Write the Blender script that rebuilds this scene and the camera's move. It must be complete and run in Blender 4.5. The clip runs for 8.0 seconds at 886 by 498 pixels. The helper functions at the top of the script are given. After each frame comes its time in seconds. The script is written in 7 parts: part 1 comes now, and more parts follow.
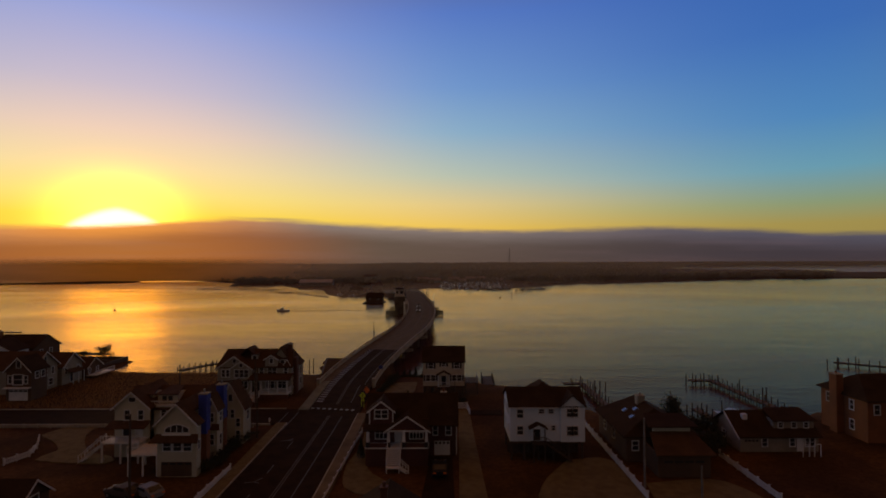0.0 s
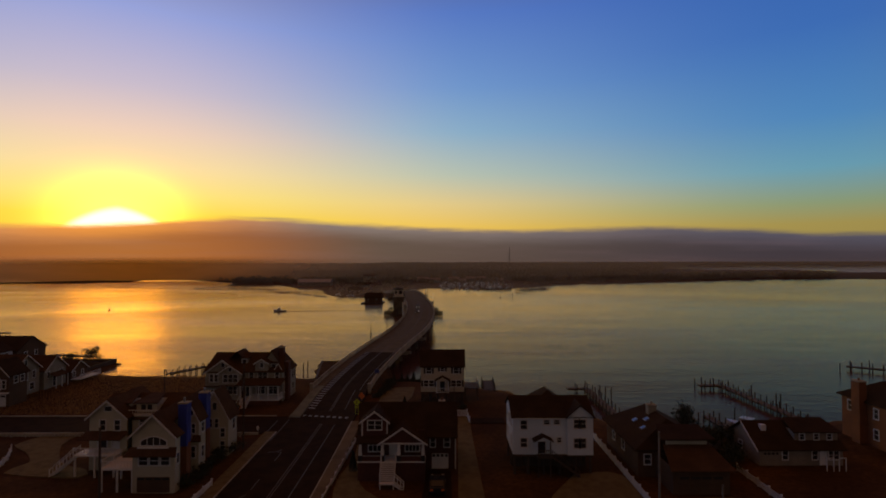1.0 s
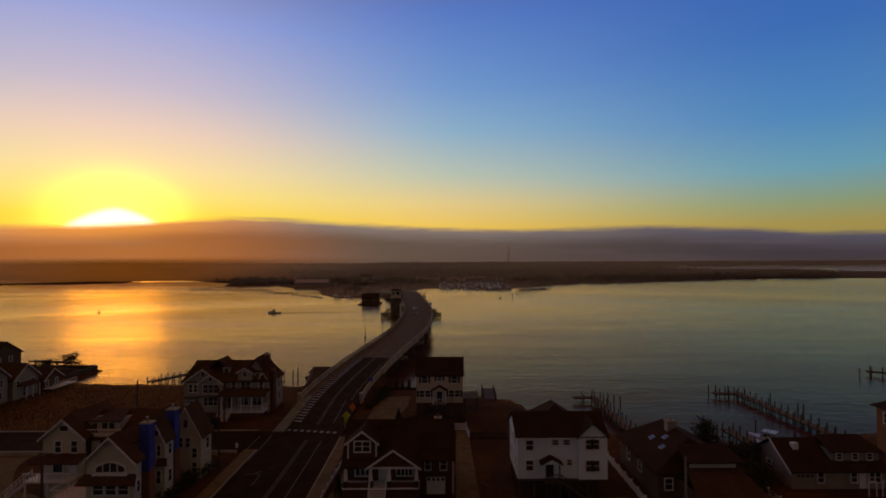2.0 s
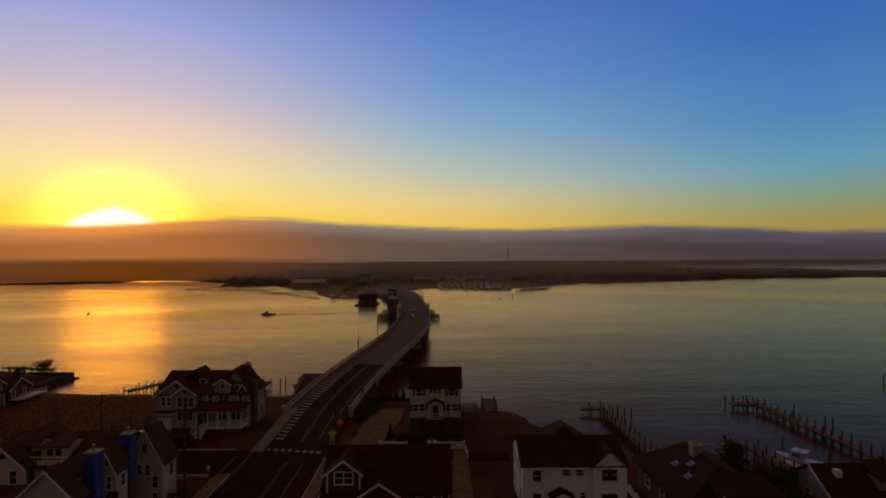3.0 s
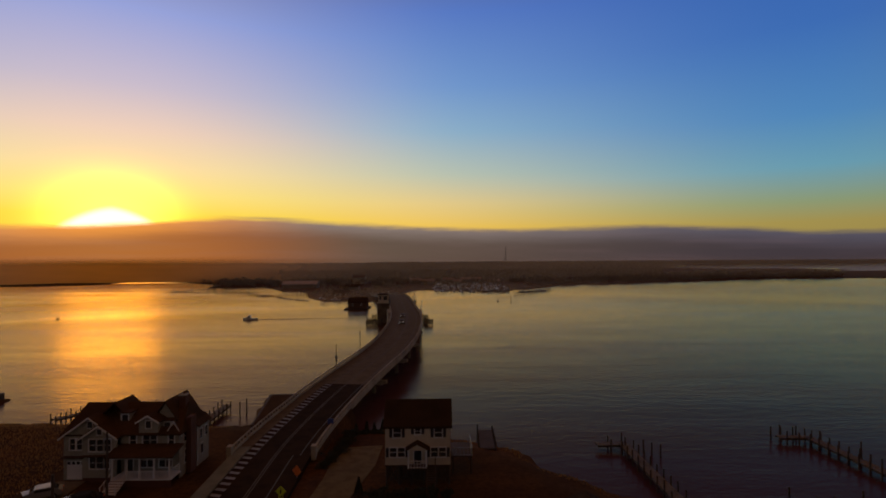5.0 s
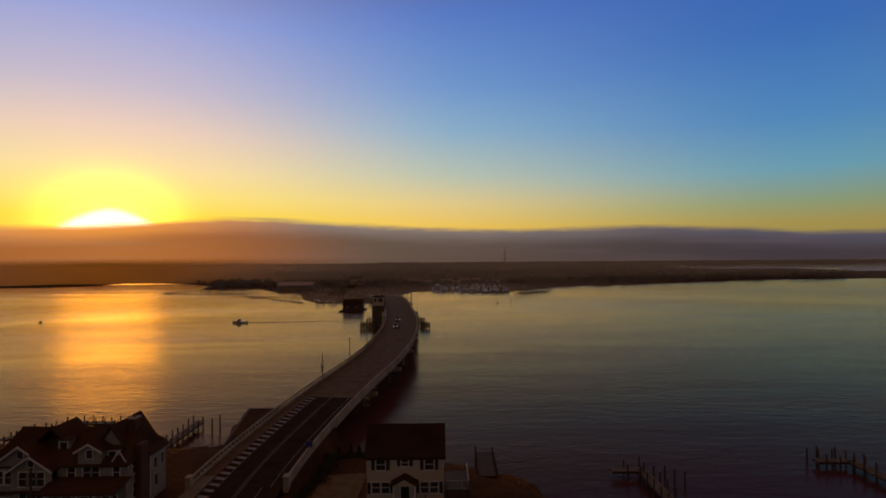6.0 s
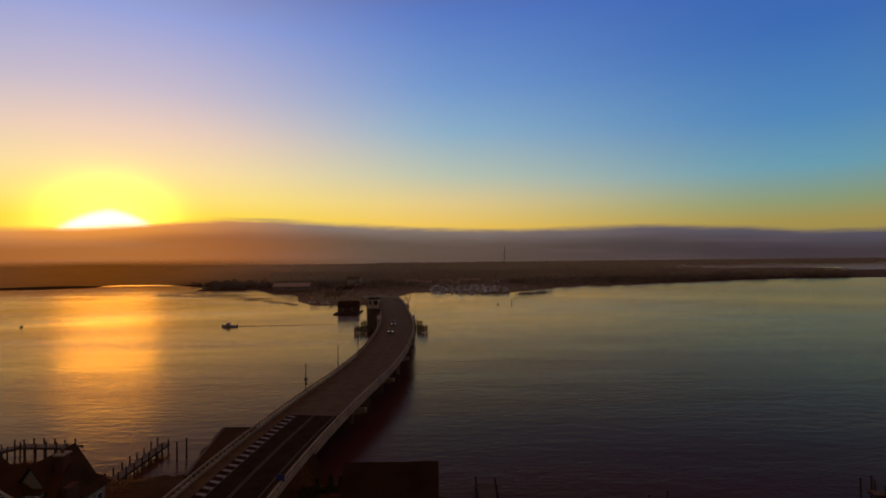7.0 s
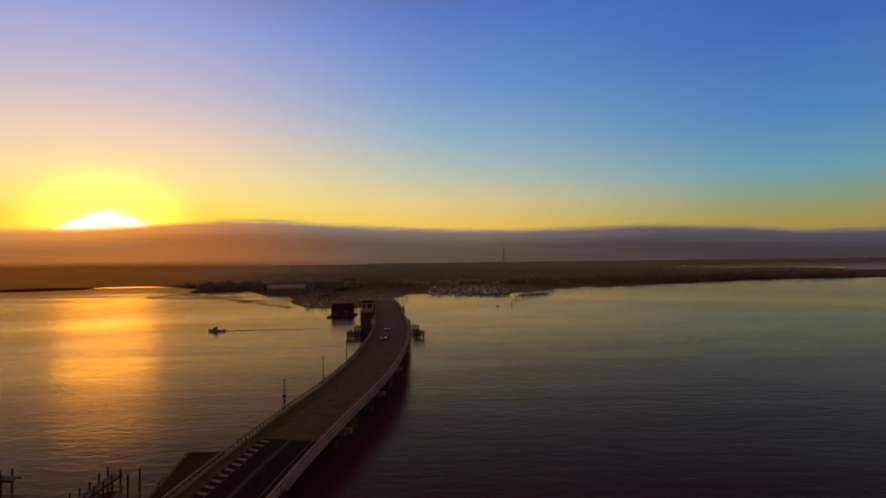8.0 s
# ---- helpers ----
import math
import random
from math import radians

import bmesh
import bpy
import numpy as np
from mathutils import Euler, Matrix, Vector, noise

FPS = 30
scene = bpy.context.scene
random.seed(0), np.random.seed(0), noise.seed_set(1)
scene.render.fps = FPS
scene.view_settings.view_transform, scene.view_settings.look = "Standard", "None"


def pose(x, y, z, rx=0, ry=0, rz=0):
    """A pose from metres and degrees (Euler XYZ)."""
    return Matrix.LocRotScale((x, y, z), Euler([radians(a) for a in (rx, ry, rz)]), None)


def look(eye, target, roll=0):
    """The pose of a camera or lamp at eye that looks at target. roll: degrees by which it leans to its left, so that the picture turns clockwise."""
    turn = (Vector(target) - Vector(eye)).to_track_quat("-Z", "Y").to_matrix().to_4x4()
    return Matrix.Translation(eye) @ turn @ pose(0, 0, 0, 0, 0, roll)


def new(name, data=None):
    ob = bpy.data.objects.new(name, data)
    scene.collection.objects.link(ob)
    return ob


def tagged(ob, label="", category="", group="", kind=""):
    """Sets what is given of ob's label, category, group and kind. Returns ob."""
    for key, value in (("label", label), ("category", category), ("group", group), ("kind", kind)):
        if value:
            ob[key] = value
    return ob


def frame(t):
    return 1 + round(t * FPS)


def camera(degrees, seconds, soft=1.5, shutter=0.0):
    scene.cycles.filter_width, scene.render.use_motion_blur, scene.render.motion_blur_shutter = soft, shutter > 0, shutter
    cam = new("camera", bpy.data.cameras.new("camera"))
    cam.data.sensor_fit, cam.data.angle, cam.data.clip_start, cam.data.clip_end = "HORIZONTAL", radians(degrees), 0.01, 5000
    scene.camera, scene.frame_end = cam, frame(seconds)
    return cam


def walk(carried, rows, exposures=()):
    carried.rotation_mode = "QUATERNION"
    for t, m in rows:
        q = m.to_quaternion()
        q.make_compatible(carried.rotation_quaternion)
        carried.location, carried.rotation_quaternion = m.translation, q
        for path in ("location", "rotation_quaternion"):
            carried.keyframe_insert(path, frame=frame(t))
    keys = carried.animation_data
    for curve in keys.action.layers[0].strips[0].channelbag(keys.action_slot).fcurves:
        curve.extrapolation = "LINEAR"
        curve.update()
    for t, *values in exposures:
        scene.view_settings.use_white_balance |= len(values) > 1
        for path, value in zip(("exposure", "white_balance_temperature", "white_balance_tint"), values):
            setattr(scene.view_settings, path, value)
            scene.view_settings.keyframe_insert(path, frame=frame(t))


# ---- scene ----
cam = camera(79.2, 8.0, soft=1.8)
PATH = [
    (0, (1.384, 5.901, 29.402), (1.385, 7.901, 29.444), -0.2),
    (0.5, (1.468, 8.015, 29.388), (1.468, 10.015, 29.429), -0.2),
    (1, (1.597, 10.897, 29.401), (1.598, 12.897, 29.442), -0.1),
    (1.5, (1.797, 14.501, 29.438), (1.799, 16.501, 29.479), -0.2),
    (3, (2.597, 26.517, 29.837), (2.603, 28.516, 29.874), -0.3),
    (3.5, (2.956, 30.835, 30.016), (2.965, 32.834, 30.054), -0.3),
    (4, (3.456, 35.391, 30.153), (3.466, 37.39, 30.192), -0.3),
    (4.5, (3.855, 40.115, 30.237), (3.869, 42.114, 30.275), -0.3),
    (6, (5.177, 55.168, 30.295), (5.196, 57.168, 30.335), -0.4),
    (6.5, (5.605, 60.546, 30.348), (5.625, 62.545, 30.389), -0.5),
    (7, (5.944, 66.165, 30.435), (5.965, 68.165, 30.475), -0.6),
    (7.5, (6.316, 71.873, 30.496), (6.339, 73.873, 30.536), -0.6),
    (8, (6.698, 77.639, 30.566), (6.723, 79.639, 30.608), -0.7),
]
walk(cam, [(t, look(eye, target, roll)) for t, eye, target, roll in PATH])

# ---- light: dusk sky with a fog bank, low sun behind it ----
SUN_AZ, SUN_EL = radians(-31.3), radians(8.8)


def lin(r, g, b):
    return tuple(((v / 255 + 0.055) / 1.055) ** 2.4 if v > 10 else v / 255 / 12.92 for v in (r, g, b)) + (1.0,)


def node(tree, kind, **inputs):
    n = tree.nodes.new(kind)
    for key, value in inputs.items():
        slot = n.inputs[int(key[1:])] if key[0] == "i" and key[1:].isdigit() else n.inputs[key]
        if isinstance(value, bpy.types.NodeSocket):
            tree.links.new(value, slot)
        else:
            slot.default_value = value
    return n


def calc(tree, op, a, b=0.0, c=0.0):
    n = node(tree, "ShaderNodeMath", i0=a, i1=b, i2=c)
    n.operation = op
    return n.outputs[0]


def span(tree, value, a, b, smooth=True):
    """0 at a, 1 at b."""
    n = node(tree, "ShaderNodeMapRange")
    n.interpolation_type = "SMOOTHSTEP" if smooth else "LINEAR"
    tree.links.new(value, n.inputs["Value"])
    n.inputs["From Min"].default_value, n.inputs["From Max"].default_value = a, b
    return n.outputs["Result"]


def ramp(tree, fac, stops, mode="LINEAR"):
    n = node(tree, "ShaderNodeValToRGB", Fac=fac)
    n.color_ramp.interpolation = mode
    e = n.color_ramp.elements
    while len(e) < len(stops):
        e.new(0.5)
    for k, (pos, col) in enumerate(stops):
        e[k].position, e[k].color = pos, col if len(col) == 4 else (*col, 1)
    return n.outputs["Color"]


def blend(tree, fac, a, b, mode="MIX"):
    n = tree.nodes.new("ShaderNodeMix")
    n.data_type, n.blend_type, n.clamp_factor = "RGBA", mode, True
    for slot, value in ((0, fac), (6, a), (7, b)):
        if isinstance(value, bpy.types.NodeSocket):
            tree.links.new(value, n.inputs[slot])
        else:
            n.inputs[slot].default_value = value
    return n.outputs[2]


def make_sky():
    world = bpy.data.worlds.new("dusk_sky")
    scene.world = world
    world.use_nodes = True
    t = world.node_tree
    t.nodes.clear()
    way = node(t, "ShaderNodeSeparateXYZ", i0=node(t, "ShaderNodeTexCoord").outputs["Generated"])
    x, y, z = way.outputs
    el = calc(t, "ARCSINE", z)
    az = calc(t, "ARCTAN2", x, y)
    daz = calc(t, "ABSOLUTE", calc(t, "SUBTRACT", az, SUN_AZ))
    daz = calc(t, "MINIMUM", daz, calc(t, "SUBTRACT", 2 * math.pi, daz))
    up = calc(t, "DIVIDE", el, 1.5708)
    deg = 1 / 90
    high = [(34 * deg, lin(90, 64, 46)), (52 * deg, lin(110, 66, 30)), (1, lin(112, 66, 28))]
    towards = ramp(t, up, [(0, lin(255, 190, 40)), (4.2 * deg, lin(255, 216, 48)), (6.2 * deg, lin(255, 226, 116)), (8.6 * deg, lin(254, 222, 156)),
                           (12 * deg, lin(238, 206, 184)), (16 * deg, lin(200, 187, 204)), (22.5 * deg, lin(150, 162, 218)), *high])
    beside = ramp(t, up, [(0, lin(240, 180, 60)), (3.4 * deg, lin(244, 198, 84)), (6 * deg, lin(232, 204, 136)), (9 * deg, lin(190, 197, 176)),
                          (13.5 * deg, lin(144, 178, 202)), (18 * deg, lin(116, 154, 207)), (25 * deg, lin(89, 123, 198)), *high])
    away = ramp(t, up, [(0, lin(160, 136, 70)), (3.2 * deg, lin(162, 144, 78)), (5 * deg, lin(138, 153, 116)), (8 * deg, lin(104, 156, 176)),
                        (12.5 * deg, lin(79, 134, 187)), (20 * deg, lin(60, 108, 181)), (26 * deg, lin(54, 98, 176)), *high])
    behind = ramp(t, up, [(0, lin(82, 74, 74)), (8 * deg, lin(100, 92, 94)), (20 * deg, lin(85, 76, 76)), *high])
    col = blend(t, span(t, daz, 0.02, 0.62), towards, beside)
    col = blend(t, span(t, daz, 0.42, 1.2), col, away)
    col = blend(t, span(t, daz, 1.15, 1.9), col, behind)
    # glow round the sun, wider than high
    u = calc(t, "DIVIDE", daz, 1.35)
    v = calc(t, "SUBTRACT", el, radians(3.9))
    ang = calc(t, "SQRT", calc(t, "ADD", calc(t, "MULTIPLY", u, u), calc(t, "MULTIPLY", v, v)))
    glow = calc(t, "POWER", span(t, ang, 0.128, 0.0), 1.7)
    col = blend(t, glow, col, lin(255, 250, 128))
    warm = calc(t, "POWER", span(t, ang, 0.155, 0.0), 3.0)
    col = blend(t, warm, col, (4.0, 1.2, 0.0, 1), "ADD")
    # the disc's glare, wide at its foot where the bank cuts it
    u = calc(t, "POWER", calc(t, "DIVIDE", daz, 0.072), 1.5)
    v = calc(t, "POWER", calc(t, "DIVIDE", calc(t, "MAXIMUM", calc(t, "SUBTRACT", el, 0.048), 0.0), 0.037), 1.3)
    core = span(t, calc(t, "ADD", u, v), 1.18, 0.72)
    col = blend(t, core, col, (2.4, 1.7, 1.0, 1))
    # fog bank along the horizon
    edge = ramp(t, span(t, az, radians(-60), radians(60), False), [
        (0.0, (0.48,) * 3), (0.17, (0.495,) * 3), (0.237, (0.58,) * 3), (0.275, (0.64,) * 3), (0.325, (0.775,) * 3), (0.428, (0.645,) * 3), (0.558, (0.515,) * 3),
        (0.607, (0.545,) * 3), (0.70, (0.565,) * 3), (0.775, (0.42,) * 3), (0.83, (0.365,) * 3), (1.0, (0.40,) * 3)], "B_SPLINE")
    wob = node(t, "ShaderNodeTexNoise", Scale=9.0, Detail=6.0, Roughness=0.6,
               Vector=node(t, "ShaderNodeCombineXYZ", i0=az, i1=calc(t, "MULTIPLY", el, 9.0)).outputs[0])
    wisp = calc(t, "MULTIPLY_ADD", wob.outputs["Fac"], 0.014, -0.007)
    top = calc(t, "ADD", calc(t, "MULTIPLY", edge, 0.1), wisp)
    bank = span(t, calc(t, "SUBTRACT", el, top), 0.0062, -0.0062)
    low = blend(t, span(t, daz, 0.08, 0.46), lin(146, 72, 30), lin(88, 73, 67))
    low = blend(t, span(t, daz, 0.5, 1.15), low, lin(62, 54, 61))
    upper = blend(t, span(t, daz, 0.03, 0.36), lin(232, 138, 48), lin(130, 115, 110))
    upper = blend(t, span(t, daz, 0.45, 1.15), upper, lin(84, 80, 94))
    fog = blend(t, span(t, calc(t, "SUBTRACT", el, top), -0.034, 0.002), low, upper)
    streak = node(t, "ShaderNodeTexNoise", Scale=4.0, Detail=5.0, Roughness=0.55,
                  Vector=node(t, "ShaderNodeCombineXYZ", i0=az, i1=calc(t, "MULTIPLY", el, 14.0)).outputs[0])
    fog = blend(t, span(t, streak.outputs["Fac"], 0.42, 0.75), fog, blend(t, 0.13, fog, lin(128, 100, 104)))
    fog = blend(t, span(t, daz, 1.3, 2.2), fog, lin(60, 56, 66))
    col = blend(t, bank, col, fog)
    wisp_az = span(t, calc(t, "ABSOLUTE", calc(t, "ADD", az, 0.305)), 0.075, 0.0)
    wisp_el = span(t, calc(t, "ABSOLUTE", calc(t, "SUBTRACT", calc(t, "ADD", el, calc(t, "MULTIPLY", wob.outputs["Fac"], 0.006)), 0.0775)), 0.0034, 0.0)
    col = blend(t, calc(t, "MULTIPLY", calc(t, "MULTIPLY", wisp_az, wisp_el), 0.55), col, lin(150, 128, 104))
    air = node(t, "ShaderNodeTexSky")
    air.sky_type, air.sun_disc, air.sun_elevation, air.sun_rotation = "NISHITA", False, SUN_EL, SUN_AZ
    col = blend(t, 0.97, blend(t, 1.0, air.outputs[0], (0.06, 0.06, 0.06, 1), "MULTIPLY"), col)
    back = node(t, "ShaderNodeBackground", Color=col, Strength=1.0)
    t.links.new(back.outputs[0], node(t, "ShaderNodeOutputWorld").inputs[0])


make_sky()
sun = new("sun", bpy.data.lights.new("sun", "SUN"))
sun.data.energy, sun.data.angle, sun.data.color = 0.044, radians(8.0), (1.0, 0.46, 0.015)
sun.matrix_world = look((0, 0, 0), (math.sin(SUN_AZ) * -1, -math.cos(SUN_AZ), -math.tan(SUN_EL)))
scene.view_settings.exposure = 0.0


# ---- materials ----
def material(name, col, rough=0.8, metal=0.0, grain=6.0, var=0.25, stain=0.35, bump=0.3, depth=0.01, boards=0.0, across="Z", col2=None, island=0.0, spec=0.5, stretch=(1, 1, 1)):
    """A surface with fine grain, larger stains, relief and, where boards > 0, courses of that width."""
    m = bpy.data.materials.new(name)
    m.use_nodes = True
    t = m.node_tree
    b = t.nodes["Principled BSDF"]
    where = node(t, "ShaderNodeMapping", Vector=node(t, "ShaderNodeNewGeometry").outputs["Position"], Scale=stretch).outputs[0]
    fine = node(t, "ShaderNodeTexNoise", Vector=where, Scale=grain, Detail=5.0, Roughness=0.6).outputs["Fac"]
    wide = node(t, "ShaderNodeTexNoise", Vector=where, Scale=grain * 0.06, Detail=4.0, Roughness=0.55).outputs["Fac"]
    base = (*col, 1)
    other = (*(col2 or tuple(c * (1 - stain) for c in col)), 1)
    c = blend(t, span(t, wide, 0.38, 0.66), base, other)
    c = blend(t, calc(t, "MULTIPLY", span(t, fine, 0.35, 0.7, False), var), c, (*(k * 0.35 for k in col), 1))
    if island:
        rnd = node(t, "ShaderNodeNewGeometry").outputs["Random Per Island"]
        own = node(t, "ShaderNodeObjectInfo").outputs["Random"]
        c = blend(t, calc(t, "MULTIPLY", calc(t, "FRACT", calc(t, "ADD", rnd, own)), island), c, (*(k * 0.4 for k in col), 1))
    height = fine
    if boards:
        w = node(t, "ShaderNodeTexWave", Vector=where, Scale=0.314 / boards, Distortion=0.0)
        w.wave_type, w.bands_direction, w.wave_profile = "BANDS", across, "SAW"
        c = blend(t, calc(t, "MULTIPLY", span(t, w.outputs["Fac"], 0.9, 1.0), 0.45), c, (*(k * 0.25 for k in col), 1))
        height = calc(t, "ADD", calc(t, "MULTIPLY", w.outputs["Fac"], 0.8), calc(t, "MULTIPLY", fine, 0.25))
    t.links.new(c, b.inputs["Base Color"])
    r = calc(t, "ADD", rough - 0.08, calc(t, "MULTIPLY", fine, 0.16))
    t.links.new(r, b.inputs["Roughness"])
    b.inputs["Metallic"].default_value = metal
    b.inputs["Specular IOR Level"].default_value = spec
    if bump:
        n = node(t, "ShaderNodeBump", Strength=bump, Distance=depth, Height=height)
        t.links.new(n.outputs[0], b.inputs["Normal"])
    return m


def water_material():
    m = bpy.data.materials.new("bay_water")
    m.use_nodes = True
    t = m.node_tree
    t.nodes.clear()
    pos = node(t, "ShaderNodeNewGeometry").outputs["Position"]
    swell = node(t, "ShaderNodeTexNoise", Vector=node(t, "ShaderNodeMapping", Vector=pos, Scale=(0.18, 0.50, 0.4), Rotation=(0, 0, 0.12)).outputs[0], Scale=1.0, Detail=3.0, Roughness=0.5).outputs["Fac"]
    ripple = node(t, "ShaderNodeTexNoise", Vector=node(t, "ShaderNodeMapping", Vector=pos, Scale=(0.8, 1.2, 1), Rotation=(0, 0, -0.2)).outputs[0], Scale=1.0, Detail=4.0, Roughness=0.6).outputs["Fac"]
    patch = node(t, "ShaderNodeTexNoise", Vector=node(t, "ShaderNodeMapping", Vector=pos, Scale=(0.006, 0.035, 0.03)).outputs[0], Scale=1.0, Detail=5.0, Roughness=0.6).outputs["Fac"]
    calm = span(t, patch, 0.35, 0.7)
    # the open bay lies a little smoother than the shallows
    open_bay = span(t, node(t, "ShaderNodeSeparateXYZ", i0=pos).outputs[1], 230.0, 600.0)
    rough = calc(t, "ADD", calc(t, "MULTIPLY_ADD", calm, 0.10, 0.15), calc(t, "MULTIPLY", open_bay, -0.04))
    first = node(t, "ShaderNodeBump", Strength=0.55, Distance=0.13, Height=swell)
    second = node(t, "ShaderNodeBump", Strength=calc(t, "MULTIPLY_ADD", calm, 0.5, 0.4), Distance=0.09, Height=ripple, Normal=first.outputs[0])
    # murky brown water under a tea-stained glossy surface
    body = node(t, "ShaderNodeBsdfDiffuse", Color=(0.074, 0.029, 0.034, 1), Normal=second.outputs[0])
    gloss = node(t, "ShaderNodeBsdfGlossy", Color=(1.0, 0.75, 0.465, 1), Roughness=rough, Normal=second.outputs[0])
    share = node(t, "ShaderNodeFresnel", IOR=1.07, Normal=second.outputs[0])
    # long wind streaks
    streak = node(t, "ShaderNodeTexNoise", Vector=node(t, "ShaderNodeMapping", Vector=pos, Scale=(0.018, 0.13, 0.1), Rotation=(0, 0, 0.08)).outputs[0], Scale=1.0, Detail=8.0, Roughness=0.72).outputs["Fac"]
    ruffle = calc(t, "MULTIPLY_ADD", streak, 1.5, 1.0)
    strong = calc(t, "MINIMUM", calc(t, "MULTIPLY", share.outputs[0], ruffle), 1.0)
    mix = node(t, "ShaderNodeMixShader", i0=strong, i1=body.outputs[0], i2=gloss.outputs[0])
    t.links.new(mix.outputs[0], node(t, "ShaderNodeOutputMaterial").inputs[0])
    return m


def backlit(m, col, share):
    """Lets light from behind come through, as bare twigs do."""
    t = m.node_tree
    out, b = t.nodes["Material Output"], t.nodes["Principled BSDF"]
    thin = node(t, "ShaderNodeBsdfTranslucent", Color=(*col, 1))
    mix = node(t, "ShaderNodeMixShader", Fac=share, i1=b.outputs[0], i2=thin.outputs[0])
    t.links.new(mix.outputs[0], out.inputs[0])
    return m


def glass_material(name, col):
    m = bpy.data.materials.new(name)
    m.use_nodes = True
    b = m.node_tree.nodes["Principled BSDF"]
    b.inputs["Base Color"].default_value = (*col, 1)
    b.inputs["Roughness"].default_value = 0.06
    b.inputs["Specular IOR Level"].default_value = 0.6
    return m


WATER = water_material()
STILL_WATER = glass_material("still_grey_water", (0.10, 0.075, 0.07))
EARTH = material("winter_ground", (0.070, 0.033, 0.012), 0.95, grain=1.5, var=0.6, col2=(0.13, 0.060, 0.018), bump=0.6, depth=0.06, spec=0.03)
ASPHALT = material("asphalt", (0.040, 0.020, 0.008), 0.9, grain=9, var=0.3, stain=0.3, bump=0.2, spec=0.03)
DECKING = material("bridge_asphalt", (0.155, 0.115, 0.064), 0.85, grain=9, var=0.3, stain=0.25, bump=0.2, spec=0.05)
CONCRETE = material("weathered_concrete", (0.42, 0.375, 0.28), 0.85, grain=4, var=0.35, stain=0.3, spec=0.15)
STAINED_CONCRETE = material("tide_stained_concrete", (0.21, 0.165, 0.11), 0.9, grain=4, var=0.4, stain=0.4, spec=0.1)
PAVING = material("pavement_concrete", (0.20, 0.15, 0.085), 0.9, grain=5, var=0.4, stain=0.35, spec=0.08)
GRAVEL = material("pale_gravel", (0.20, 0.152, 0.072), 0.95, grain=14, var=0.5, stain=0.3, bump=0.6, depth=0.03, spec=0.05)
FRESH_LINE = material("fresh_road_paint", (0.25, 0.225, 0.19), 0.7, grain=12, var=0.4, stain=0.25, bump=0.1)
WALKWAY = material("bridge_walkway_concrete", (0.235, 0.235, 0.165), 0.9, grain=5, var=0.35, stain=0.3, spec=0.08)
LINE = material("worn_road_paint", (0.080, 0.063, 0.042), 0.7, grain=12, var=0.5, stain=0.3, bump=0.1)
YELLOW_LINE = material("road_paint_yellow", (0.105, 0.062, 0.024), 0.7, grain=12, var=0.6, stain=0.4, bump=0.1)
WHITE = material("white_paint", (0.72, 0.70, 0.67), 0.55, grain=8, var=0.12, stain=0.15, bump=0.1)
SIDING_WHITE = material("white_clapboard", (0.68, 0.75, 0.80), 0.6, grain=3, var=0.1, stain=0.1, boards=0.16, bump=0.6, depth=0.02)
SIDING_CREAM = material("cream_clapboard", (0.60, 0.51, 0.37), 0.65, grain=3, var=0.12, stain=0.12, boards=0.16, bump=0.6, depth=0.02)
SIDING_BEIGE = material("beige_clapboard", (0.55, 0.50, 0.36), 0.7, grain=3, var=0.15, stain=0.15, boards=0.16, bump=0.6, depth=0.02)
SIDING_RED = material("red_brown_shingle_siding", (0.10, 0.032, 0.020), 0.8, grain=5, var=0.35, stain=0.3, boards=0.2, bump=0.7, depth=0.02)
SIDING_GREY = material("grey_cedar_shingle", (0.37, 0.34, 0.26), 0.85, grain=6, var=0.4, stain=0.25, boards=0.2, bump=0.8, depth=0.02)
SIDING_WEATHERED = material("weathered_grey_shingle", (0.30, 0.245, 0.18), 0.85, grain=6, var=0.4, stain=0.25, boards=0.2, bump=0.8, depth=0.02)
BRICK_DARK = material("dark_red_brick", (0.14, 0.050, 0.022), 0.85, grain=6, var=0.4, stain=0.25, boards=0.075, bump=0.5, depth=0.01)
PALE_METAL = material("pale_painted_metal_roof", (0.50, 0.45, 0.42), 0.6, grain=3, var=0.2, stain=0.2, boards=0.6, across="X", bump=0.4)
SIDING_DARK = material("dark_cedar_shingle", (0.12, 0.068, 0.034), 0.85, grain=6, var=0.4, stain=0.25, boards=0.2, bump=0.8, depth=0.02)
ROOF = material("dark_asphalt_shingle", (0.058, 0.033, 0.018), 0.9, grain=7, var=0.45, stain=0.3, boards=0.22, bump=0.8, depth=0.02, spec=0.06)
ROOF_CEDAR = material("cedar_shake_roof", (0.092, 0.048, 0.023), 0.9, grain=7, var=0.5, stain=0.3, boards=0.22, bump=0.8, depth=0.02, spec=0.06)
ROOF_BROWN = material("brown_wood_shingle", (0.105, 0.057, 0.029), 0.9, grain=7, var=0.5, stain=0.3, boards=0.22, bump=0.8, depth=0.02, spec=0.06)
BRICK = material("orange_brick", (0.25, 0.09, 0.026), 0.85, grain=6, var=0.4, stain=0.25, boards=0.075, bump=0.5, depth=0.01)
WOOD = material("weathered_timber", (0.085, 0.055, 0.034), 0.85, grain=6, var=0.5, stain=0.3, bump=0.5, stretch=(1, 1, 0.2))
DECK_WOOD = material("grey_dock_boards", (0.16, 0.118, 0.068), 0.8, grain=6, var=0.45, stain=0.3, boards=0.15, across="Y", bump=0.5)
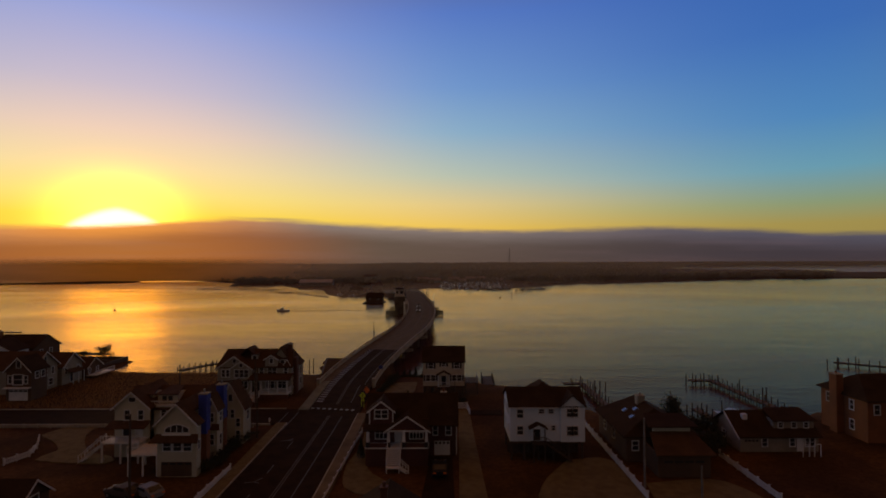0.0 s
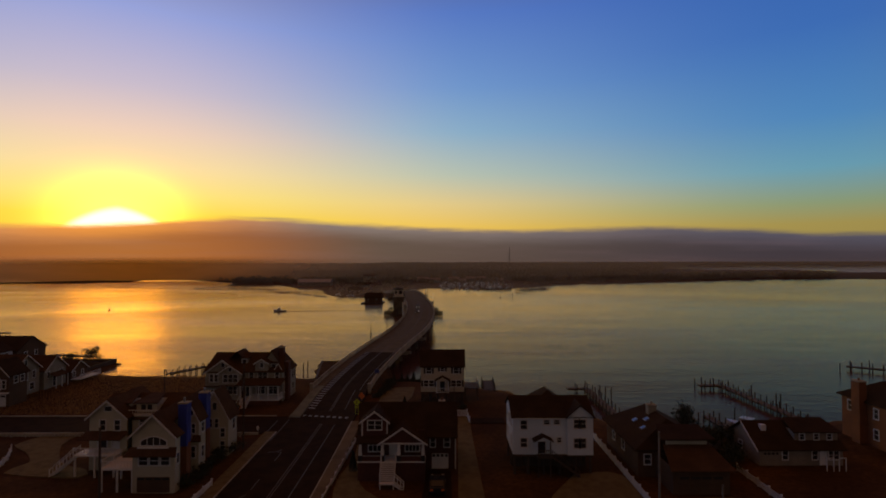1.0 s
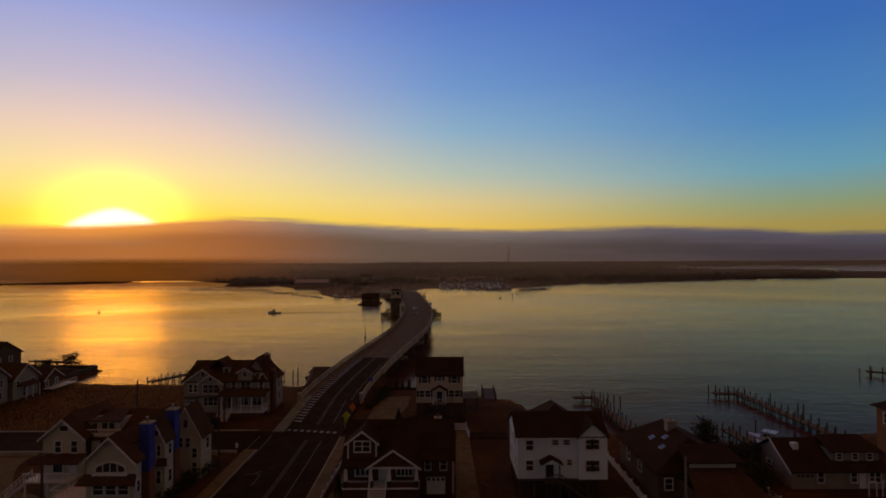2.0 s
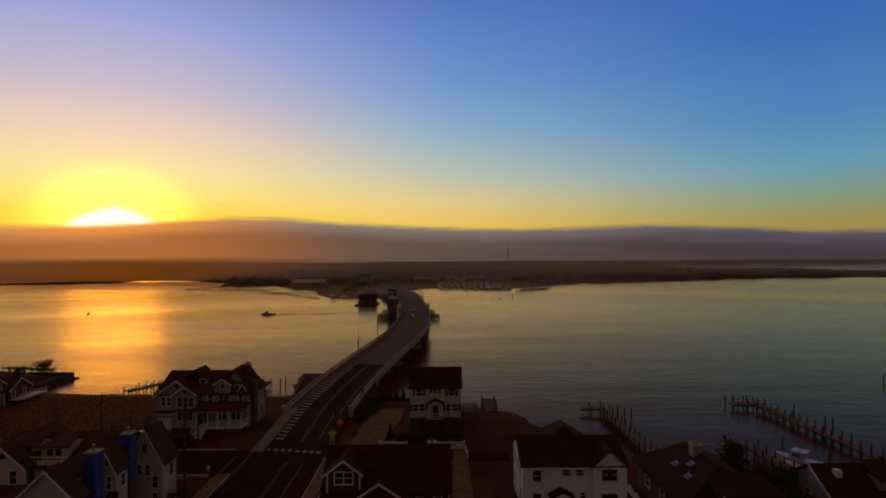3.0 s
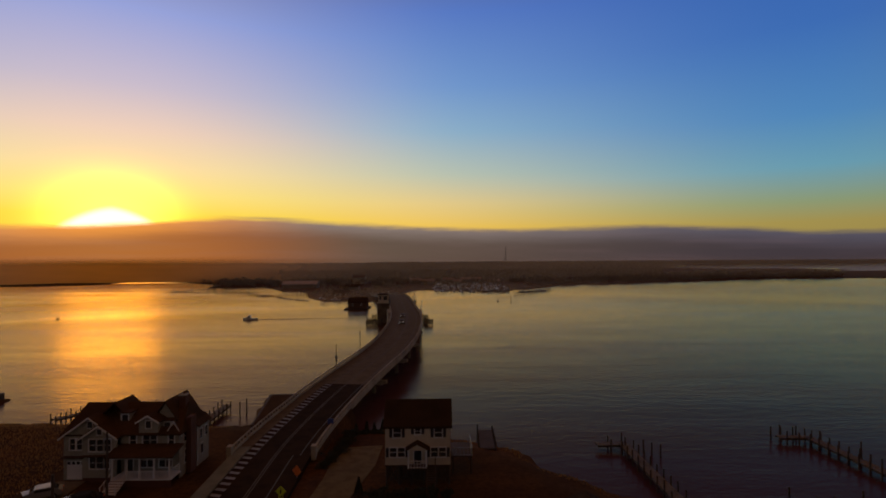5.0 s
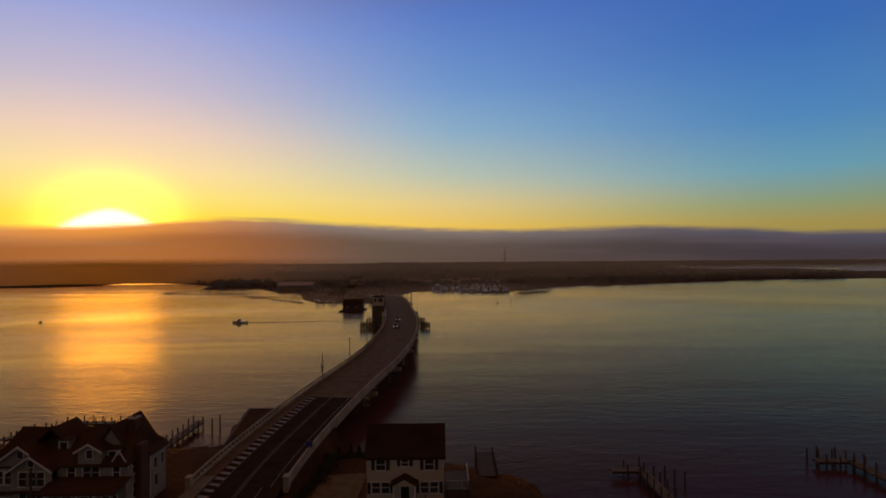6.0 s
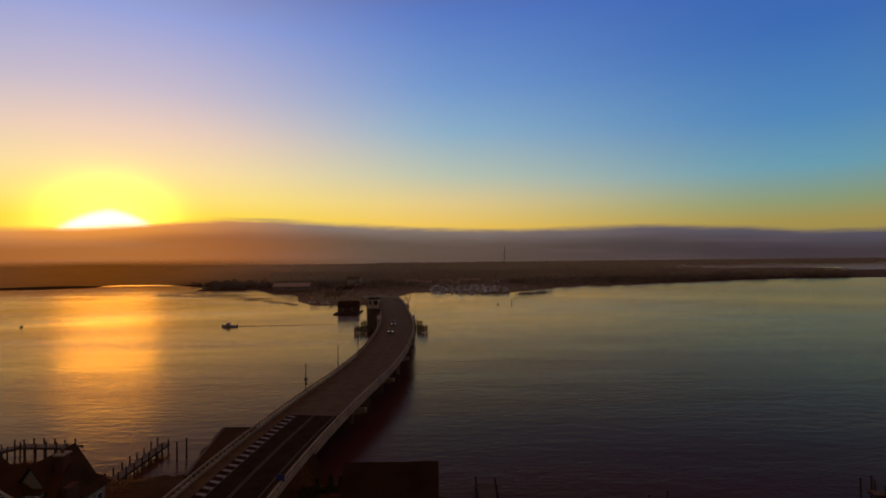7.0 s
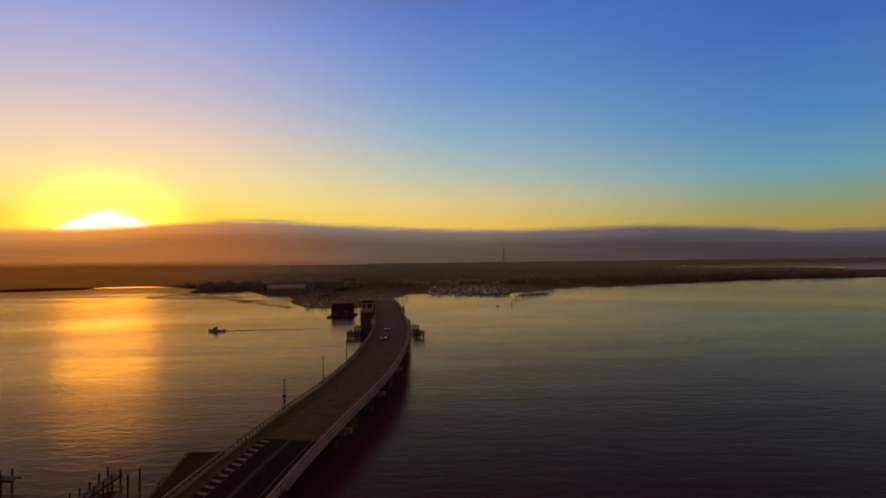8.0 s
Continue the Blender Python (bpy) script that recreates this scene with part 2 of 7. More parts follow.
TARP = material("blue_house_wrap", (0.040, 0.055, 0.36), 0.5, grain=5, var=0.25, stain=0.3, bump=0.8, depth=0.05)
SHUTTER = material("black_shutter", (0.025, 0.022, 0.022), 0.6, grain=8, var=0.2, boards=0.06, bump=0.5)
IRON = material("dark_metal", (0.035, 0.033, 0.032), 0.5, 0.6, grain=10, var=0.3, bump=0.1)
STEEL = material("galvanised_steel", (0.34, 0.34, 0.34), 0.45, 0.7, grain=10, var=0.25, bump=0.1)
SIGN_YELLOW = material("fluorescent_yellow_sheet", (0.62, 0.74, 0.03), 0.5, grain=8, var=0.08, stain=0.08, bump=0.0)
SIGN_ORANGE = material("orange_sheet", (0.78, 0.18, 0.02), 0.5, grain=8, var=0.08, stain=0.08, bump=0.0)
SIGN_BLUE = material("blue_sheet", (0.03, 0.05, 0.20), 0.5, grain=8, var=0.08, stain=0.08, bump=0.0)
LEAF = material("winter_evergreen", (0.045, 0.050, 0.020), 0.8, grain=4, var=0.4, island=0.6, bump=0.0)
GRASS = backlit(material("dry_marsh_grass", (0.20, 0.115, 0.048), 0.9, grain=0.5, var=0.15, island=0.1, bump=0.0), (0.50, 0.23, 0.065), 0.5)
WOODS = backlit(material("far_woodland", (0.10, 0.072, 0.043), 0.85, grain=0.4, var=0.3, island=0.4, bump=0.0, spec=0.3), (0.36, 0.255, 0.15), 0.5)
HULL = material("white_gelcoat", (0.42, 0.39, 0.35), 0.3, grain=5, var=0.1, stain=0.1, bump=0.0)
TYRE = material("black_rubber", (0.02, 0.02, 0.02), 0.85, grain=10, var=0.2, bump=0.1)
PAINT_SILVER = material("silver_car_paint", (0.26, 0.26, 0.27), 0.4, 0.3, grain=10, var=0.05, stain=0.05, bump=0.0)
PAINT_DARK = material("dark_car_paint", (0.03, 0.03, 0.035), 0.25, 0.3, grain=10, var=0.05, stain=0.05, bump=0.0)
FLAG_POLE = material("dull_painted_pole", (0.24, 0.20, 0.16), 0.7, grain=10, var=0.3, bump=0.1)
FAR_PALE_ROOF = material("pale_far_shingle", (0.42, 0.36, 0.31), 0.9, grain=5, var=0.4, stain=0.3, spec=0.1)
FAR_ROOF = material("grey_far_shingle", (0.20, 0.155, 0.125), 0.9, grain=5, var=0.4, stain=0.3, spec=0.1)


def mist_material(name, clear, full, foot, low, towards_sun):
    """Fog sheet lit from behind: it lets most of the view through and scatters some light. The haze's sunward glow is
    put into its colour and density.
    """
    m = bpy.data.materials.new(name)
    m.use_nodes = True
    t = m.node_tree
    t.nodes.clear()
    where = node(t, "ShaderNodeNewGeometry").outputs["Position"]
    x, y, z = node(t, "ShaderNodeSeparateXYZ", i0=where).outputs
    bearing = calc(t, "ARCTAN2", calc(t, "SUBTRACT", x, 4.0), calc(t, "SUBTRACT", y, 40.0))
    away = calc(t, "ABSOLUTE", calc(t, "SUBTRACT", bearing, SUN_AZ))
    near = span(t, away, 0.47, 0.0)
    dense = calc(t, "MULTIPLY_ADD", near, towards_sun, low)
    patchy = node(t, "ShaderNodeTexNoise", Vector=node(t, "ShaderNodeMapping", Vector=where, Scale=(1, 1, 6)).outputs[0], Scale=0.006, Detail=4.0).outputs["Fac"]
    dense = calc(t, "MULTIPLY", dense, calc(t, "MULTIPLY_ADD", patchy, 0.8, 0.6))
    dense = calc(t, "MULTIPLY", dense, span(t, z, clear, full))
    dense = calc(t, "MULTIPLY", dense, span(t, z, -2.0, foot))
    # sun glow painted into the veil: brown elsewhere, orange at the sun's bearing
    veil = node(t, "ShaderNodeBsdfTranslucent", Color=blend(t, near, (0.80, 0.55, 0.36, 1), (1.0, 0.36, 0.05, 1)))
    mix = node(t, "ShaderNodeMixShader", i0=dense, i1=node(t, "ShaderNodeBsdfTransparent").outputs[0], i2=veil.outputs[0])
    t.links.new(mix.outputs[0], node(t, "ShaderNodeOutputMaterial").inputs[0])
    return m


def lit_material(name, col, strength):
    m = bpy.data.materials.new(name)
    m.use_nodes = True
    b = m.node_tree.nodes["Principled BSDF"]
    b.inputs["Emission Color"].default_value = (*col, 1)
    b.inputs["Emission Strength"].default_value = strength
    return m


# both sheets carry painted haze glow, denser near the sun's bearing
MIST = mist_material("sun_tinted_mist", 37.0, 22.0, 1.5, 0.11, 0.82)
LOW_MIST = mist_material("sun_tinted_low_mist", 15.0, 5.0, 7.0, 0.24, 0.25)
HEADLIGHT = lit_material("lit_headlight", (1.0, 0.9, 0.72), 0.6)
PAINT_DUSTY = material("dusty_brown_car_paint", (0.085, 0.062, 0.05), 0.55, 0.1, grain=10, var=0.1, stain=0.1, bump=0.0)
GLASS = glass_material("window_glass", (0.04, 0.038, 0.036))
SKYLIGHT = glass_material("skylight_glass", (0.10, 0.11, 0.13))


# ---- building blocks ----
def block(bm, x0, x1, y0, y1, z0, z1):
    v = [bm.verts.new(p) for p in ((x0, y0, z0), (x1, y0, z0), (x1, y1, z0), (x0, y1, z0), (x0, y0, z1), (x1, y0, z1), (x1, y1, z1), (x0, y1, z1))]
    for f in ((3, 2, 1, 0), (4, 5, 6, 7), (0, 1, 5, 4), (1, 2, 6, 5), (2, 3, 7, 6), (3, 0, 4, 7)):
        bm.faces.new([v[k] for k in f])


def prism(bm, outline, push):
    """A closed solid: the outline (points in space) pushed along a vector."""
    a = [bm.verts.new(p) for p in outline]
    b = [bm.verts.new(Vector(p) + Vector(push)) for p in outline]
    n = len(a)
    bm.faces.new(a[::-1])
    bm.faces.new(b)
    for k in range(n):
        bm.faces.new((a[k], a[(k + 1) % n], b[(k + 1) % n], b[k]))


def tube(bm, p, q, r0, r1=None, sides=8):
    p, q = Vector(p), Vector(q)
    r1 = r0 if r1 is None else r1
    turn = (q - p).to_track_quat("Z", "Y").to_matrix()
    ring = [turn @ Vector((math.cos(2 * math.pi * k / sides), math.sin(2 * math.pi * k / sides), 0)) for k in range(sides)]
    a = [bm.verts.new(p + d * r0) for d in ring]
    b = [bm.verts.new(q + d * r1) for d in ring]
    bm.faces.new(a[::-1])
    bm.faces.new(b)
    for k in range(sides):
        bm.faces.new((a[k], a[(k + 1) % sides], b[(k + 1) % sides], b[k]))


def finish(bm, name, mat):
    bmesh.ops.recalc_face_normals(bm, faces=bm.faces)
    me = bpy.data.meshes.new(name)
    bm.to_mesh(me)
    bm.free()
    me.materials.append(mat)
    return me


def part(name, bm, mat, parent, label=""):
    ob = new(name, finish(bm, name, mat) if isinstance(bm, bmesh.types.BMesh) else bm)
    ob.parent = parent
    return tagged(ob, label)


def shared(name, me, parent, at, turn=0.0):
    ob = new(name, me)
    ob.parent = parent
    ob.location, ob.rotation_euler = at, (0, 0, turn)
    return ob


def thing(name, x, y, z, turn, label, category, group="", kind=""):
    ob = new(name)
    ob.empty_display_size = 0.3
    ob.matrix_world = pose(x, y, z, 0, 0, turn)
    return tagged(ob, label, category, group, kind)


def slab(name, bm, mat, label, category, kind="structure"):
    return tagged(new(name, finish(bm, name, mat)), label, category, "", kind)


def B():
    return bmesh.new()


def boxes(*dims):
    bm = B()
    for d in dims:
        block(bm, *d)
    return bm

# ---- water and ground ----
def sheet(name, xs, ys, height, mat, label, category):
    X, Y = np.meshgrid(xs, ys)
    Z = height(X, Y)
    nx, ny = len(xs), len(ys)
    idx = np.arange(nx * ny).reshape(ny, nx)
    quads = np.stack([idx[:-1, :-1], idx[:-1, 1:], idx[1:, 1:], idx[1:, :-1]], -1).reshape(-1, 4)
    me = bpy.data.meshes.new(name)
    me.from_pydata(np.stack([X, Y, Z], -1).reshape(-1, 3).tolist(), [], quads.tolist())
    me.materials.append(mat)
    for p in me.polygons:
        p.use_smooth = True
    return tagged(new(name, me), label, category, "", "structure")


NEAR_SHORE = [(-5000, 230), (-190, 205), (-130, 178), (-105, 167), (-90.5, 163), (-88.6, 151), (-85, 146.5), (-74, 144.8), (-29.6, 142.2), (-32.5, 162.3), (-24, 162.3),
              (-19, 143), (-11, 139.5), (0, 138), (7, 134), (10.2, 132.4), (13.4, 130.8), (16.8, 128), (19.4, 122.3), (25, 115.2), (32, 106.5), (42, 101), (52, 99),
              (66, 105), (85, 112), (110, 118), (5000, 150), (5000, -900), (-5000, -900)]
FAR_SHORE = [(-5000, 680), (-600, 686), (-505, 692), (-462, 704), (-440, 722), (-416, 738), (-434, 795), (-388, 816), (-312, 752), (-268, 700), (-250, 630), (-206, 634), (-188, 640), (-152, 566), (-128, 556), (-108, 520), (-97, 470),
             (-80, 437), (-66, 437), (-44, 426), (-28, 440), (-22, 540), (-12, 562), (2, 568), (27, 556), (45, 535), (58, 526), (68, 548), (108, 585), (122, 616), (172, 664), (194, 650), (245, 676), (262, 699), (316, 714), (414, 765), (520, 790), (668, 800), (1100, 860),
             (5000, 1300), (5000, 6000), (-5000, 6000)]
SOUND = [(700, 1540), (1080, 1480), (880, 1200), (5000, 1500), (5000, 3200), (1800, 2300), (990, 2150), (760, 1750)]
POND = [(-5000, 748), (-760, 753), (-590, 760), (-552, 766), (-600, 800), (-700, 880), (-5000, 1000)]


def distance_in(poly, X, Y):
    """Signed distance to an outline, positive inside."""
    best = np.full(X.shape, 1e12)
    inside = np.zeros(X.shape, bool)
    for (ax, ay), (bx, by) in zip(poly, poly[1:] + poly[:1]):
        dx, dy = bx - ax, by - ay
        s = np.clip(((X - ax) * dx + (Y - ay) * dy) / (dx * dx + dy * dy), 0, 1)
        best = np.minimum(best, (X - ax - s * dx) ** 2 + (Y - ay - s * dy) ** 2)
        cross = (ay > Y) != (by > Y)
        inside ^= cross & (X < (bx - ax) * (Y - ay) / (by - ay if by != ay else 1e-9) + ax)
    return np.where(inside, 1, -1) * np.sqrt(best)


def near_height(X, Y):
    d = distance_in(NEAR_SHORE, X, Y) + 0.5 * np.sin(X * 0.9) + 0.4 * np.sin(Y * 0.7 + X * 0.35)
    s = np.clip((d + 1.5) / 9.0, 0, 1)
    h = -2.5 + np.clip((d + 3.5) / 3.0, 0, 1) * 2.7 + s * s * (3 - 2 * s) * 1.75
    return h + np.where(d > 4, 0.05 * np.sin(X * 0.37) * np.sin(Y * 0.31), 0)


def far_land(X, Y):
    d = distance_in(FAR_SHORE, X, Y) + 3 * np.sin(X * 0.05) + 2 * np.sin(X * 0.13 + Y * 0.08)
    return np.minimum(np.minimum(d, -distance_in(SOUND, X, Y)), -distance_in(POND, X, Y))


def ground_height(X, Y):
    h = np.where(Y < 330, near_height(X, Y), -2.5)
    d = far_land(X, Y)
    return np.maximum(h, -2.5 + np.clip((d + 8) / 10, 0, 1) * 3.0 + np.clip(d / 60, 0, 1) * 1.0)


def steps(*pieces):
    return np.unique(np.concatenate([np.arange(a, b, s) for a, b, s in pieces]))


sheet("ground", steps((-5000, -700, 215), (-700, -260, 12), (-260, -120, 5), (-120, 90, 1.5), (90, 260, 5), (260, 700, 12), (700, 5001, 215)),
      steps((-900, 20, 115), (20, 60, 5), (60, 170, 1.5), (170, 240, 5), (240, 420, 30), (420, 900, 9), (900, 1500, 40), (1500, 5000, 170)),
      ground_height, EARTH, "dark winter ground with dry grass beside the bay", "ground")
sheet("water", steps((-5000, 5001, 1000)), steps((-900, 5000, 590)), lambda X, Y: X * 0.0, WATER, "rippled bay water mirroring the sunset sky", "water")


for outline in (SOUND, POND):
    bm = bmesh.new()
    bm.faces.new([bm.verts.new((x, y, 0.05)) for x, y in outline])
    me = bpy.data.meshes.new("water")
    bm.to_mesh(me)
    bm.free()
    me.materials.append(STILL_WATER)
    tagged(new("water", me), "still grey inlet behind the far marsh", "water", "", "structure")


# ---- road and bridge ----
LINE_POINTS = [(-19.0, -260, 2.08), (-19.0, -120, 2.08), (-19.0, 20, 2.10), (-19.0, 60, 2.14), (-19.0, 84, 2.22), (-19.1, 106, 2.42), (-19.3, 126, 2.95), (-17.2, 148, 3.8), (-14, 169, 4.7), (-10.9, 187, 5.4), (-8.7, 207, 6.2), (-8.0, 230, 6.9),
               (-8.5, 252, 7.5), (-10, 272, 7.9), (-12.6, 294, 8.25), (-15.3, 320, 8.6), (-18.4, 345, 8.65), (-22.2, 372, 8.2), (-27.5, 400, 7.1), (-34, 430, 5.4), (-41, 460, 3.6), (-49, 490, 2.3)]


def spline(points, step=3.0):
    out = []
    p = [Vector(a) for a in points]
    for k in range(len(p) - 1):
        a, b, c, d = p[max(k - 1, 0)], p[k], p[k + 1], p[min(k + 2, len(p) - 1)]
        n = max(2, int((c - b).length / step))
        for j in range(n):
            s = j / n
            out.append(0.5 * ((2 * b) + (c - a) * s + (2 * a - 5 * b + 4 * c - d) * s * s + (3 * b - a - 3 * c + d) * s ** 3))
    return out + [p[-1]]


AXIS = spline(LINE_POINTS)


def along(y):
    """Place and sideways direction of the carriageway's axis at y."""
    for a, b in zip(AXIS, AXIS[1:]):
        if a.y <= y <= b.y:
            p = a.lerp(b, (y - a.y) / (b.y - a.y))
            d = (b - a).normalized()
            return p, Vector((d.y, -d.x, 0)).normalized(), math.atan2(-d.x, d.y)
    return AXIS[-1], Vector((1, 0, 0)), 0.0


def sweep(bm, y0, y1, profile, step=3.0):
    """A closed outline of (sideways, up) swept along the axis; a callable gets y."""
    n = max(2, int((y1 - y0) / step) + 1)
    rings = []
    for k in range(n):
        y = y0 + (y1 - y0) * k / (n - 1)
        p, side, _ = along(y)
        rings.append([bm.verts.new(p + side * o + Vector((0, 0, h))) for o, h in (profile(y, p.z) if callable(profile) else profile)])
    m = len(rings[0])
    for a, b in zip(rings, rings[1:]):
        for k in range(m):
            bm.faces.new((a[k], a[(k + 1) % m], b[(k + 1) % m], b[k]))
    bm.faces.new(rings[0][::-1])
    bm.faces.new(rings[-1])


def bar(o0, o1, h0, h1):
    return [(o0, h0), (o1, h0), (o1, h1), (o0, h1)]


def swept(y0, y1, profile, step=3.0):
    bm = B()
    sweep(bm, y0, y1, profile, step)
    return bm


def marks(pieces):
    bm = B()
    for y0, y1, o0, o1 in pieces:
        sweep(bm, y0, y1, bar(o0, o1, 0.002, 0.008))
    return bm


road = slab("road", swept(-250, 121, bar(-5.6, 5.5, -0.7, 0.0)), ASPHALT, "dark asphalt road leading to the bridge", "road")
part("lane_marking", marks([(-250, 99.5, 2.75, 2.9), (108, 121, 2.95, 3.1)]), LINE, road)
part("lane_marking", marks([(92, 102, -7.3, -7.12)]), LINE, road)
part("lane_marking", marks([(92, 102.5, -5.5, -5.32)]), LINE, road)
part("lane_marking", marks([(y, y + 3, -2.3, -2.18) for y in (66, 75, 84)]), LINE, road)
part("centre_line", marks([(-250, 100, 0.3, 0.42), (-250, 100, 0.62, 0.74), (107, 121, 0.3, 0.42), (107, 121, 0.62, 0.74)]), YELLOW_LINE, road)
for y in (72, 87):
    bm = B()
    p, s, _ = along(y)
    for a, b in (((-4.2, 0.2), (-3.0, 0.5)), ((-3.0, 0.5), (-2.3, 1.7)), ((-3.0, 0.5), (-2.2, 0.1))):
        d = Vector((b[0] - a[0], b[1] - a[1], 0)).normalized()
        w = Vector((-d.y, d.x, 0)) * 0.08
        q0, q1 = p + Vector((a[0], a[1], 0.003)), p + Vector((b[0], b[1], 0.003))
        prism(bm, [q0 - w, q1 - w, q1 + w, q0 + w], (0, 0, 0.005))
    part("turn_arrow", bm, LINE, road)
for k in range(9):
    p, s, _ = along(104.6 - k * 0.18)
    q = Vector((-23.9 + k * 1.08, 105.6 - k * 0.2, p.z + 0.003))
    part("crosswalk_bar", boxes((q.x, q.x + 0.55, q.y - 1.1, q.y + 0.5, q.z, q.z + 0.006)), FRESH_LINE, road)
for k in range(31):
    y = 109.0 + k * 1.6
    wide = 1.35
    p, s, _ = along(y)
    q, e = along(y + 0.6)[0], Vector((0, 0, 0.004))
    a, b = p + s * -3.85 + e, p + s * (-3.85 + wide) + e + Vector((0, wide * -0.28, -0.01))
    bm = B()
    u = Vector((0.05, 0.62, 0.02))
    prism(bm, [a, b, b + u, a + u], (0, 0, 0.006))
    part("hatch_bar", bm, FRESH_LINE, road)

side_street = slab("side_street", boxes((-400, -24.55, 96.2, 105.2, 1.4, 2.09)), ASPHALT, "narrow asphalt side street", "road")
part("kerb", boxes((-400, -27.6, 105.2, 105.5, 1.4, 2.22)), CONCRETE, side_street)
part("kerb", boxes((-400, -27.6, 95.9, 96.2, 1.4, 2.22)), CONCRETE, side_street)
pavement = slab("pavement", swept(-250, 101, bar(5.5, 7.0, -0.6, 0.14)), PAVING, "pale concrete pavement beside the road", "pavement")
part("kerb", swept(-250, 101, bar(5.34, 5.5, -0.6, 0.15)), CONCRETE, pavement)
pavement_west = slab("pavement", swept(-250, 95.9, bar(-7.4, -5.75, -0.6, 0.12)), GRAVEL, "sandy verge and kerb beside the road", "pavement")
part("kerb", swept(-250, 95.9, bar(-5.75, -5.6, -0.6, 0.13)), CONCRETE, pavement_west)


def make_bridge():
    br = thing("bridge", 0, 0, 0, 0, "long concrete road bridge curving across the bay", "bridge")
    part("approach_fill", swept(121, 143, lambda y, z: [(-6.2, -z - 0.5), (7.8, -z - 0.5), (6.2, -0.12), (-6.2, -0.12)]), EARTH, br, "dark earth embankment")
    part("deck", swept(143, 489, [(-6.2, -0.55), (6.2, -0.55), (6.2, -0.01), (-6.2, -0.01)]), CONCRETE, br)
    part("approach_lane", swept(121, 158, bar(-3.95, 5.75, -0.3, 0.0)), ASPHALT, br, "dark asphalt lanes")
    part("carriageway", swept(158, 489, bar(-3.95, 5.75, -0.3, 0.0)), DECKING, br, "worn asphalt lanes")
    part("sidewalk", swept(103.5, 124, bar(-5.8, -3.95, -0.4, 0.16)), WALKWAY, br, "pale concrete walkway")
    part("shoulder", swept(124, 489, bar(-5.8, -3.95, -0.4, 0.03)), DECKING, br, "worn asphalt shoulder")
    for o in (-4.4, -1.5, 1.5, 4.4):
        part("girder", swept(143, 480, bar(o - 0.25, o + 0.25, -1.75, -0.55), 6), CONCRETE, br)
    part("edge_line", marks([(121, 489, 3.95, 4.1)]), LINE, br)
    part("edge_line", marks([(121, 489, -2.47, -2.35)]), LINE, br)
    part("centre_line", marks([(121, 489, 0.3, 0.42), (121, 489, 0.62, 0.74)]), YELLOW_LINE, br)
    # parapets: plinth, balusters, top rail
    for o, y0, y1, inner in ((5.75, 121, 489, 0), (-6.05, 121, 489, 1)):
        w, foot, slim = (0.34, 0.34, 0.07) if inner else (0.4, 0.48, 0.1)
        part("parapet", swept(y0, y1, bar(o, o + w, -0.45, foot)), CONCRETE, br, "pale concrete parapet base")
        part("parapet_rail", swept(y0, y1, bar(o + 0.06, o + w - 0.06, 0.92, 1.07)), CONCRETE, br)
        bm = B()
        block(bm, -0.1, 0.1, -slim, slim, 0, 0.95 - foot)
        me = finish(bm, "baluster", CONCRETE)
        y = y0 + 0.5
        count = 0
        far = B()
        while y < 400:
            p, s, turn = along(y)
            if count < 150:
                shared("baluster", me, br, p + s * (o + w / 2) + Vector((0, 0, foot - 0.01)), turn)
            else:
                q = p + s * (o + w / 2) + Vector((0, 0, foot - 0.01))
                block(far, q.x - 0.1, q.x + 0.1, q.y - slim, q.y + slim, q.z, q.z + 0.95 - foot)
            count += 1
            y += 1.1
        tagged(part("baluster_row", far, CONCRETE, br), kind="stuff")
    for y, o in ((121.2, 5.95), (121.2, -5.88)):
        p, s, turn = along(y)
        bm = boxes((-0.32, 0.32, -0.5, 0.5, -0.6, 1.25))
        block(bm, -0.38, 0.38, -0.56, 0.56, 1.25, 1.36)
        ob = part("end_post", bm, CONCRETE, br)
        ob.location, ob.rotation_euler = p + s * o, (0, 0, turn)
    # piers in the water
    for y in (168, 189, 210, 231, 252, 316, 340, 365, 392):
        p, s, turn = along(y)
        bm = boxes((-5.6, 5.6, -0.55, 0.55, p.z - 2.75, p.z - 1.75))
        block(bm, -6.6, -5.6, -0.45, 0.45, p.z - 2.5, p.z - 1.75)
        block(bm, 5.6, 6.6, -0.45, 0.45, p.z - 2.5, p.z - 1.75)
        cap = part("pier_cap", bm, CONCRETE, br)
        cap.location, cap.rotation_euler = (p.x, p.y, 0), (0, 0, turn)
        for o in (-3.6, -1.2, 1.2, 3.6):
            bm = B()
            tube(bm, (0, 0, -2.5), (0, 0, p.z - 2.75), 0.45, sides=10)
            c = part("pier_column", bm, STAINED_CONCRETE, br)
            c.location = Vector((p.x, p.y, 0)) + s * o
    # bascule pier with control house
    p, s, turn = along(284)
    b = part("bascule_pier", boxes((-7.2, 7.2, -9, 9, -2.5, p.z - 0.6)), CONCRETE, br, "massive concrete lifting-span pier")
    b.location, b.rotation_euler = (p.x, p.y, 0), (0, 0, turn)
    return br


bridge = make_bridge()


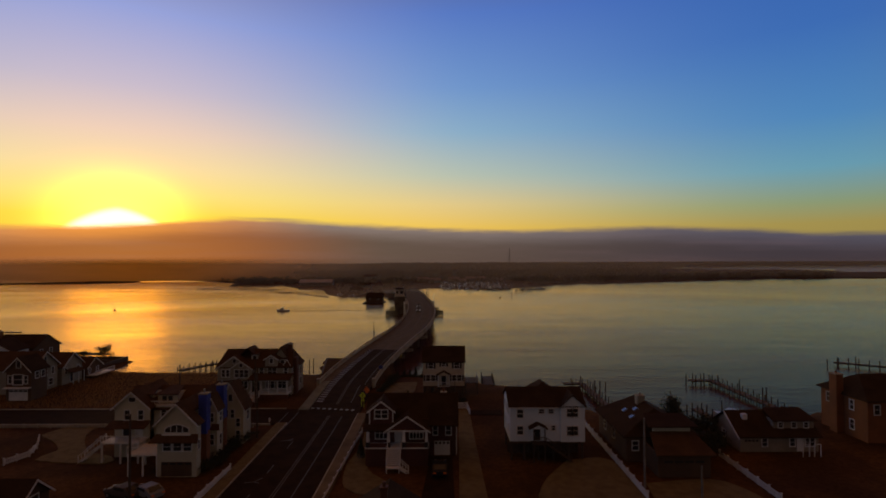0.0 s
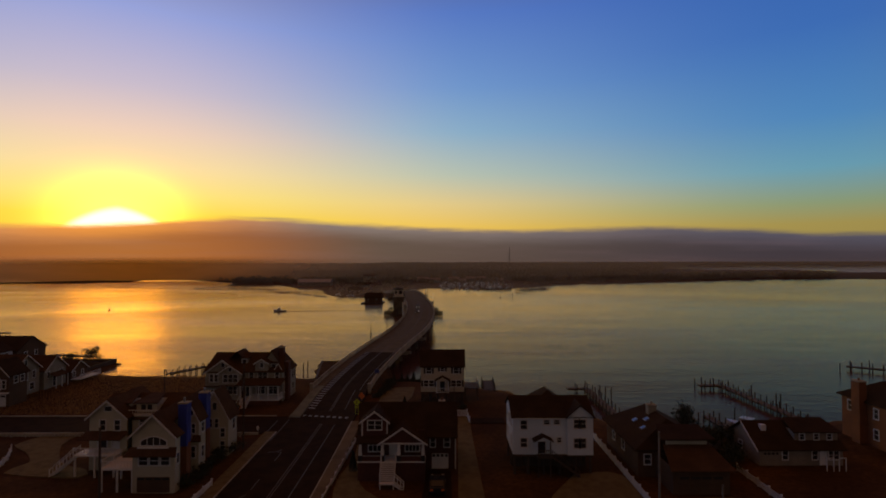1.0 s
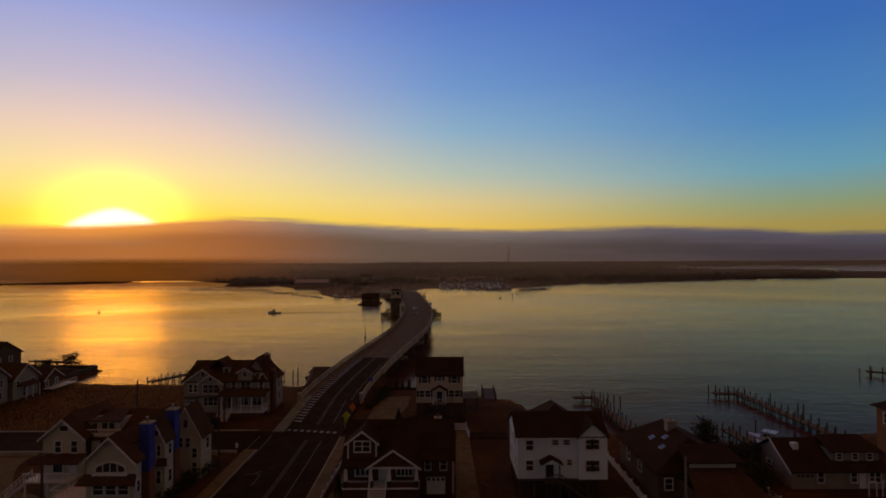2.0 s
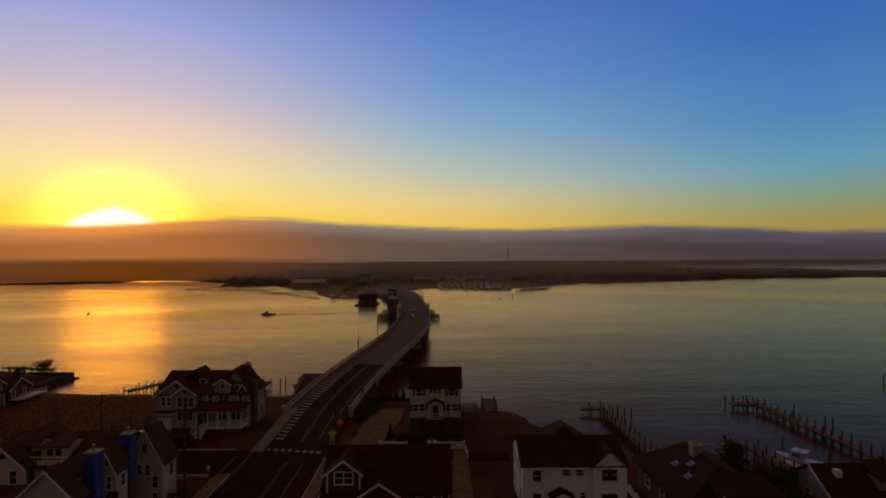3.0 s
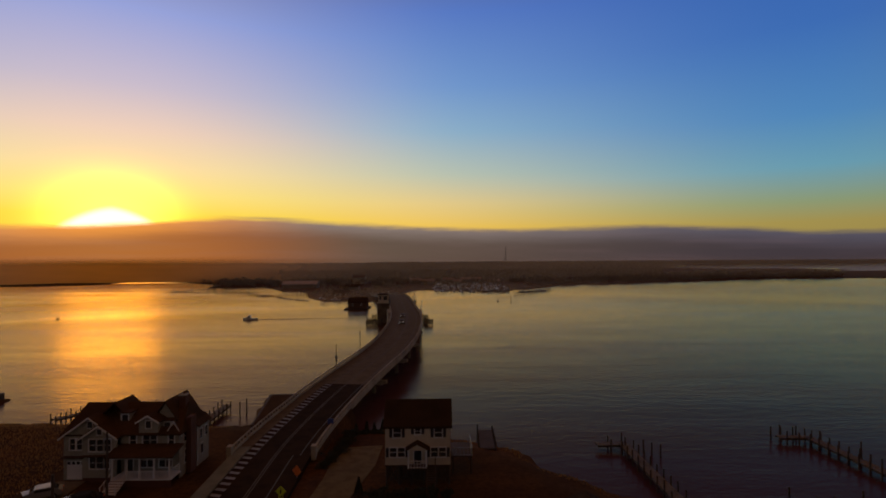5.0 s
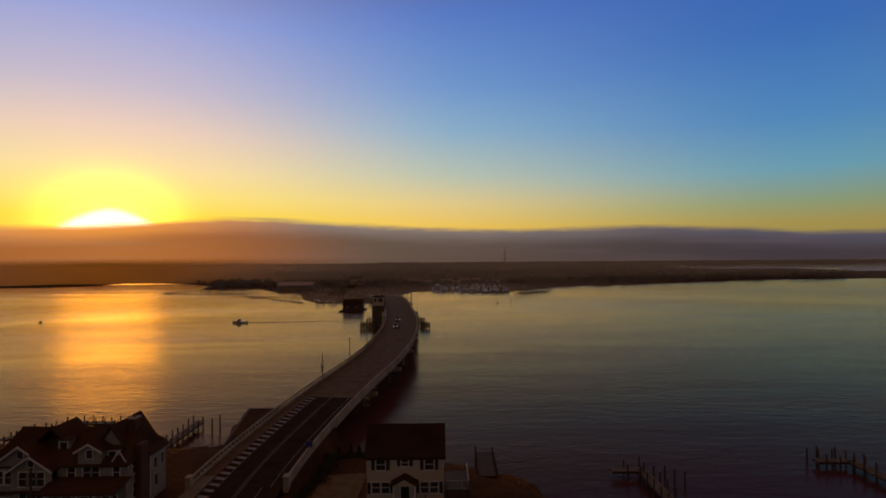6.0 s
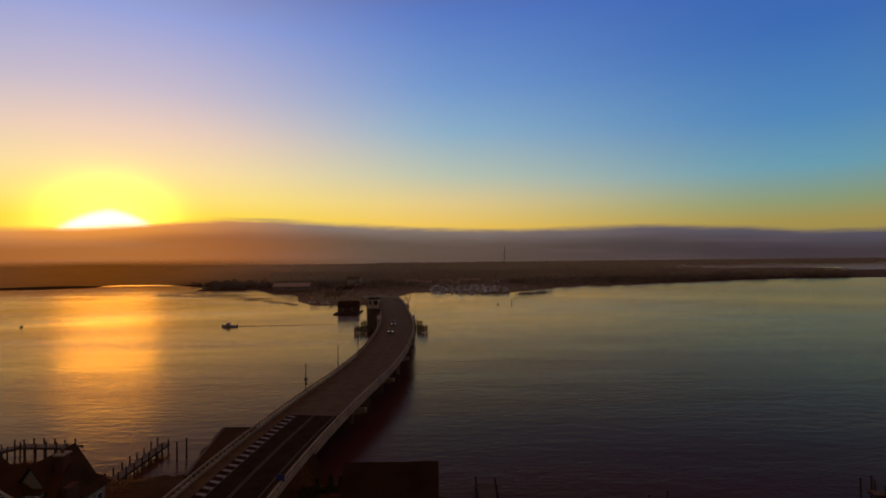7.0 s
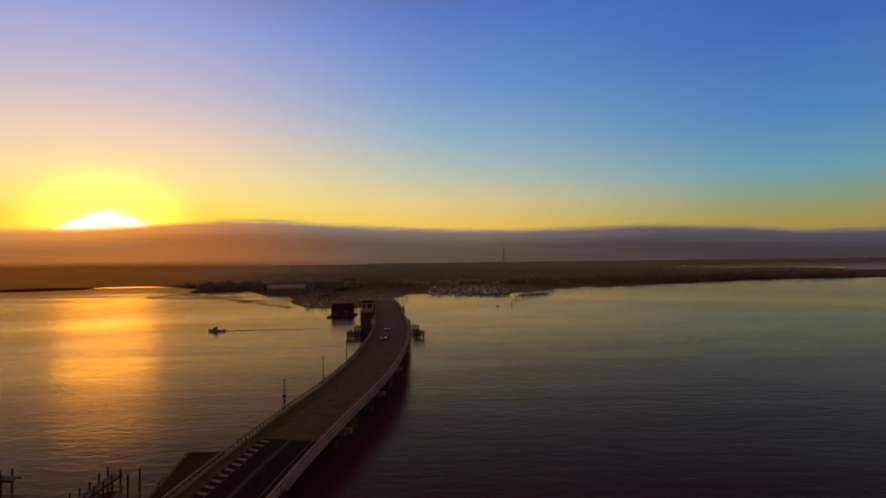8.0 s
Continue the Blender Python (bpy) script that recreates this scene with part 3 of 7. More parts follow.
# ---- house kit ----
def wall_mesh(length, z0, z1, thick, holes, inset=0.0):
    """A wall along local x with real openings (x0, x1, z0, z1)."""
    xs = sorted({inset, length - inset, *(h[0] for h in holes), *(h[1] for h in holes)})
    zs = sorted({z0, z1, *(h[2] for h in holes), *(h[3] for h in holes)})
    bm = B()
    for a, b in zip(xs, xs[1:]):
        run = None
        for c, d in zip(zs, zs[1:]):
            cx, cz = (a + b) / 2, (c + d) / 2
            if any(h[0] < cx < h[1] and h[2] < cz < h[3] for h in holes):
                run = None
                continue
            if run is None:
                run = c
            if d == zs[-1] or any(h[0] < cx < h[1] and abs(h[2] - d) < 1e-6 for h in holes):
                block(bm, a, b, 0, thick, run, d)
    return bm


def window(house, m, x0, x1, z0, z1, split=1, trim=WHITE, shutters=False):
    """Frame, panes and sash bars of one opening; m places the wall."""
    f = 0.12
    bm = boxes((x0 - f, x1 + f, -0.05, 0.12, z1, z1 + f), (x0 - f, x1 + f, -0.08, 0.12, z0 - f, z0), (x0 - f, x0, -0.05, 0.12, z0, z1), (x1, x1 + f, -0.05, 0.12, z0, z1))
    w = part("window", bm, trim, house)
    w.matrix_local = m
    for k in range(split):
        a, b = x0 + (x1 - x0) * k / split, x0 + (x1 - x0) * (k + 1) / split
        part("pane", boxes((a, b, 0.09, 0.11, z0, z1)), GLASS, w)
        if k:
            part("mullion", boxes((a - 0.05, a + 0.05, -0.02, 0.09, z0, z1)), trim, w)
        zm = (z0 + z1) / 2
        part("sash_bar", boxes((a, b, 0.03, 0.088, zm - 0.03, zm + 0.03)), trim, w)
    if shutters:
        for a in (x0 - 0.5, x1 + 0.11):
            part("shutter", boxes((a, a + 0.38, -0.06, -0.005, z0, z1)), SHUTTER, w)
    return w


def facade(house, x, y, turn, length, z0, z1, mat, wins=(), extra=(), trim=WHITE, shutters=False, thick=0.2):
    """One outer wall from (x, y) along turn (degrees) with its windows (x0, x1, z0, z1[, split])."""
    m = pose(x, y, 0, 0, 0, turn)
    ob = part("wall", wall_mesh(length, z0, z1, thick, [w[:4] for w in (*wins, *extra)], thick if abs(turn) == 90 else 0.0), mat, house)
    ob.matrix_local = m
    for w in wins:
        window(house, m, *w[:4], w[4] if len(w) > 4 else 1, trim, shutters)
    return m


def gable(house, x0, x1, y, z, rise, mat, thick=0.2, trim=None, proud=0.06, win=None):
    """The triangle of wall under a roof whose ridge runs along y, facing -y."""
    xm = (x0 + x1) / 2
    bm = B()
    prism(bm, [(x0, y, z), (x1, y, z), (xm, y, z + rise)], (0, thick, 0))
    part("gable_wall", bm, mat, house)
    if win:
        a, b, c, d = win
        w = part("window", boxes((a - 0.08, b + 0.08, y - 0.06, y + 0.02, c - 0.08, d + 0.08)), WHITE, house)
        part("pane", boxes((a, b, y - 0.075, y - 0.062, c, d)), GLASS, w)


def rake(house, x0, x1, y, z, rise, over=0.35, mat=WHITE):
    """White barge boards along a front gable."""
    xm, s = (x0 + x1) / 2, rise / ((x1 - x0) / 2)
    for sx, a in ((1, x0 - over), (-1, x1 + over)):
        bm = B()
        za = z - over * s
        prism(bm, [(a, y, za - 0.22), (a, y, za), (xm, y, z + rise), (xm, y, z + rise - 0.24)], (0, -0.07, 0))
        part("barge_board", bm, mat, house)


def roof_y(house, x0, x1, y0, y1, z, rise, mat=ROOF, over=0.35, thick=0.16, hip=0.0):
    """A gable roof with its ridge along y; hip > 0 slopes the near and far ends in."""
    xm, s = (x0 + x1) / 2, rise / ((x1 - x0) / 2)
    for a in (x0 - over, x1 + over):
        bm = B()
        za = z - over * s
        prism(bm, [(a, y0, za), (a, y1, za), (xm, y1 - hip, z + rise), (xm, y0 + hip, z + rise)], (0, 0, thick))
        part("roof", bm, mat, house)
    if hip:
        for ya, yb in ((y0, y0 + hip), (y1, y1 - hip)):
            bm = B()
            za = z - over * s
            prism(bm, [(x0 - over, ya, za), (x1 + over, ya, za), (xm, yb, z + rise)], (0, 0, thick))
            part("roof", bm, mat, house)


def roof_x(house, x0, x1, y0, y1, z, rise, mat=ROOF, over=0.35, thick=0.16, hip=0.0):
    """A gable roof with its ridge along x."""
    ym, s = (y0 + y1) / 2, rise / ((y1 - y0) / 2)
    for a in (y0 - over, y1 + over):
        bm = B()
        za = z - over * s
        prism(bm, [(x0, a, za), (x1, a, za), (x1 - hip, ym, z + rise), (x0 + hip, ym, z + rise)], (0, 0, thick))
        part("roof", bm, mat, house)
    if hip:
        for xa, xb in ((x0, x0 + hip), (x1, x1 - hip)):
            bm = B()
            za = z - over * s
            prism(bm, [(xa, y0 - over, za), (xa, y1 + over, za), (xb, ym, z + rise)], (0, 0, thick))
            part("roof", bm, mat, house)


def gable_end(house, x, y0, y1, z, rise, mat, thick=0.2):
    """The triangle under a roof whose ridge runs along x."""
    bm = B()
    prism(bm, [(x, y0, z), (x, y1, z), (x, (y0 + y1) / 2, z + rise)], (thick, 0, 0))
    part("gable_wall", bm, mat, house)


def pilings(house, xs, ys, z0, z1, mat=WOOD, r=0.15):
    bm = B()
    tube(bm, (0, 0, z0), (0, 0, z1), r)
    me = finish(bm, "piling", mat)
    for x in xs:
        for y in ys:
            shared("piling", me, house, (x, y, 0))


def handrail(house, p, q, n, mat, height=0.95):
    """A top rail from p to q and the balusters that carry it."""
    p, q = Vector(p), Vector(q)
    up = Vector((0, 0, height))
    bm = B()
    tube(bm, p + up, q + up, 0.05, sides=6)
    part("handrail", bm, mat, house)
    bm = B()
    tube(bm, (0, 0, 0), up, 0.032, sides=5)
    thin = finish(bm, "baluster", mat)
    bm = B()
    tube(bm, (0, 0, 0), up * 1.06, 0.065, sides=5)
    thick = finish(bm, "newel_post", mat)
    for k in range(n + 1):
        if k in (0, n):
            shared("newel_post", thick, house, p.lerp(q, k / n))
        else:
            shared("baluster", thin, house, p.lerp(q, k / n))


def stairs(house, x0, x1, y0, y1, z0, z1, mat=WHITE, rails=True):
    """Steps that rise from (y0, z0) to (y1, z1)."""
    n = max(3, round((z1 - z0) / 0.18))
    d, h = (y1 - y0) / n, (z1 - z0) / n
    for k in range(n):
        part("step", boxes((x0, x1, y0 + d * k, y0 + d * (k + 1.15), z0 + h * (k + 1) - 0.06, z0 + h * (k + 1))), mat, house)
        part("riser", boxes((x0 + 0.02, x1 - 0.02, y0 + d * (k + 1) - 0.02, y0 + d * (k + 1), z0 + h * k, z0 + h * (k + 1) - 0.06)), mat, house)
    if rails:
        for x in (x0, x1):
            handrail(house, (x, y0, z0), (x, y1, z1), n // 2, mat)


def side_stairs(house, y0, y1, x_top, x_foot, z_top, mat):
    """A stair that falls along x from a deck's edge."""
    n = round(z_top / 0.18)
    d, h = (x_foot - x_top) / n, z_top / n
    for k in range(n):
        xa, xb = sorted((x_top + d * k, x_top + d * (k + 1.1)))
        part("step", boxes((xa, xb, y0, y1, z_top - h * (k + 1), z_top - h * (k + 1) + 0.06)), mat, house)
    for y in (y0, y1):
        bm = B()
        prism(bm, [(x_top, y, z_top - 0.3), (x_top, y, z_top), (x_foot, y, 0.25), (x_foot, y, 0)], (0, 0.05, 0))
        part("stringer", bm, mat, house)
        handrail(house, (x_top, y, z_top), (x_foot, y, 0), n // 2, mat)


def railing(house, p, q, z, mat=WHITE, height=0.95, gap=0.35):
    """Post-and-baluster railing between two points."""
    p, q = Vector((*p, z)), Vector((*q, z))
    handrail(house, p, q, max(2, int((q - p).length / gap)), mat, height)
    bm = B()
    tube(bm, p + Vector((0, 0, 0.12)), q + Vector((0, 0, 0.12)), 0.035, sides=6)
    part("bottom_rail", bm, mat, house)


def chimney(house, x, y, w, d, z0, z1, mat=BRICK, cap=CONCRETE):
    c = part("chimney", boxes((x - w / 2, x + w / 2, y - d / 2, y + d / 2, z0, z1)), mat, house)
    part("chimney_cap", boxes((x - w / 2 - 0.08, x + w / 2 + 0.08, y - d / 2 - 0.08, y + d / 2 + 0.08, z1, z1 + 0.15)), cap, c)
    bm = B()
    tube(bm, (x, y, z1 + 0.15), (x, y, z1 + 0.55), 0.14)
    part("flue", bm, mat, c)


def door(house, m, x0, x1, z0, z1, mat=SHUTTER):
    d = part("door", boxes((x0, x1, 0.06, 0.11, z0, z1)), mat, house)
    d.matrix_local = m
    f = 0.1
    part("door_frame", boxes((x0 - f, x0, -0.05, 0.12, z0, z1 + f), (x1, x1 + f, -0.05, 0.12, z0, z1 + f), (x0, x1, -0.05, 0.12, z1, z1 + f)), WHITE, d)
    part("handle", boxes((x1 - 0.14, x1 - 0.09, 0.02, 0.06, z0 + 0.95, z0 + 1.05)), STEEL, d)


def garage_door(house, m, x0, x1, z0, z1, mat=WHITE):
    g = part("garage_door", boxes((x0, x1, 0.06, 0.12, z0, z1)), mat, house)
    g.matrix_local = m
    h = (z1 - z0) / 4
    for k in range(4):
        part("panel", boxes((x0 + 0.04, x1 - 0.04, 0.035, 0.058, z0 + h * k + 0.03, z0 + h * (k + 1) - 0.03)), mat, g)
    n = 4
    for k in range(n):
        w = (x1 - x0) / n
        part("pane", boxes((x0 + w * k + 0.1, x0 + w * (k + 1) - 0.1, 0.018, 0.033, z1 - h + 0.1, z1 - 0.12)), GLASS, g)


def bridge_house():
    p, s, turn = along(303)
    h = thing("bridge_control_house", p.x - 9.0, 303.5, 0, math.degrees(turn), "pale bridge control house with flat roof on a tall pier", "building")
    part("pier", boxes((-2.9, 3.2, -2.6, 2.6, -2.5, 9.3)), STAINED_CONCRETE, h, "dark tide-stained concrete pier")
    part("gallery", boxes((-3.1, 3.3, -2.9, 2.9, 9.3, 9.55)), CONCRETE, h)
    ob = part("wall", wall_mesh(4.8, 9.55, 13.4, 0.25, [(0.5, 1.5, 11.1, 12.7), (2.5, 4.3, 10.9, 12.8)]), SIDING_CREAM, h)
    ob.matrix_local = pose(-2.4, -2.2, 0)
    part("wall", boxes((-2.4, -2.15, -1.95, 2.2, 9.55, 13.4)), SIDING_CREAM, h)
    part("wall", boxes((2.15, 2.4, -1.95, 2.2, 9.55, 13.4)), SIDING_CREAM, h)
    part("wall", boxes((-2.15, 2.15, 1.95, 2.2, 9.55, 13.4)), SIDING_CREAM, h)
    bm = B()
    prism(bm, [(-2.8, -2.6, 13.4), (2.8, -2.6, 13.4), (2.8, 2.6, 13.4), (-2.8, 2.6, 13.4)], (0, 0, 0.35))
    prism(bm, [(-2.0, -1.8, 13.75), (2.0, -1.8, 13.75), (2.0, 1.8, 13.75), (-2.0, 1.8, 13.75)], (0, 0, 0.3))
    part("roof", bm, ROOF, h)
    for a, b, c, d in ((-1.9, -0.9, 11.1, 12.7), (0.1, 1.9, 10.9, 12.8)):
        w = part("window", boxes((a - 0.1, b + 0.1, -2.26, -2.19, c - 0.12, c), (a - 0.1, b + 0.1, -2.26, -2.19, d, d + 0.1), (a - 0.1, a, -2.26, -2.19, c, d), (b, b + 0.1, -2.26, -2.19, c, d)), WHITE, h)
        part("pane", boxes((a, b, -2.12, -2.09, c, d)), GLASS, w)
    bm = B()
    tube(bm, (2.3, 2.0, 13.7), (2.3, 2.0, 17.8), 0.09, 0.05)
    part("aerial", bm, IRON, h)


bridge_house()


# ---- houses (local z counts from the ground) ----
GROUND_Z = 2.0


def colonial_house():
    h = thing("house", 1.5, 112.8, GROUND_Z, 0, "cream two-storey clapboard house raised on timber pilings", "house")
    ups = [(1.03, 1.98, 5.9, 7.0), (3.75, 4.45, 6.3, 7.0), (6.22, 7.17, 5.9, 7.0)]
    lows = [(0.58, 1.42, 3.45, 4.6), (1.6, 2.44, 3.45, 4.6), (5.76, 6.6, 3.45, 4.6), (6.78, 7.62, 3.45, 4.6)]
    m = facade(h, -4.1, 0, 0, 8.2, 2.45, 7.25, SIDING_CREAM, ups, [(3.65, 4.55, 2.6, 4.65), *lows], shutters=True)
    for k, w in enumerate(lows):
        window(h, m, *w)
        a = w[0] - 0.5 if k % 2 == 0 else w[1] + 0.11
        s = part("shutter", boxes((a, a + 0.38, -0.06, -0.005, w[2], w[3])), SHUTTER, h)
        s.matrix_local = m
    door(h, m, 3.65, 4.55, 2.6, 4.65)
    facade(h, 4.1, 0, 90, 5.8, 2.45, 7.25, SIDING_CREAM, [(1, 1.8, 5.9, 7.0), (3.8, 4.6, 5.9, 7.0), (2.4, 3.2, 3.4, 4.6)])
    facade(h, -4.1, 5.8, -90, 5.8, 2.45, 7.25, SIDING_CREAM, [(1, 1.8, 5.9, 7.0), (3.8, 4.6, 5.9, 7.0)])
    facade(h, 4.1, 5.8, 180, 8.2, 2.45, 7.25, SIDING_CREAM, [(2, 3, 5.9, 7.0), (5, 6, 5.9, 7.0)])
    part("floor", boxes((-4.1, 4.1, 0, 5.8, 2.25, 2.45)), WOOD, h)
    part("ceiling", boxes((-3.9, 3.9, 0.2, 5.6, 7.1, 7.2)), WHITE, h)
    roof_x(h, -4.35, 4.35, 0, 5.8, 7.25, 2.55, ROOF, 0.15)
    gable_end(h, -4.1, 0, 5.8, 7.25, 2.5, SIDING_CREAM)
    gable_end(h, 3.9, 0, 5.8, 7.25, 2.5, SIDING_CREAM)
    part("fascia", boxes((-4.35, 4.35, -0.18, -0.12, 7.02, 7.16)), ROOF, h)
    # entrance porch
    part("porch_floor", boxes((-1.2, 1.2, -1.5, 0, 2.4, 2.55)), WOOD, h)
    gable(h, -1.35, 1.35, -1.5, 4.75, 0.75, SIDING_CREAM, 0.12)
    roof_y(h, -1.35, 1.35, -1.6, 0, 4.75, 0.75, ROOF, 0.15, 0.1)
    for x in (-1.1, 1.1):
        bm = B()
        tube(bm, (x, -1.35, 2.55), (x, -1.35, 4.75), 0.1)
        part("column", bm, WHITE, h)
    railing(h, (-1.15, -1.45), (1.15, -1.45), 2.55, WHITE, 0.9)
    stairs(h, 1.2, 2.2, -4.3, -0.4, 0, 2.5, WOOD)
    pilings(h, (-3.9, -2.3, -0.8, 0.8, 2.3, 3.9), (0.15, 2.9, 5.6), -0.5, 2.3)
    for x in (-3.1, -1.5, 3.0):
        bm = B()
        tube(bm, (x - 0.7, 0.2, 0.1), (x + 0.7, 0.2, 2.2), 0.07, sides=5)
        tube(bm, (x + 0.7, 0.22, 0.1), (x - 0.7, 0.22, 2.2), 0.07, sides=5)
        part("cross_brace", bm, WOOD, h)
    for k in range(30):
        part("slat", boxes((-3.9 + 0.26 * k, -3.76 + 0.26 * k, 1.4, 1.44, 0.05, 2.2)), WOOD, h)
    # rear deck
    part("rear_deck", boxes((4.3, 7.0, 3.2, 8.5, 2.2, 2.35)), WOOD, h)
    railing(h, (4.4, 3.25), (7.0, 3.25), 2.35, STEEL, 1.0, 0.5)
    railing(h, (7.0, 3.25), (7.0, 8.4), 2.35, STEEL, 1.0, 0.5)
    pilings(h, (4.5, 6.9), (3.4, 8.3), -0.5, 2.2, WOOD, 0.1)


def white_house():
    h = thing("house", 15.5, 80.0, GROUND_Z, 0, "white two-storey clapboard house raised on pilings", "house")
    wins = [(1.0, 1.8, 5.7, 6.8), (4.0, 4.7, 6.3, 6.85), (5.3, 6.0, 6.3, 6.85), (1.0, 1.8, 3.4, 4.55), (5.7, 6.2, 4.0, 4.6)]
    m = facade(h, -4.95, 0, 0, 6.9, 2.5, 7.35, SIDING_WHITE, wins, [(3.35, 4.15, 2.6, 4.5)])
    door(h, m, 3.35, 4.15, 2.6, 4.5)
    facade(h, 1.95, -0.35, 0, 3.3, 2.5, 7.35, SIDING_WHITE, [(0.85, 1.55, 5.9, 7.0), (1.67, 2.37, 5.9, 7.0), (0.85, 1.55, 3.4, 4.6), (1.67, 2.37, 3.4, 4.6)])
    part("wall", boxes((1.95, 2.15, -0.15, 0, 2.5, 7.35)), SIDING_WHITE, h)
    facade(h, 5.25, -0.35, 90, 7.15, 2.5, 7.35, SIDING_WHITE, [(1.5, 2.3, 5.8, 6.9), (5, 5.8, 5.8, 6.9), (3, 3.8, 3.4, 4.6)])
    facade(h, -4.95, 6.8, -90, 6.8, 2.5, 7.35, SIDING_WHITE, [(1.0, 1.8, 5.8, 6.9), (3.2, 4.0, 5.8, 6.9), (5.0, 5.8, 5.8, 6.9), (1.0, 1.8, 3.4, 4.6), (5.0, 5.8, 3.4, 4.6)])
    facade(h, 5.25, 6.8, 180, 10.2, 2.5, 7.35, SIDING_WHITE, [(2, 3, 5.8, 6.9), (6, 7, 5.8, 6.9)])
    part("floor", boxes((-4.95, 5.25, -0.3, 6.8, 2.3, 2.5)), WOOD, h)
    part("ceiling", boxes((-4.7, 5.0, 0.25, 6.5, 7.2, 7.3)), WHITE, h)
    roof_x(h, -5.2, 5.5, 0, 6.8, 7.35, 1.7, ROOF)
    gable_end(h, -4.95, 0, 6.8, 7.35, 1.6, SIDING_WHITE)
    gable_end(h, 5.05, 0, 6.8, 7.35, 1.6, SIDING_WHITE)
    gable(h, 1.95, 5.25, -0.35, 7.35, 1.4, SIDING_WHITE)
    roof_y(h, 1.95, 5.25, -0.6, 3.6, 7.35, 1.45, ROOF, 0.25)
    part("gutter", boxes((-5.2, 1.7, -0.46, -0.38, 7.1, 7.2)), WHITE, h)
    # rear wing under a hip roof
    part("wing_wall", boxes((-1.7, 3.7, 6.8, 12.5, 2.5, 6.6)), SIDING_WHITE, h)
    roof_y(h, -1.7, 3.7, 6.0, 12.5, 6.6, 2.0, ROOF, 0.3, 0.16, 2.2)
    pilings(h, (-1.5, 3.5), (8, 12.2), -0.5, 2.5)
    # porch
    part("porch_floor", boxes((-2.0, -0.2, -1.4, 0, 2.4, 2.55)), WOOD, h)
    gable(h, -2.3, -0.2, -1.3, 4.55, 0.55, SIDING_WHITE, 0.12)
    roof_y(h, -2.3, -0.2, -1.4, 0, 4.55, 0.55, ROOF, 0.2, 0.12)
    for x in (-1.9, -0.4):
        bm = B()
        tube(bm, (x, -1.3, 0), (x, -1.3, 4.55), 0.08)
        part("column", bm, WOOD, h)
    railing(h, (-1.9, -1.35), (-0.4, -1.35), 2.55, WOOD, 0.9, 0.25)
    for k in range(13):
        part("step", boxes((-0.15 + 0.27 * k, 0.15 + 0.27 * k, -1.35, -0.3, 2.38 - 0.19 * k, 2.43 - 0.19 * k)), WOOD, h)
    handrail(h, (-0.2, -1.35, 2.45), (3.2, -1.35, 0.05), 7, WOOD)
    pilings(h, (-4.75, -3.0, -1.0, 1.0, 3.1, 5.0), (0.1, 3.4, 6.6), -0.5, 2.3)
    for k in range(33):
        part("slat", boxes((-4.8 + 0.3 * k, -4.62 + 0.3 * k, 2.5, 2.54, 0.05, 2.3)), WOOD, h)


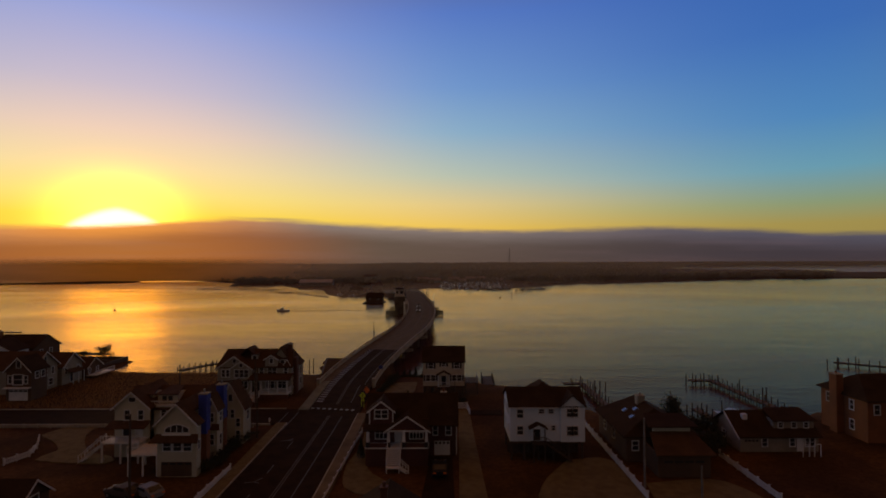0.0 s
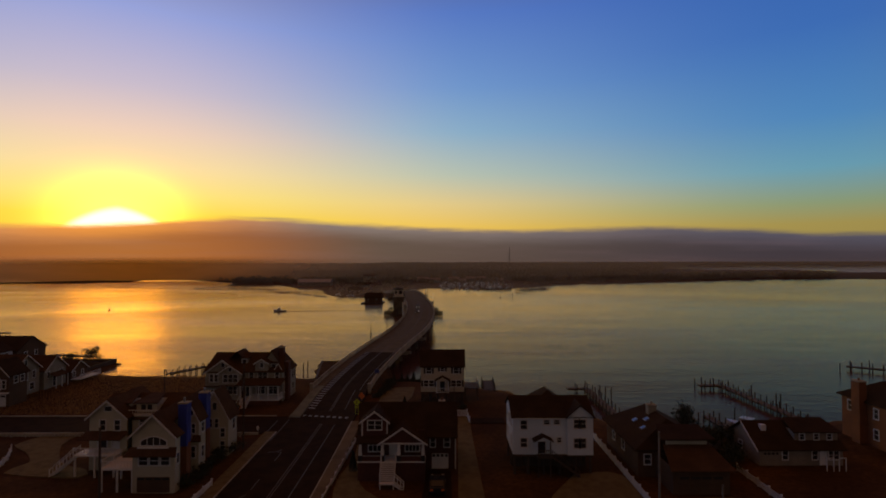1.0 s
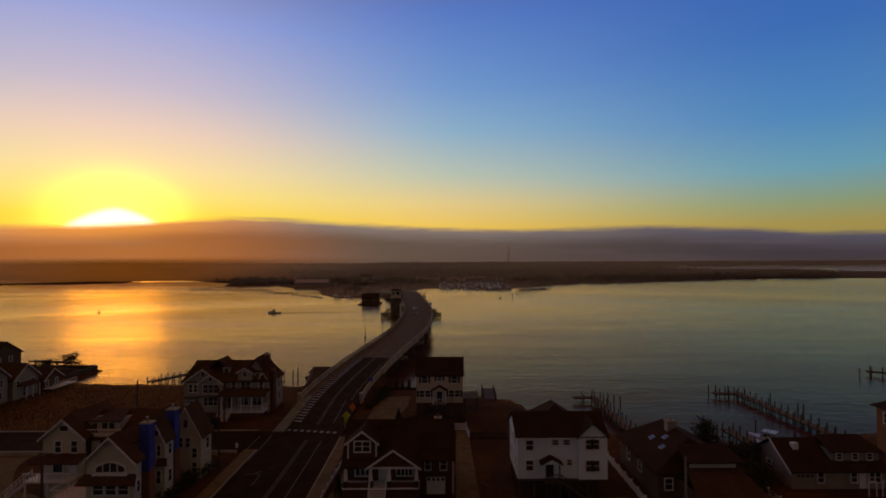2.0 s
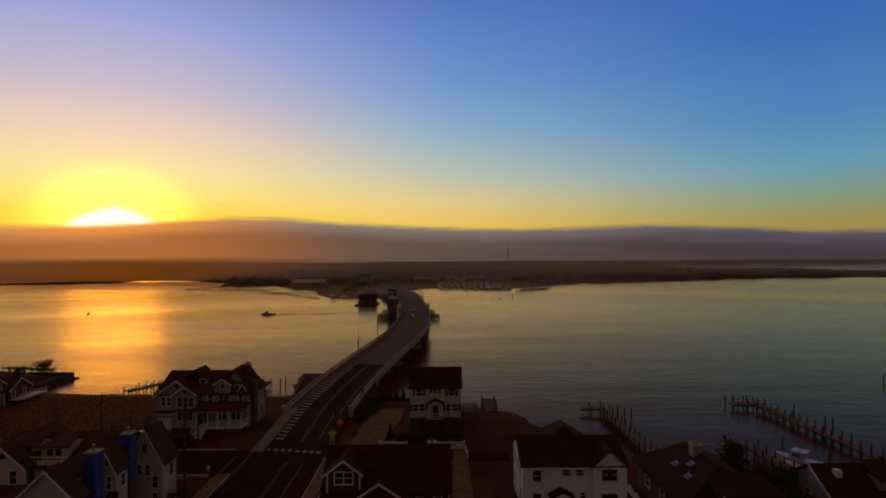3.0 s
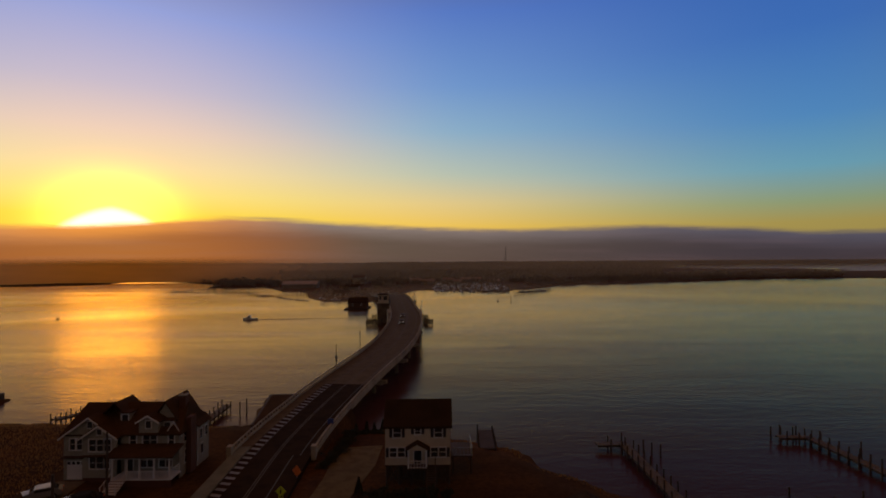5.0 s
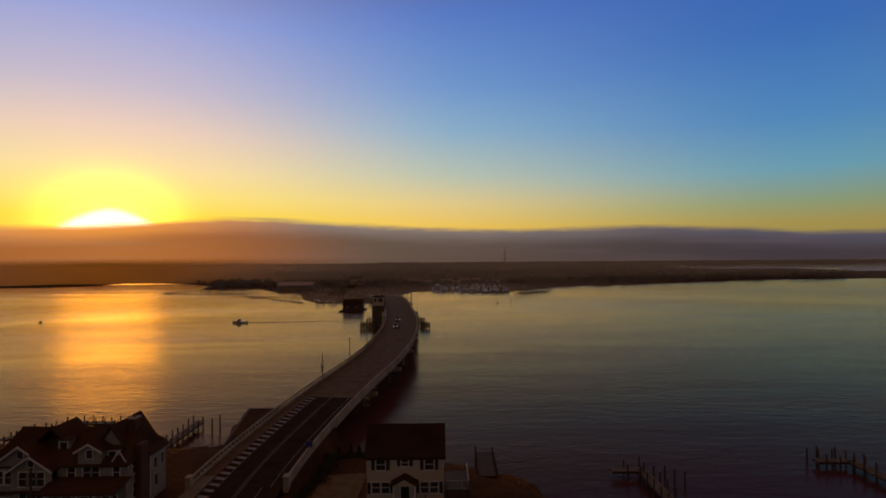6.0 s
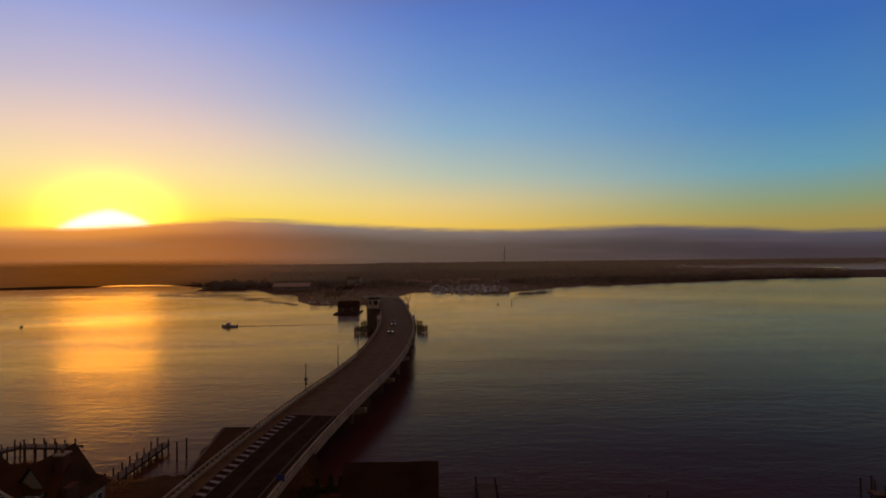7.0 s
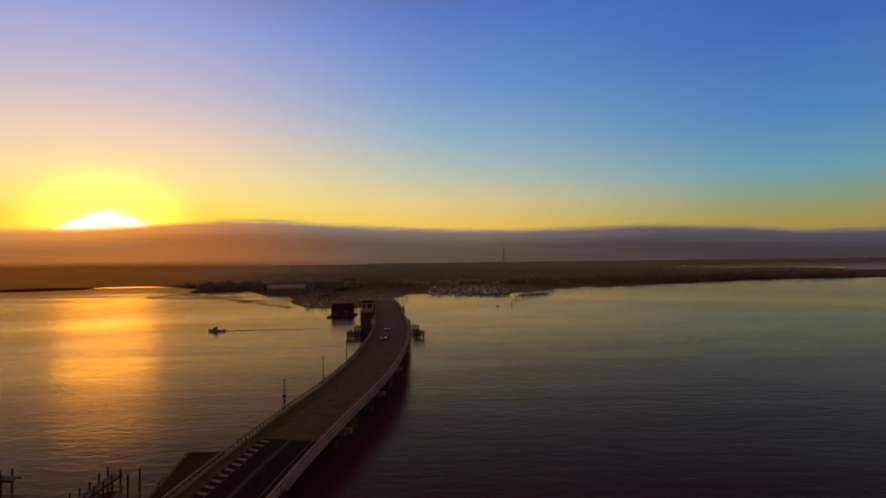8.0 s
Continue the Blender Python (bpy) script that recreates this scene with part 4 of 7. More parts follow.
def red_cottage():
    h = thing("house", -3.05, 77.9, 1.72, 0, "dark red-brown shingled cottage with white-trimmed porch and dormer", "house")
    # main body behind the porch
    m = facade(h, -5.9, 1.9, 0, 8.3, 2.6, 6.0, SIDING_RED, [(1.05, 2.65, 3.3, 4.75, 3), (5.75, 7.5, 3.3, 4.75, 4)], [(3.75, 4.65, 2.75, 4.75)])
    door(h, m, 3.75, 4.65, 2.75, 4.75, WHITE)
    part("wall", boxes((-5.9, -5.7, 2.1, 11, 2.0, 6.0)), SIDING_RED, h)
    part("wall", boxes((-5.9, 2.4, 10.8, 11, 2.0, 6.0)), SIDING_RED, h)
    part("wall", boxes((2.2, 2.4, 2.1, 4.2, 2.0, 6.0)), SIDING_RED, h)
    part("foundation", boxes((-5.85, 2.35, 0.4, 10.9, -0.4, 2.5)), SIDING_RED, h)
    part("ceiling", boxes((-5.7, 6.1, 4.5, 10.8, 5.6, 5.7)), WHITE, h)
    # main roof, ridge along the street
    bm = B()
    prism(bm, [(-6.3, 1.2, 5.1), (6.5, 1.2, 5.1), (6.5, 5.0, 8.6), (-6.3, 5.0, 8.6)], (0, 0, 0.16))
    part("roof", bm, ROOF, h)
    bm = B()
    prism(bm, [(-6.3, 11.4, 5.3), (6.5, 11.4, 5.3), (6.5, 5.0, 8.6), (-6.3, 5.0, 8.6)], (0, 0, 0.16))
    part("roof", bm, ROOF, h)
    for x in (-6.0, 6.2):
        bm = B()
        prism(bm, [(x, 1.9, 5.4), (x, 11, 5.4), (x, 5.0, 8.4)], (0.2, 0, 0))
        part("gable_wall", bm, SIDING_RED, h)
    # garage wing
    g = facade(h, 2.4, 4.0, 0, 3.9, 0, 4.85, SIDING_RED, [(0.6, 1.2, 3.1, 4.3), (2.4, 3.1, 3.1, 4.3)], [(0.75, 2.95, 0.05, 2.25)])
    garage_door(h, g, 0.75, 2.95, 0.05, 2.25)
    part("wall", boxes((6.1, 6.3, 4.2, 11, 0, 5.4)), SIDING_RED, h)
    part("fascia", boxes((2.4, 6.45, 3.62, 3.7, 4.72, 4.9), (6.2, 6.32, 3.92, 3.99, 0.1, 4.7)), WHITE, h)
    part("roof", boxes((2.4, 6.45, 3.7, 5.0, 4.9, 5.05)), ROOF, h)
    # porch: floor, piers, columns, beam
    part("porch_floor", boxes((-6.0, 2.45, -0.2, 1.9, 2.6, 2.75)), WHITE, h)
    part("porch_skirt", boxes((-5.95, 2.4, 0.0, 0.1, -0.2, 2.6)), SIDING_RED, h)
    part("beam", boxes((-6.0, -3.0, -0.15, 0.05, 4.85, 5.05), (-3.0, 2.45, -0.25, 0.05, 4.85, 5.05)), WHITE, h)
    for x in (-5.65, -2.9, -0.85, 2.15):
        part("column_base", boxes((x - 0.26, x + 0.26, -0.2, 0.3, 2.75, 3.45)), SHUTTER, h)
        bm = B()
        prism(bm, [(x - 0.22, -0.12, 3.45), (x + 0.22, -0.12, 3.45), (x + 0.14, -0.08, 4.85), (x - 0.14, -0.08, 4.85)], (0, 0.3, 0))
        part("column", bm, WHITE, h)
    for x0, x1 in ((-5.4, -3.2), (-0.6, 1.9)):
        part("porch_wall", boxes((x0, x1, -0.1, 0.0, 2.75, 3.3)), SIDING_RED, h)
    bm = B()
    prism(bm, [(-6.2, -0.5, 4.95), (-2.9, -0.5, 4.95), (-2.9, 1.4, 5.4), (-6.2, 1.4, 5.4)], (0, 0, 0.14))
    part("porch_roof", bm, ROOF, h)
    gable(h, -3.2, 2.45, -0.2, 5.05, 1.9, SIDING_RED)
    roof_y(h, -3.2, 2.45, -0.45, 3.6, 5.05, 1.9, ROOF, 0.3)
    rake(h, -3.2, 2.45, -0.45, 5.13, 1.9, 0.3)
    # dormer
    gable(h, -5.6, -2.4, 1.2, 7.35, 1.2, SIDING_RED)
    d = facade(h, -5.6, 1.2, 0, 3.2, 5.2, 7.35, SIDING_RED, [(0.75, 2.45, 6.25, 7.35, 2)])
    part("wall", boxes((-5.6, -5.4, 1.4, 4.5, 5.2, 7.35)), SIDING_RED, h)
    part("wall", boxes((-2.6, -2.4, 1.4, 4.5, 5.2, 7.35)), SIDING_RED, h)
    part("corner_board", boxes((-5.66, -5.5, 1.12, 1.19, 5.2, 7.3), (-2.5, -2.34, 1.12, 1.19, 5.2, 7.3)), WHITE, h)
    roof_y(h, -5.6, -2.4, 1.0, 5.0, 7.35, 1.2, ROOF, 0.35, 0.14)
    rake(h, -5.6, -2.4, 1.0, 7.43, 1.2, 0.35)
    stairs(h, -3.0, -1.2, -1.9, -0.2, 1.0, 2.65, WHITE)
    part("landing", boxes((-3.0, -1.2, -2.6, -1.9, 0.85, 1.0)), WHITE, h)
    pilings(h, (-2.9, -1.3), (-2.5,), -0.2, 0.85, WHITE, 0.06)
    side_stairs(h, -2.6, -1.9, -1.2, -0.1, 1.0, WHITE)
    chimney(h, 4.5, 6.5, 0.8, 0.8, 5, 8.4)


def wrapped_house():
    h = thing("house", -36.0, 74.5, GROUND_Z, 0, "large beige house with several gables and blue-wrapped chimneys", "house")
    # front right block with garage
    m = facade(h, 1.0, 0, 0, 5.0, 0, 6.9, SIDING_BEIGE, [(0.75, 1.75, 3.3, 4.3), (2.05, 3.05, 3.3, 4.3), (3.35, 4.35, 3.3, 4.3)], [(0.5, 4.4, 0.05, 1.9)])
    garage_door(h, m, 0.5, 4.4, 0.05, 1.9, SIDING_DARK)
    gable(h, 1.0, 6.0, 0, 6.9, 2.4, SIDING_BEIGE)
    # arched band window
    bm = B()
    arc = [(1.9 + 0.32 * k, -0.06, 5.95 + 0.75 * math.sin(math.pi * (0.1 + 0.8 * k / 10))) for k in range(11)]
    prism(bm, [(5.1, -0.06, 5.55), (1.9, -0.06, 5.55)] + arc, (0, 0.1, 0))
    w = part("window", bm, WHITE, h)
    bm = B()
    prism(bm, [(4.98, -0.085, 5.65), (2.02, -0.085, 5.65)] + [(2.02 + 0.296 * k, -0.085, 5.85 + 0.75 * math.sin(math.pi * (0.1 + 0.8 * k / 10))) for k in range(11)], (0, 0.02, 0))
    part("pane", bm, GLASS, w)
    for k in (1, 2, 3):
        part("mullion", boxes((2.0 + 0.75 * k - 0.035, 2.0 + 0.75 * k + 0.035, -0.11, -0.088, 5.65, 6.5)), WHITE, w)
    part("bow_sill", boxes((1.7, 5.3, -0.25, 0, 5.3, 5.5)), WHITE, h)
    roof_y(h, 1.0, 6.0, -0.4, 1.5, 6.9, 2.4, ROOF_BROWN, 0.4)
    gable(h, 1.0, 6.0, 1.2, 6.9, 2.3, SIDING_BEIGE)
    bm = B()
    prism(bm, [(0.6, 1.5, 6.55), (3.5, 1.5, 9.3), (4.85, 1.5, 8.0), (4.85, 1.5, 7.8), (3.5, 1.5, 9.08), (0.6, 1.5, 6.35)], (0, 10.9, 0))
    part("roof", bm, ROOF_BROWN, h)
    rake(h, 1.0, 6.0, -0.42, 6.98, 2.4, 0.4)
    bm = B()
    prism(bm, [(0.4, -1.0, 4.55), (6.6, -1.0, 4.55), (6.2, 0, 5.3), (0.8, 0, 5.3)], (0, 0, 0.12))
    part("skirt_roof", bm, ROOF_BROWN, h)
    facade(h, 6.0, 0, 90, 1.3, 0, 6.9, SIDING_BEIGE, [(0.4, 0.95, 3.3, 4.5)])
    part("wall", boxes((4.65, 5.98, 1.2, 1.3, 0, 6.9)), SIDING_BEIGE, h)
    facade(h, 4.6, 1.3, 90, 10.5, 0, 7.75, SIDING_BEIGE, [(9.0, 9.7, 3.2, 4.6)])
    facade(h, 1.0, 8.2, -90, 8.2, 0, 6.9, SIDING_BEIGE, [(3, 4, 3.3, 4.5)])
    # left gabled block set back
    f = facade(h, -8.7, 7, 0, 4.9, 0, 7.0, SIDING_BEIGE, [(1.4, 2.1, 5.2, 6.5), (3.3, 4.0, 5.2, 6.5)], [(1.2, 2.3, 2.9, 4.6), (3.0, 3.9, 2.7, 4.5)])
    door(h, f, 1.2, 2.3, 2.9, 4.6)
    door(h, f, 3.0, 3.9, 2.7, 4.5, WHITE)
    gable(h, -8.7, -3.8, 7, 7.0, 2.1, SIDING_BEIGE, win=(-6.7, -5.8, 7.7, 8.3))
    roof_y(h, -8.7, -3.8, 6.6, 15, 7.0, 2.1, ROOF_BROWN, 0.35)
    rake(h, -8.7, -3.8, 6.58, 7.08, 2.1, 0.35)
    bm = B()
    prism(bm, [(-9.1, 5.2, 4.4), (-3.6, 5.2, 4.4), (-3.6, 7, 5.0), (-9.1, 7, 5.0)], (0, 0, 0.12))
    part("porch_roof", bm, ROOF_BROWN, h)
    # linking body
    facade(h, -3.8, 8.2, 0, 4.8, 0, 7.0, SIDING_BEIGE, [(1.0, 1.7, 5.3, 6.3), (2.6, 3.6, 3.0, 4.4)])
    part("wall", boxes((-8.7, -8.5, 7.2, 17, 0, 6.6)), SIDING_BEIGE, h)
    part("wall", boxes((-8.5, 4.2, 16.8, 17, 0, 5.5)), SIDING_BEIGE, h)
    part("wall", boxes((4.0, 7.38, 15.2, 15.35, 0, 5.6)), SIDING_BEIGE, h)
    roof_x(h, -8.9, 4.2, 8.2, 17, 6.4, 2.2, ROOF_BROWN, 0.3)
    # roof deck and shed dormers
    for x, w in ((-5.4, 0.95), (-2.3, 1.4)):
        d = part("dormer", boxes((x - w, x + w, 9.0, 12.0, 6.6, 8.25)), SIDING_BEIGE, h, "pale roof dormer")
        bm = B()
        prism(bm, [(x - w - 0.3, 8.6, 8.2), (x + w + 0.3, 8.6, 8.2), (x + w * 0.6, 12.2, 8.75), (x - w * 0.6, 12.2, 8.75)], (0, 0, 0.12))
        part("dormer_roof", bm, ROOF_BROWN, d)
        for k in (-0.75, 0.1):
            part("pane", boxes((x + k, x + k + 0.6, 8.97, 8.99, 7.3, 8.0)), GLASS, d)
    part("roof_deck", boxes((-6.6, -0.4, 8.0, 9.0, 6.75, 6.9)), WHITE, h)
    railing(h, (-6.6, 8.05), (-0.4, 8.05), 6.9, WHITE, 0.6)
    # small side gable and rear gable
    facade(h, 4.5, 5.4, 0, 1.85, 0, 7.2, SIDING_BEIGE, [(0.95, 1.35, 5.3, 6.5), (0.9, 1.4, 2.2, 3.6)])
    facade(h, 6.35, 5.4, 90, 2.0, 0, 7.2, SIDING_BEIGE, [(0.8, 1.5, 5.2, 6.4), (0.8, 1.5, 2.0, 3.4)])
    part("wall", boxes((4.65, 6.33, 7.3, 7.4, 0, 7.2)), SIDING_BEIGE, h)
    gable(h, 4.5, 6.35, 5.4, 7.2, 1.75, SIDING_BEIGE, win=(5.3, 5.6, 7.6, 8.2))
    roof_y(h, 4.5, 6.35, 5.1, 7.6, 7.2, 1.75, ROOF_BROWN, 0.25, 0.14)
    rake(h, 4.5, 6.35, 5.08, 7.26, 1.75, 0.25)
    bm = B()
    prism(bm, [(5.6, 4.8, 4.35), (6.9, 4.8, 4.35), (6.6, 5.4, 4.95), (5.6, 5.4, 4.95)], (0, 0, 0.1))
    part("pent_roof", bm, ROOF_BROWN, h)
    facade(h, 3.6, 12.2, 0, 3.8, 0, 5.6, SIDING_BEIGE, [(1.0, 1.5, 3.9, 5.1), (1.9, 2.4, 3.9, 5.1), (2.7, 3.3, 2.6, 3.8), (2.7, 3.3, 0.8, 2.0)])
    gable(h, 3.6, 7.4, 12.2, 5.6, 3.4, SIDING_BEIGE, win=(5.2, 5.75, 6.4, 7.4))
    roof_y(h, 3.6, 7.4, 11.9, 15.5, 5.6, 3.4, ROOF_BROWN, 0.35)
    rake(h, 3.6, 7.4, 11.88, 5.66, 3.4, 0.35)
    facade(h, 7.4, 12.2, 90, 3.2, 0, 5.6, SIDING_BEIGE, [(1.5, 2.3, 3.2, 4.6)])
    # chimneys wrapped in blue sheet over brick
    for x, y, top in ((5.55, 3.2, 9.7), (5.5, 8.9, 9.6)):
        part("chimney_breast", boxes((4.62, x + 0.57, y - 0.6, y + 0.6, 0, 4.9)), BRICK, h, "orange brick chimney breast")
        bm = boxes((x - 0.5, x + 0.55, y - 0.62, y + 0.62, 4.6, top))
        bmesh.ops.subdivide_edges(bm, edges=bm.edges, cuts=4, use_grid_fill=True)
        for v in bm.verts:
            v.co += 0.06 * noise.noise_vector(v.co * 1.6)
        c = part("chimney_wrap", bm, TARP, h, "blue plastic chimney wrap")
        part("chimney_cap", boxes((x - 0.6, x + 0.65, y - 0.6, y + 0.6, top + 0.04, top + 0.16)), CONCRETE, c)
        bm = B()
        tube(bm, (x, y, top + 0.1), (x, y, top + 0.7), 0.12)
        part("flue", bm, STEEL, c)
    # front deck with posts and stair
    part("deck", boxes((-3.0, 1.0, 0.2, 4.5, 2.6, 2.75)), WHITE, h, "white boarded deck")
    railing(h, (-3.0, 0.25), (1.0, 0.25), 2.75, WHITE, 0.9)
    railing(h, (-3.0, 0.25), (-3.0, 4.4), 2.75, WHITE, 0.9)
    pilings(h, (-2.85, -1.0, 0.8), (0.35, 4.3), -0.3, 2.6, WHITE, 0.13)
    part("upper_deck", boxes((-9.2, -3.9, 4.6, 7.0, 2.6, 2.75)), WHITE, h, "white boarded deck")
    railing(h, (-9.2, 4.65), (-3.9, 4.65), 2.75, WHITE, 0.9)
    pilings(h, (-9.0, -6.5, -4.1), (4.75,), -0.3, 2.6, WHITE, 0.13)
    side_stairs(h, 4.7, 6.0, -9.2, -12.2, 2.6, WHITE)


def grey_house():
    h = thing("house", -36.5, 114.5, GROUND_Z, 0, "large grey shingled house with porch, dormers and brick chimney", "house")
    # garage wing with two front gables
    m = facade(h, -7.8, 0.6, 0, 3.0, 0, 5.6, SIDING_GREY, [(0.75, 1.4, 3.9, 5.3), (1.65, 2.3, 3.9, 5.3)], [(0.3, 2.7, 0.1, 2.5)])
    garage_door(h, m, 0.3, 2.7, 0.1, 2.5)
    part("pent_roof", boxes((-7.9, -4.9, -0.1, 0.6, 3.0, 3.12)), ROOF_CEDAR, h)
    gable(h, -8.0, -1.0, 0.6, 5.6, 2.5, SIDING_GREY, win=(-4.8, -4.2, 6.7, 7.5))
    roof_y(h, -8.0, -1.0, 0.2, 6.0, 5.6, 2.5, ROOF_CEDAR, 0.35)
    rake(h, -8.0, -1.0, 0.18, 5.68, 2.5, 0.35)
    facade(h, -5.1, 0, 0, 4.4, 0.5, 5.7, SIDING_GREY, [(0.9, 1.75, 3.9, 5.4), (1.85, 2.7, 3.9, 5.4), (2.8, 3.65, 3.9, 5.4), (1.0, 1.7, 1.7, 3.1), (1.85, 2.7, 1.7, 3.1), (2.85, 3.5, 1.7, 3.1)])
    part("foundation", boxes((-5.1, -0.7, 0.1, 0.5, -0.3, 0.5)), BRICK_DARK, h)
    part("foundation", boxes((-0.4, 7.1, -1.7, -1.6, -0.3, 0.85)), BRICK_DARK, h)
    gable(h, -5.1, -0.7, 0, 5.7, 1.5, SIDING_GREY, win=(-3.2, -2.6, 6.0, 6.7))
    roof_y(h, -5.1, -0.7, -0.35, 4, 5.7, 1.5, ROOF_CEDAR, 0.3)
    rake(h, -5.1, -0.7, -0.37, 5.78, 1.5, 0.3)
    part("pent_roof", boxes((-5.0, -0.9, -0.6, 0, 3.3, 3.42)), ROOF_CEDAR, h)
    part("wall", boxes((-8.0, -7.8, 0.8, 8.9, 0, 5.6)), SIDING_GREY, h)
    # main body
    b = facade(h, -0.7, 0.9, 0, 7.6, 0.8, 5.9, SIDING_GREY, [(1.2, 2.0, 4.3, 5.6), (6.2, 6.9, 4.3, 5.6), (2.9, 3.7, 4.3, 5.6), (3.85, 4.65, 4.3, 5.6), (2.6, 4.2, 1.5, 3.3, 2), (5.0, 6.6, 1.5, 3.3, 2)], [(0.6, 1.6, 1.0, 3.2)])
    door(h, b, 0.6, 1.6, 1.0, 3.2)
    facade(h, 6.9, 0.9, 90, 8, 0, 5.9, SIDING_GREY, [(1.2, 2.0, 4.3, 5.6), (5.5, 6.3, 4.3, 5.6), (1.4, 2.6, 1.5, 3.2)])
    part("wall", boxes((-8.0, 6.9, 8.9, 9.1, 0, 5.6)), SIDING_GREY, h)
    roof_x(h, -8.4, 7.2, 0.9, 8.9, 5.9, 2.85, ROOF_CEDAR, 0.35, 0.16, 0.9)
    roof_y(h, -4.6, -0.6, 2.5, 7, 7.4, 1.85, ROOF_CEDAR, 0.2)
    roof_y(h, 2.1, 6.5, 2.2, 8.6, 6.3, 3.2, ROOF_CEDAR, 0.3)
    gable(h, 2.1, 6.5, 2.5, 6.2, 3.1, SIDING_GREY)
    rake(h, 5.1, 7.0, 1.0, 5.9, 1.5, 0.2)
    # wall dormer
    part("dormer_wall", boxes((1.7, 4.2, 0.75, 3.5, 5.9, 7.5)), SIDING_GREY, h)
    gable(h, 1.7, 4.2, 0.75, 7.5, 0.75, SIDING_GREY)
    roof_y(h, 1.7, 4.2, 0.45, 4.5, 7.5, 0.75, ROOF_CEDAR, 0.3, 0.12)
    rake(h, 1.7, 4.2, 0.43, 7.56, 0.75, 0.3)
    w = part("window", boxes((2.55, 3.4, 0.67, 0.75, 6.5, 7.6)), WHITE, h)
    part("pane", boxes((2.65, 3.3, 0.65, 0.665, 6.6, 7.5)), GLASS, w)
    for x, y, z in ((-1.0, 2.4, 7.1), (5.0, 1.6, 6.3)):
        d = part("dormer", boxes((x - 0.7, x + 0.7, y, y + 2.5, z - 0.6, z + 1.0)), SIDING_GREY, h)
        part("dormer_roof", boxes((x - 0.9, x + 0.9, y - 0.25, y + 2.6, z + 1.0, z + 1.12)), ROOF_CEDAR, d)
        part("dormer_frame", boxes((x - 0.5, x + 0.5, y - 0.05, y, z - 0.3, z + 0.85)), WHITE, d)
        part("pane", boxes((x - 0.38, x + 0.38, y - 0.07, y - 0.052, z - 0.2, z + 0.75)), GLASS, d)
    # porch
    part("porch_floor", boxes((-0.4, 7.1, -1.8, 0.9, 0.85, 1.0)), WHITE, h)
    bm = B()
    prism(bm, [(-0.9, -2.3, 3.75), (7.5, -2.3, 3.75), (7.5, 0.9, 4.4), (-0.9, 0.9, 4.4)], (0, 0, 0.15))
    part("porch_roof", bm, ROOF_CEDAR, h)
    part("beam", boxes((-0.5, 7.2, -1.85, -1.65, 3.5, 3.75)), WHITE, h)
    for x in (-0.2, 1.6, 3.2, 5.0, 6.9):
        bm = B()
        tube(bm, (x, -1.75, 1.0), (x, -1.75, 3.5), 0.12)
        part("column", bm, WHITE, h)
    railing(h, (1.6, -1.75), (6.9, -1.75), 1.0)
    railing(h, (6.9, -1.75), (6.9, 0.8), 1.0)
    stairs(h, -0.2, 1.6, -4.2, -1.8, 0, 1.0, WHITE)
    part("side_bay", boxes((6.9, 7.4, 5.0, 8.6, 0, 5.4)), SIDING_GREY, h)
    bm = B()
    prism(bm, [(6.9, 4.7, 6.2), (7.7, 4.7, 5.4), (7.7, 8.9, 5.4), (6.9, 8.9, 6.2)], (0, 0, 0.12))
    part("side_roof", bm, ROOF_CEDAR, h)
    for y0, z0, z1 in ((5.6, 3.5, 4.9), (7.2, 3.5, 4.9), (5.8, 1.3, 2.8)):
        w = part("window", boxes((7.405, 7.47, y0, y0 + 0.8, z0, z1)), WHITE, h)
        part("pane", boxes((7.475, 7.49, y0 + 0.08, y0 + 0.72, z0 + 0.08, z1 - 0.08)), GLASS, w)
    part("corner_board", boxes((7.35, 7.43, 4.95, 5.06, 0.1, 5.4)), WHITE, h)
    chimney(h, 5.8, 4.5, 0.85, 1.1, 5, 9.9, BRICK_DARK)
    part("chimney_breast", boxes((6.95, 7.6, 2.6, 4.2, 0, 7.4)), BRICK_DARK, h)


colonial_house()
white_house()
red_cottage()
wrapped_house()
grey_house()


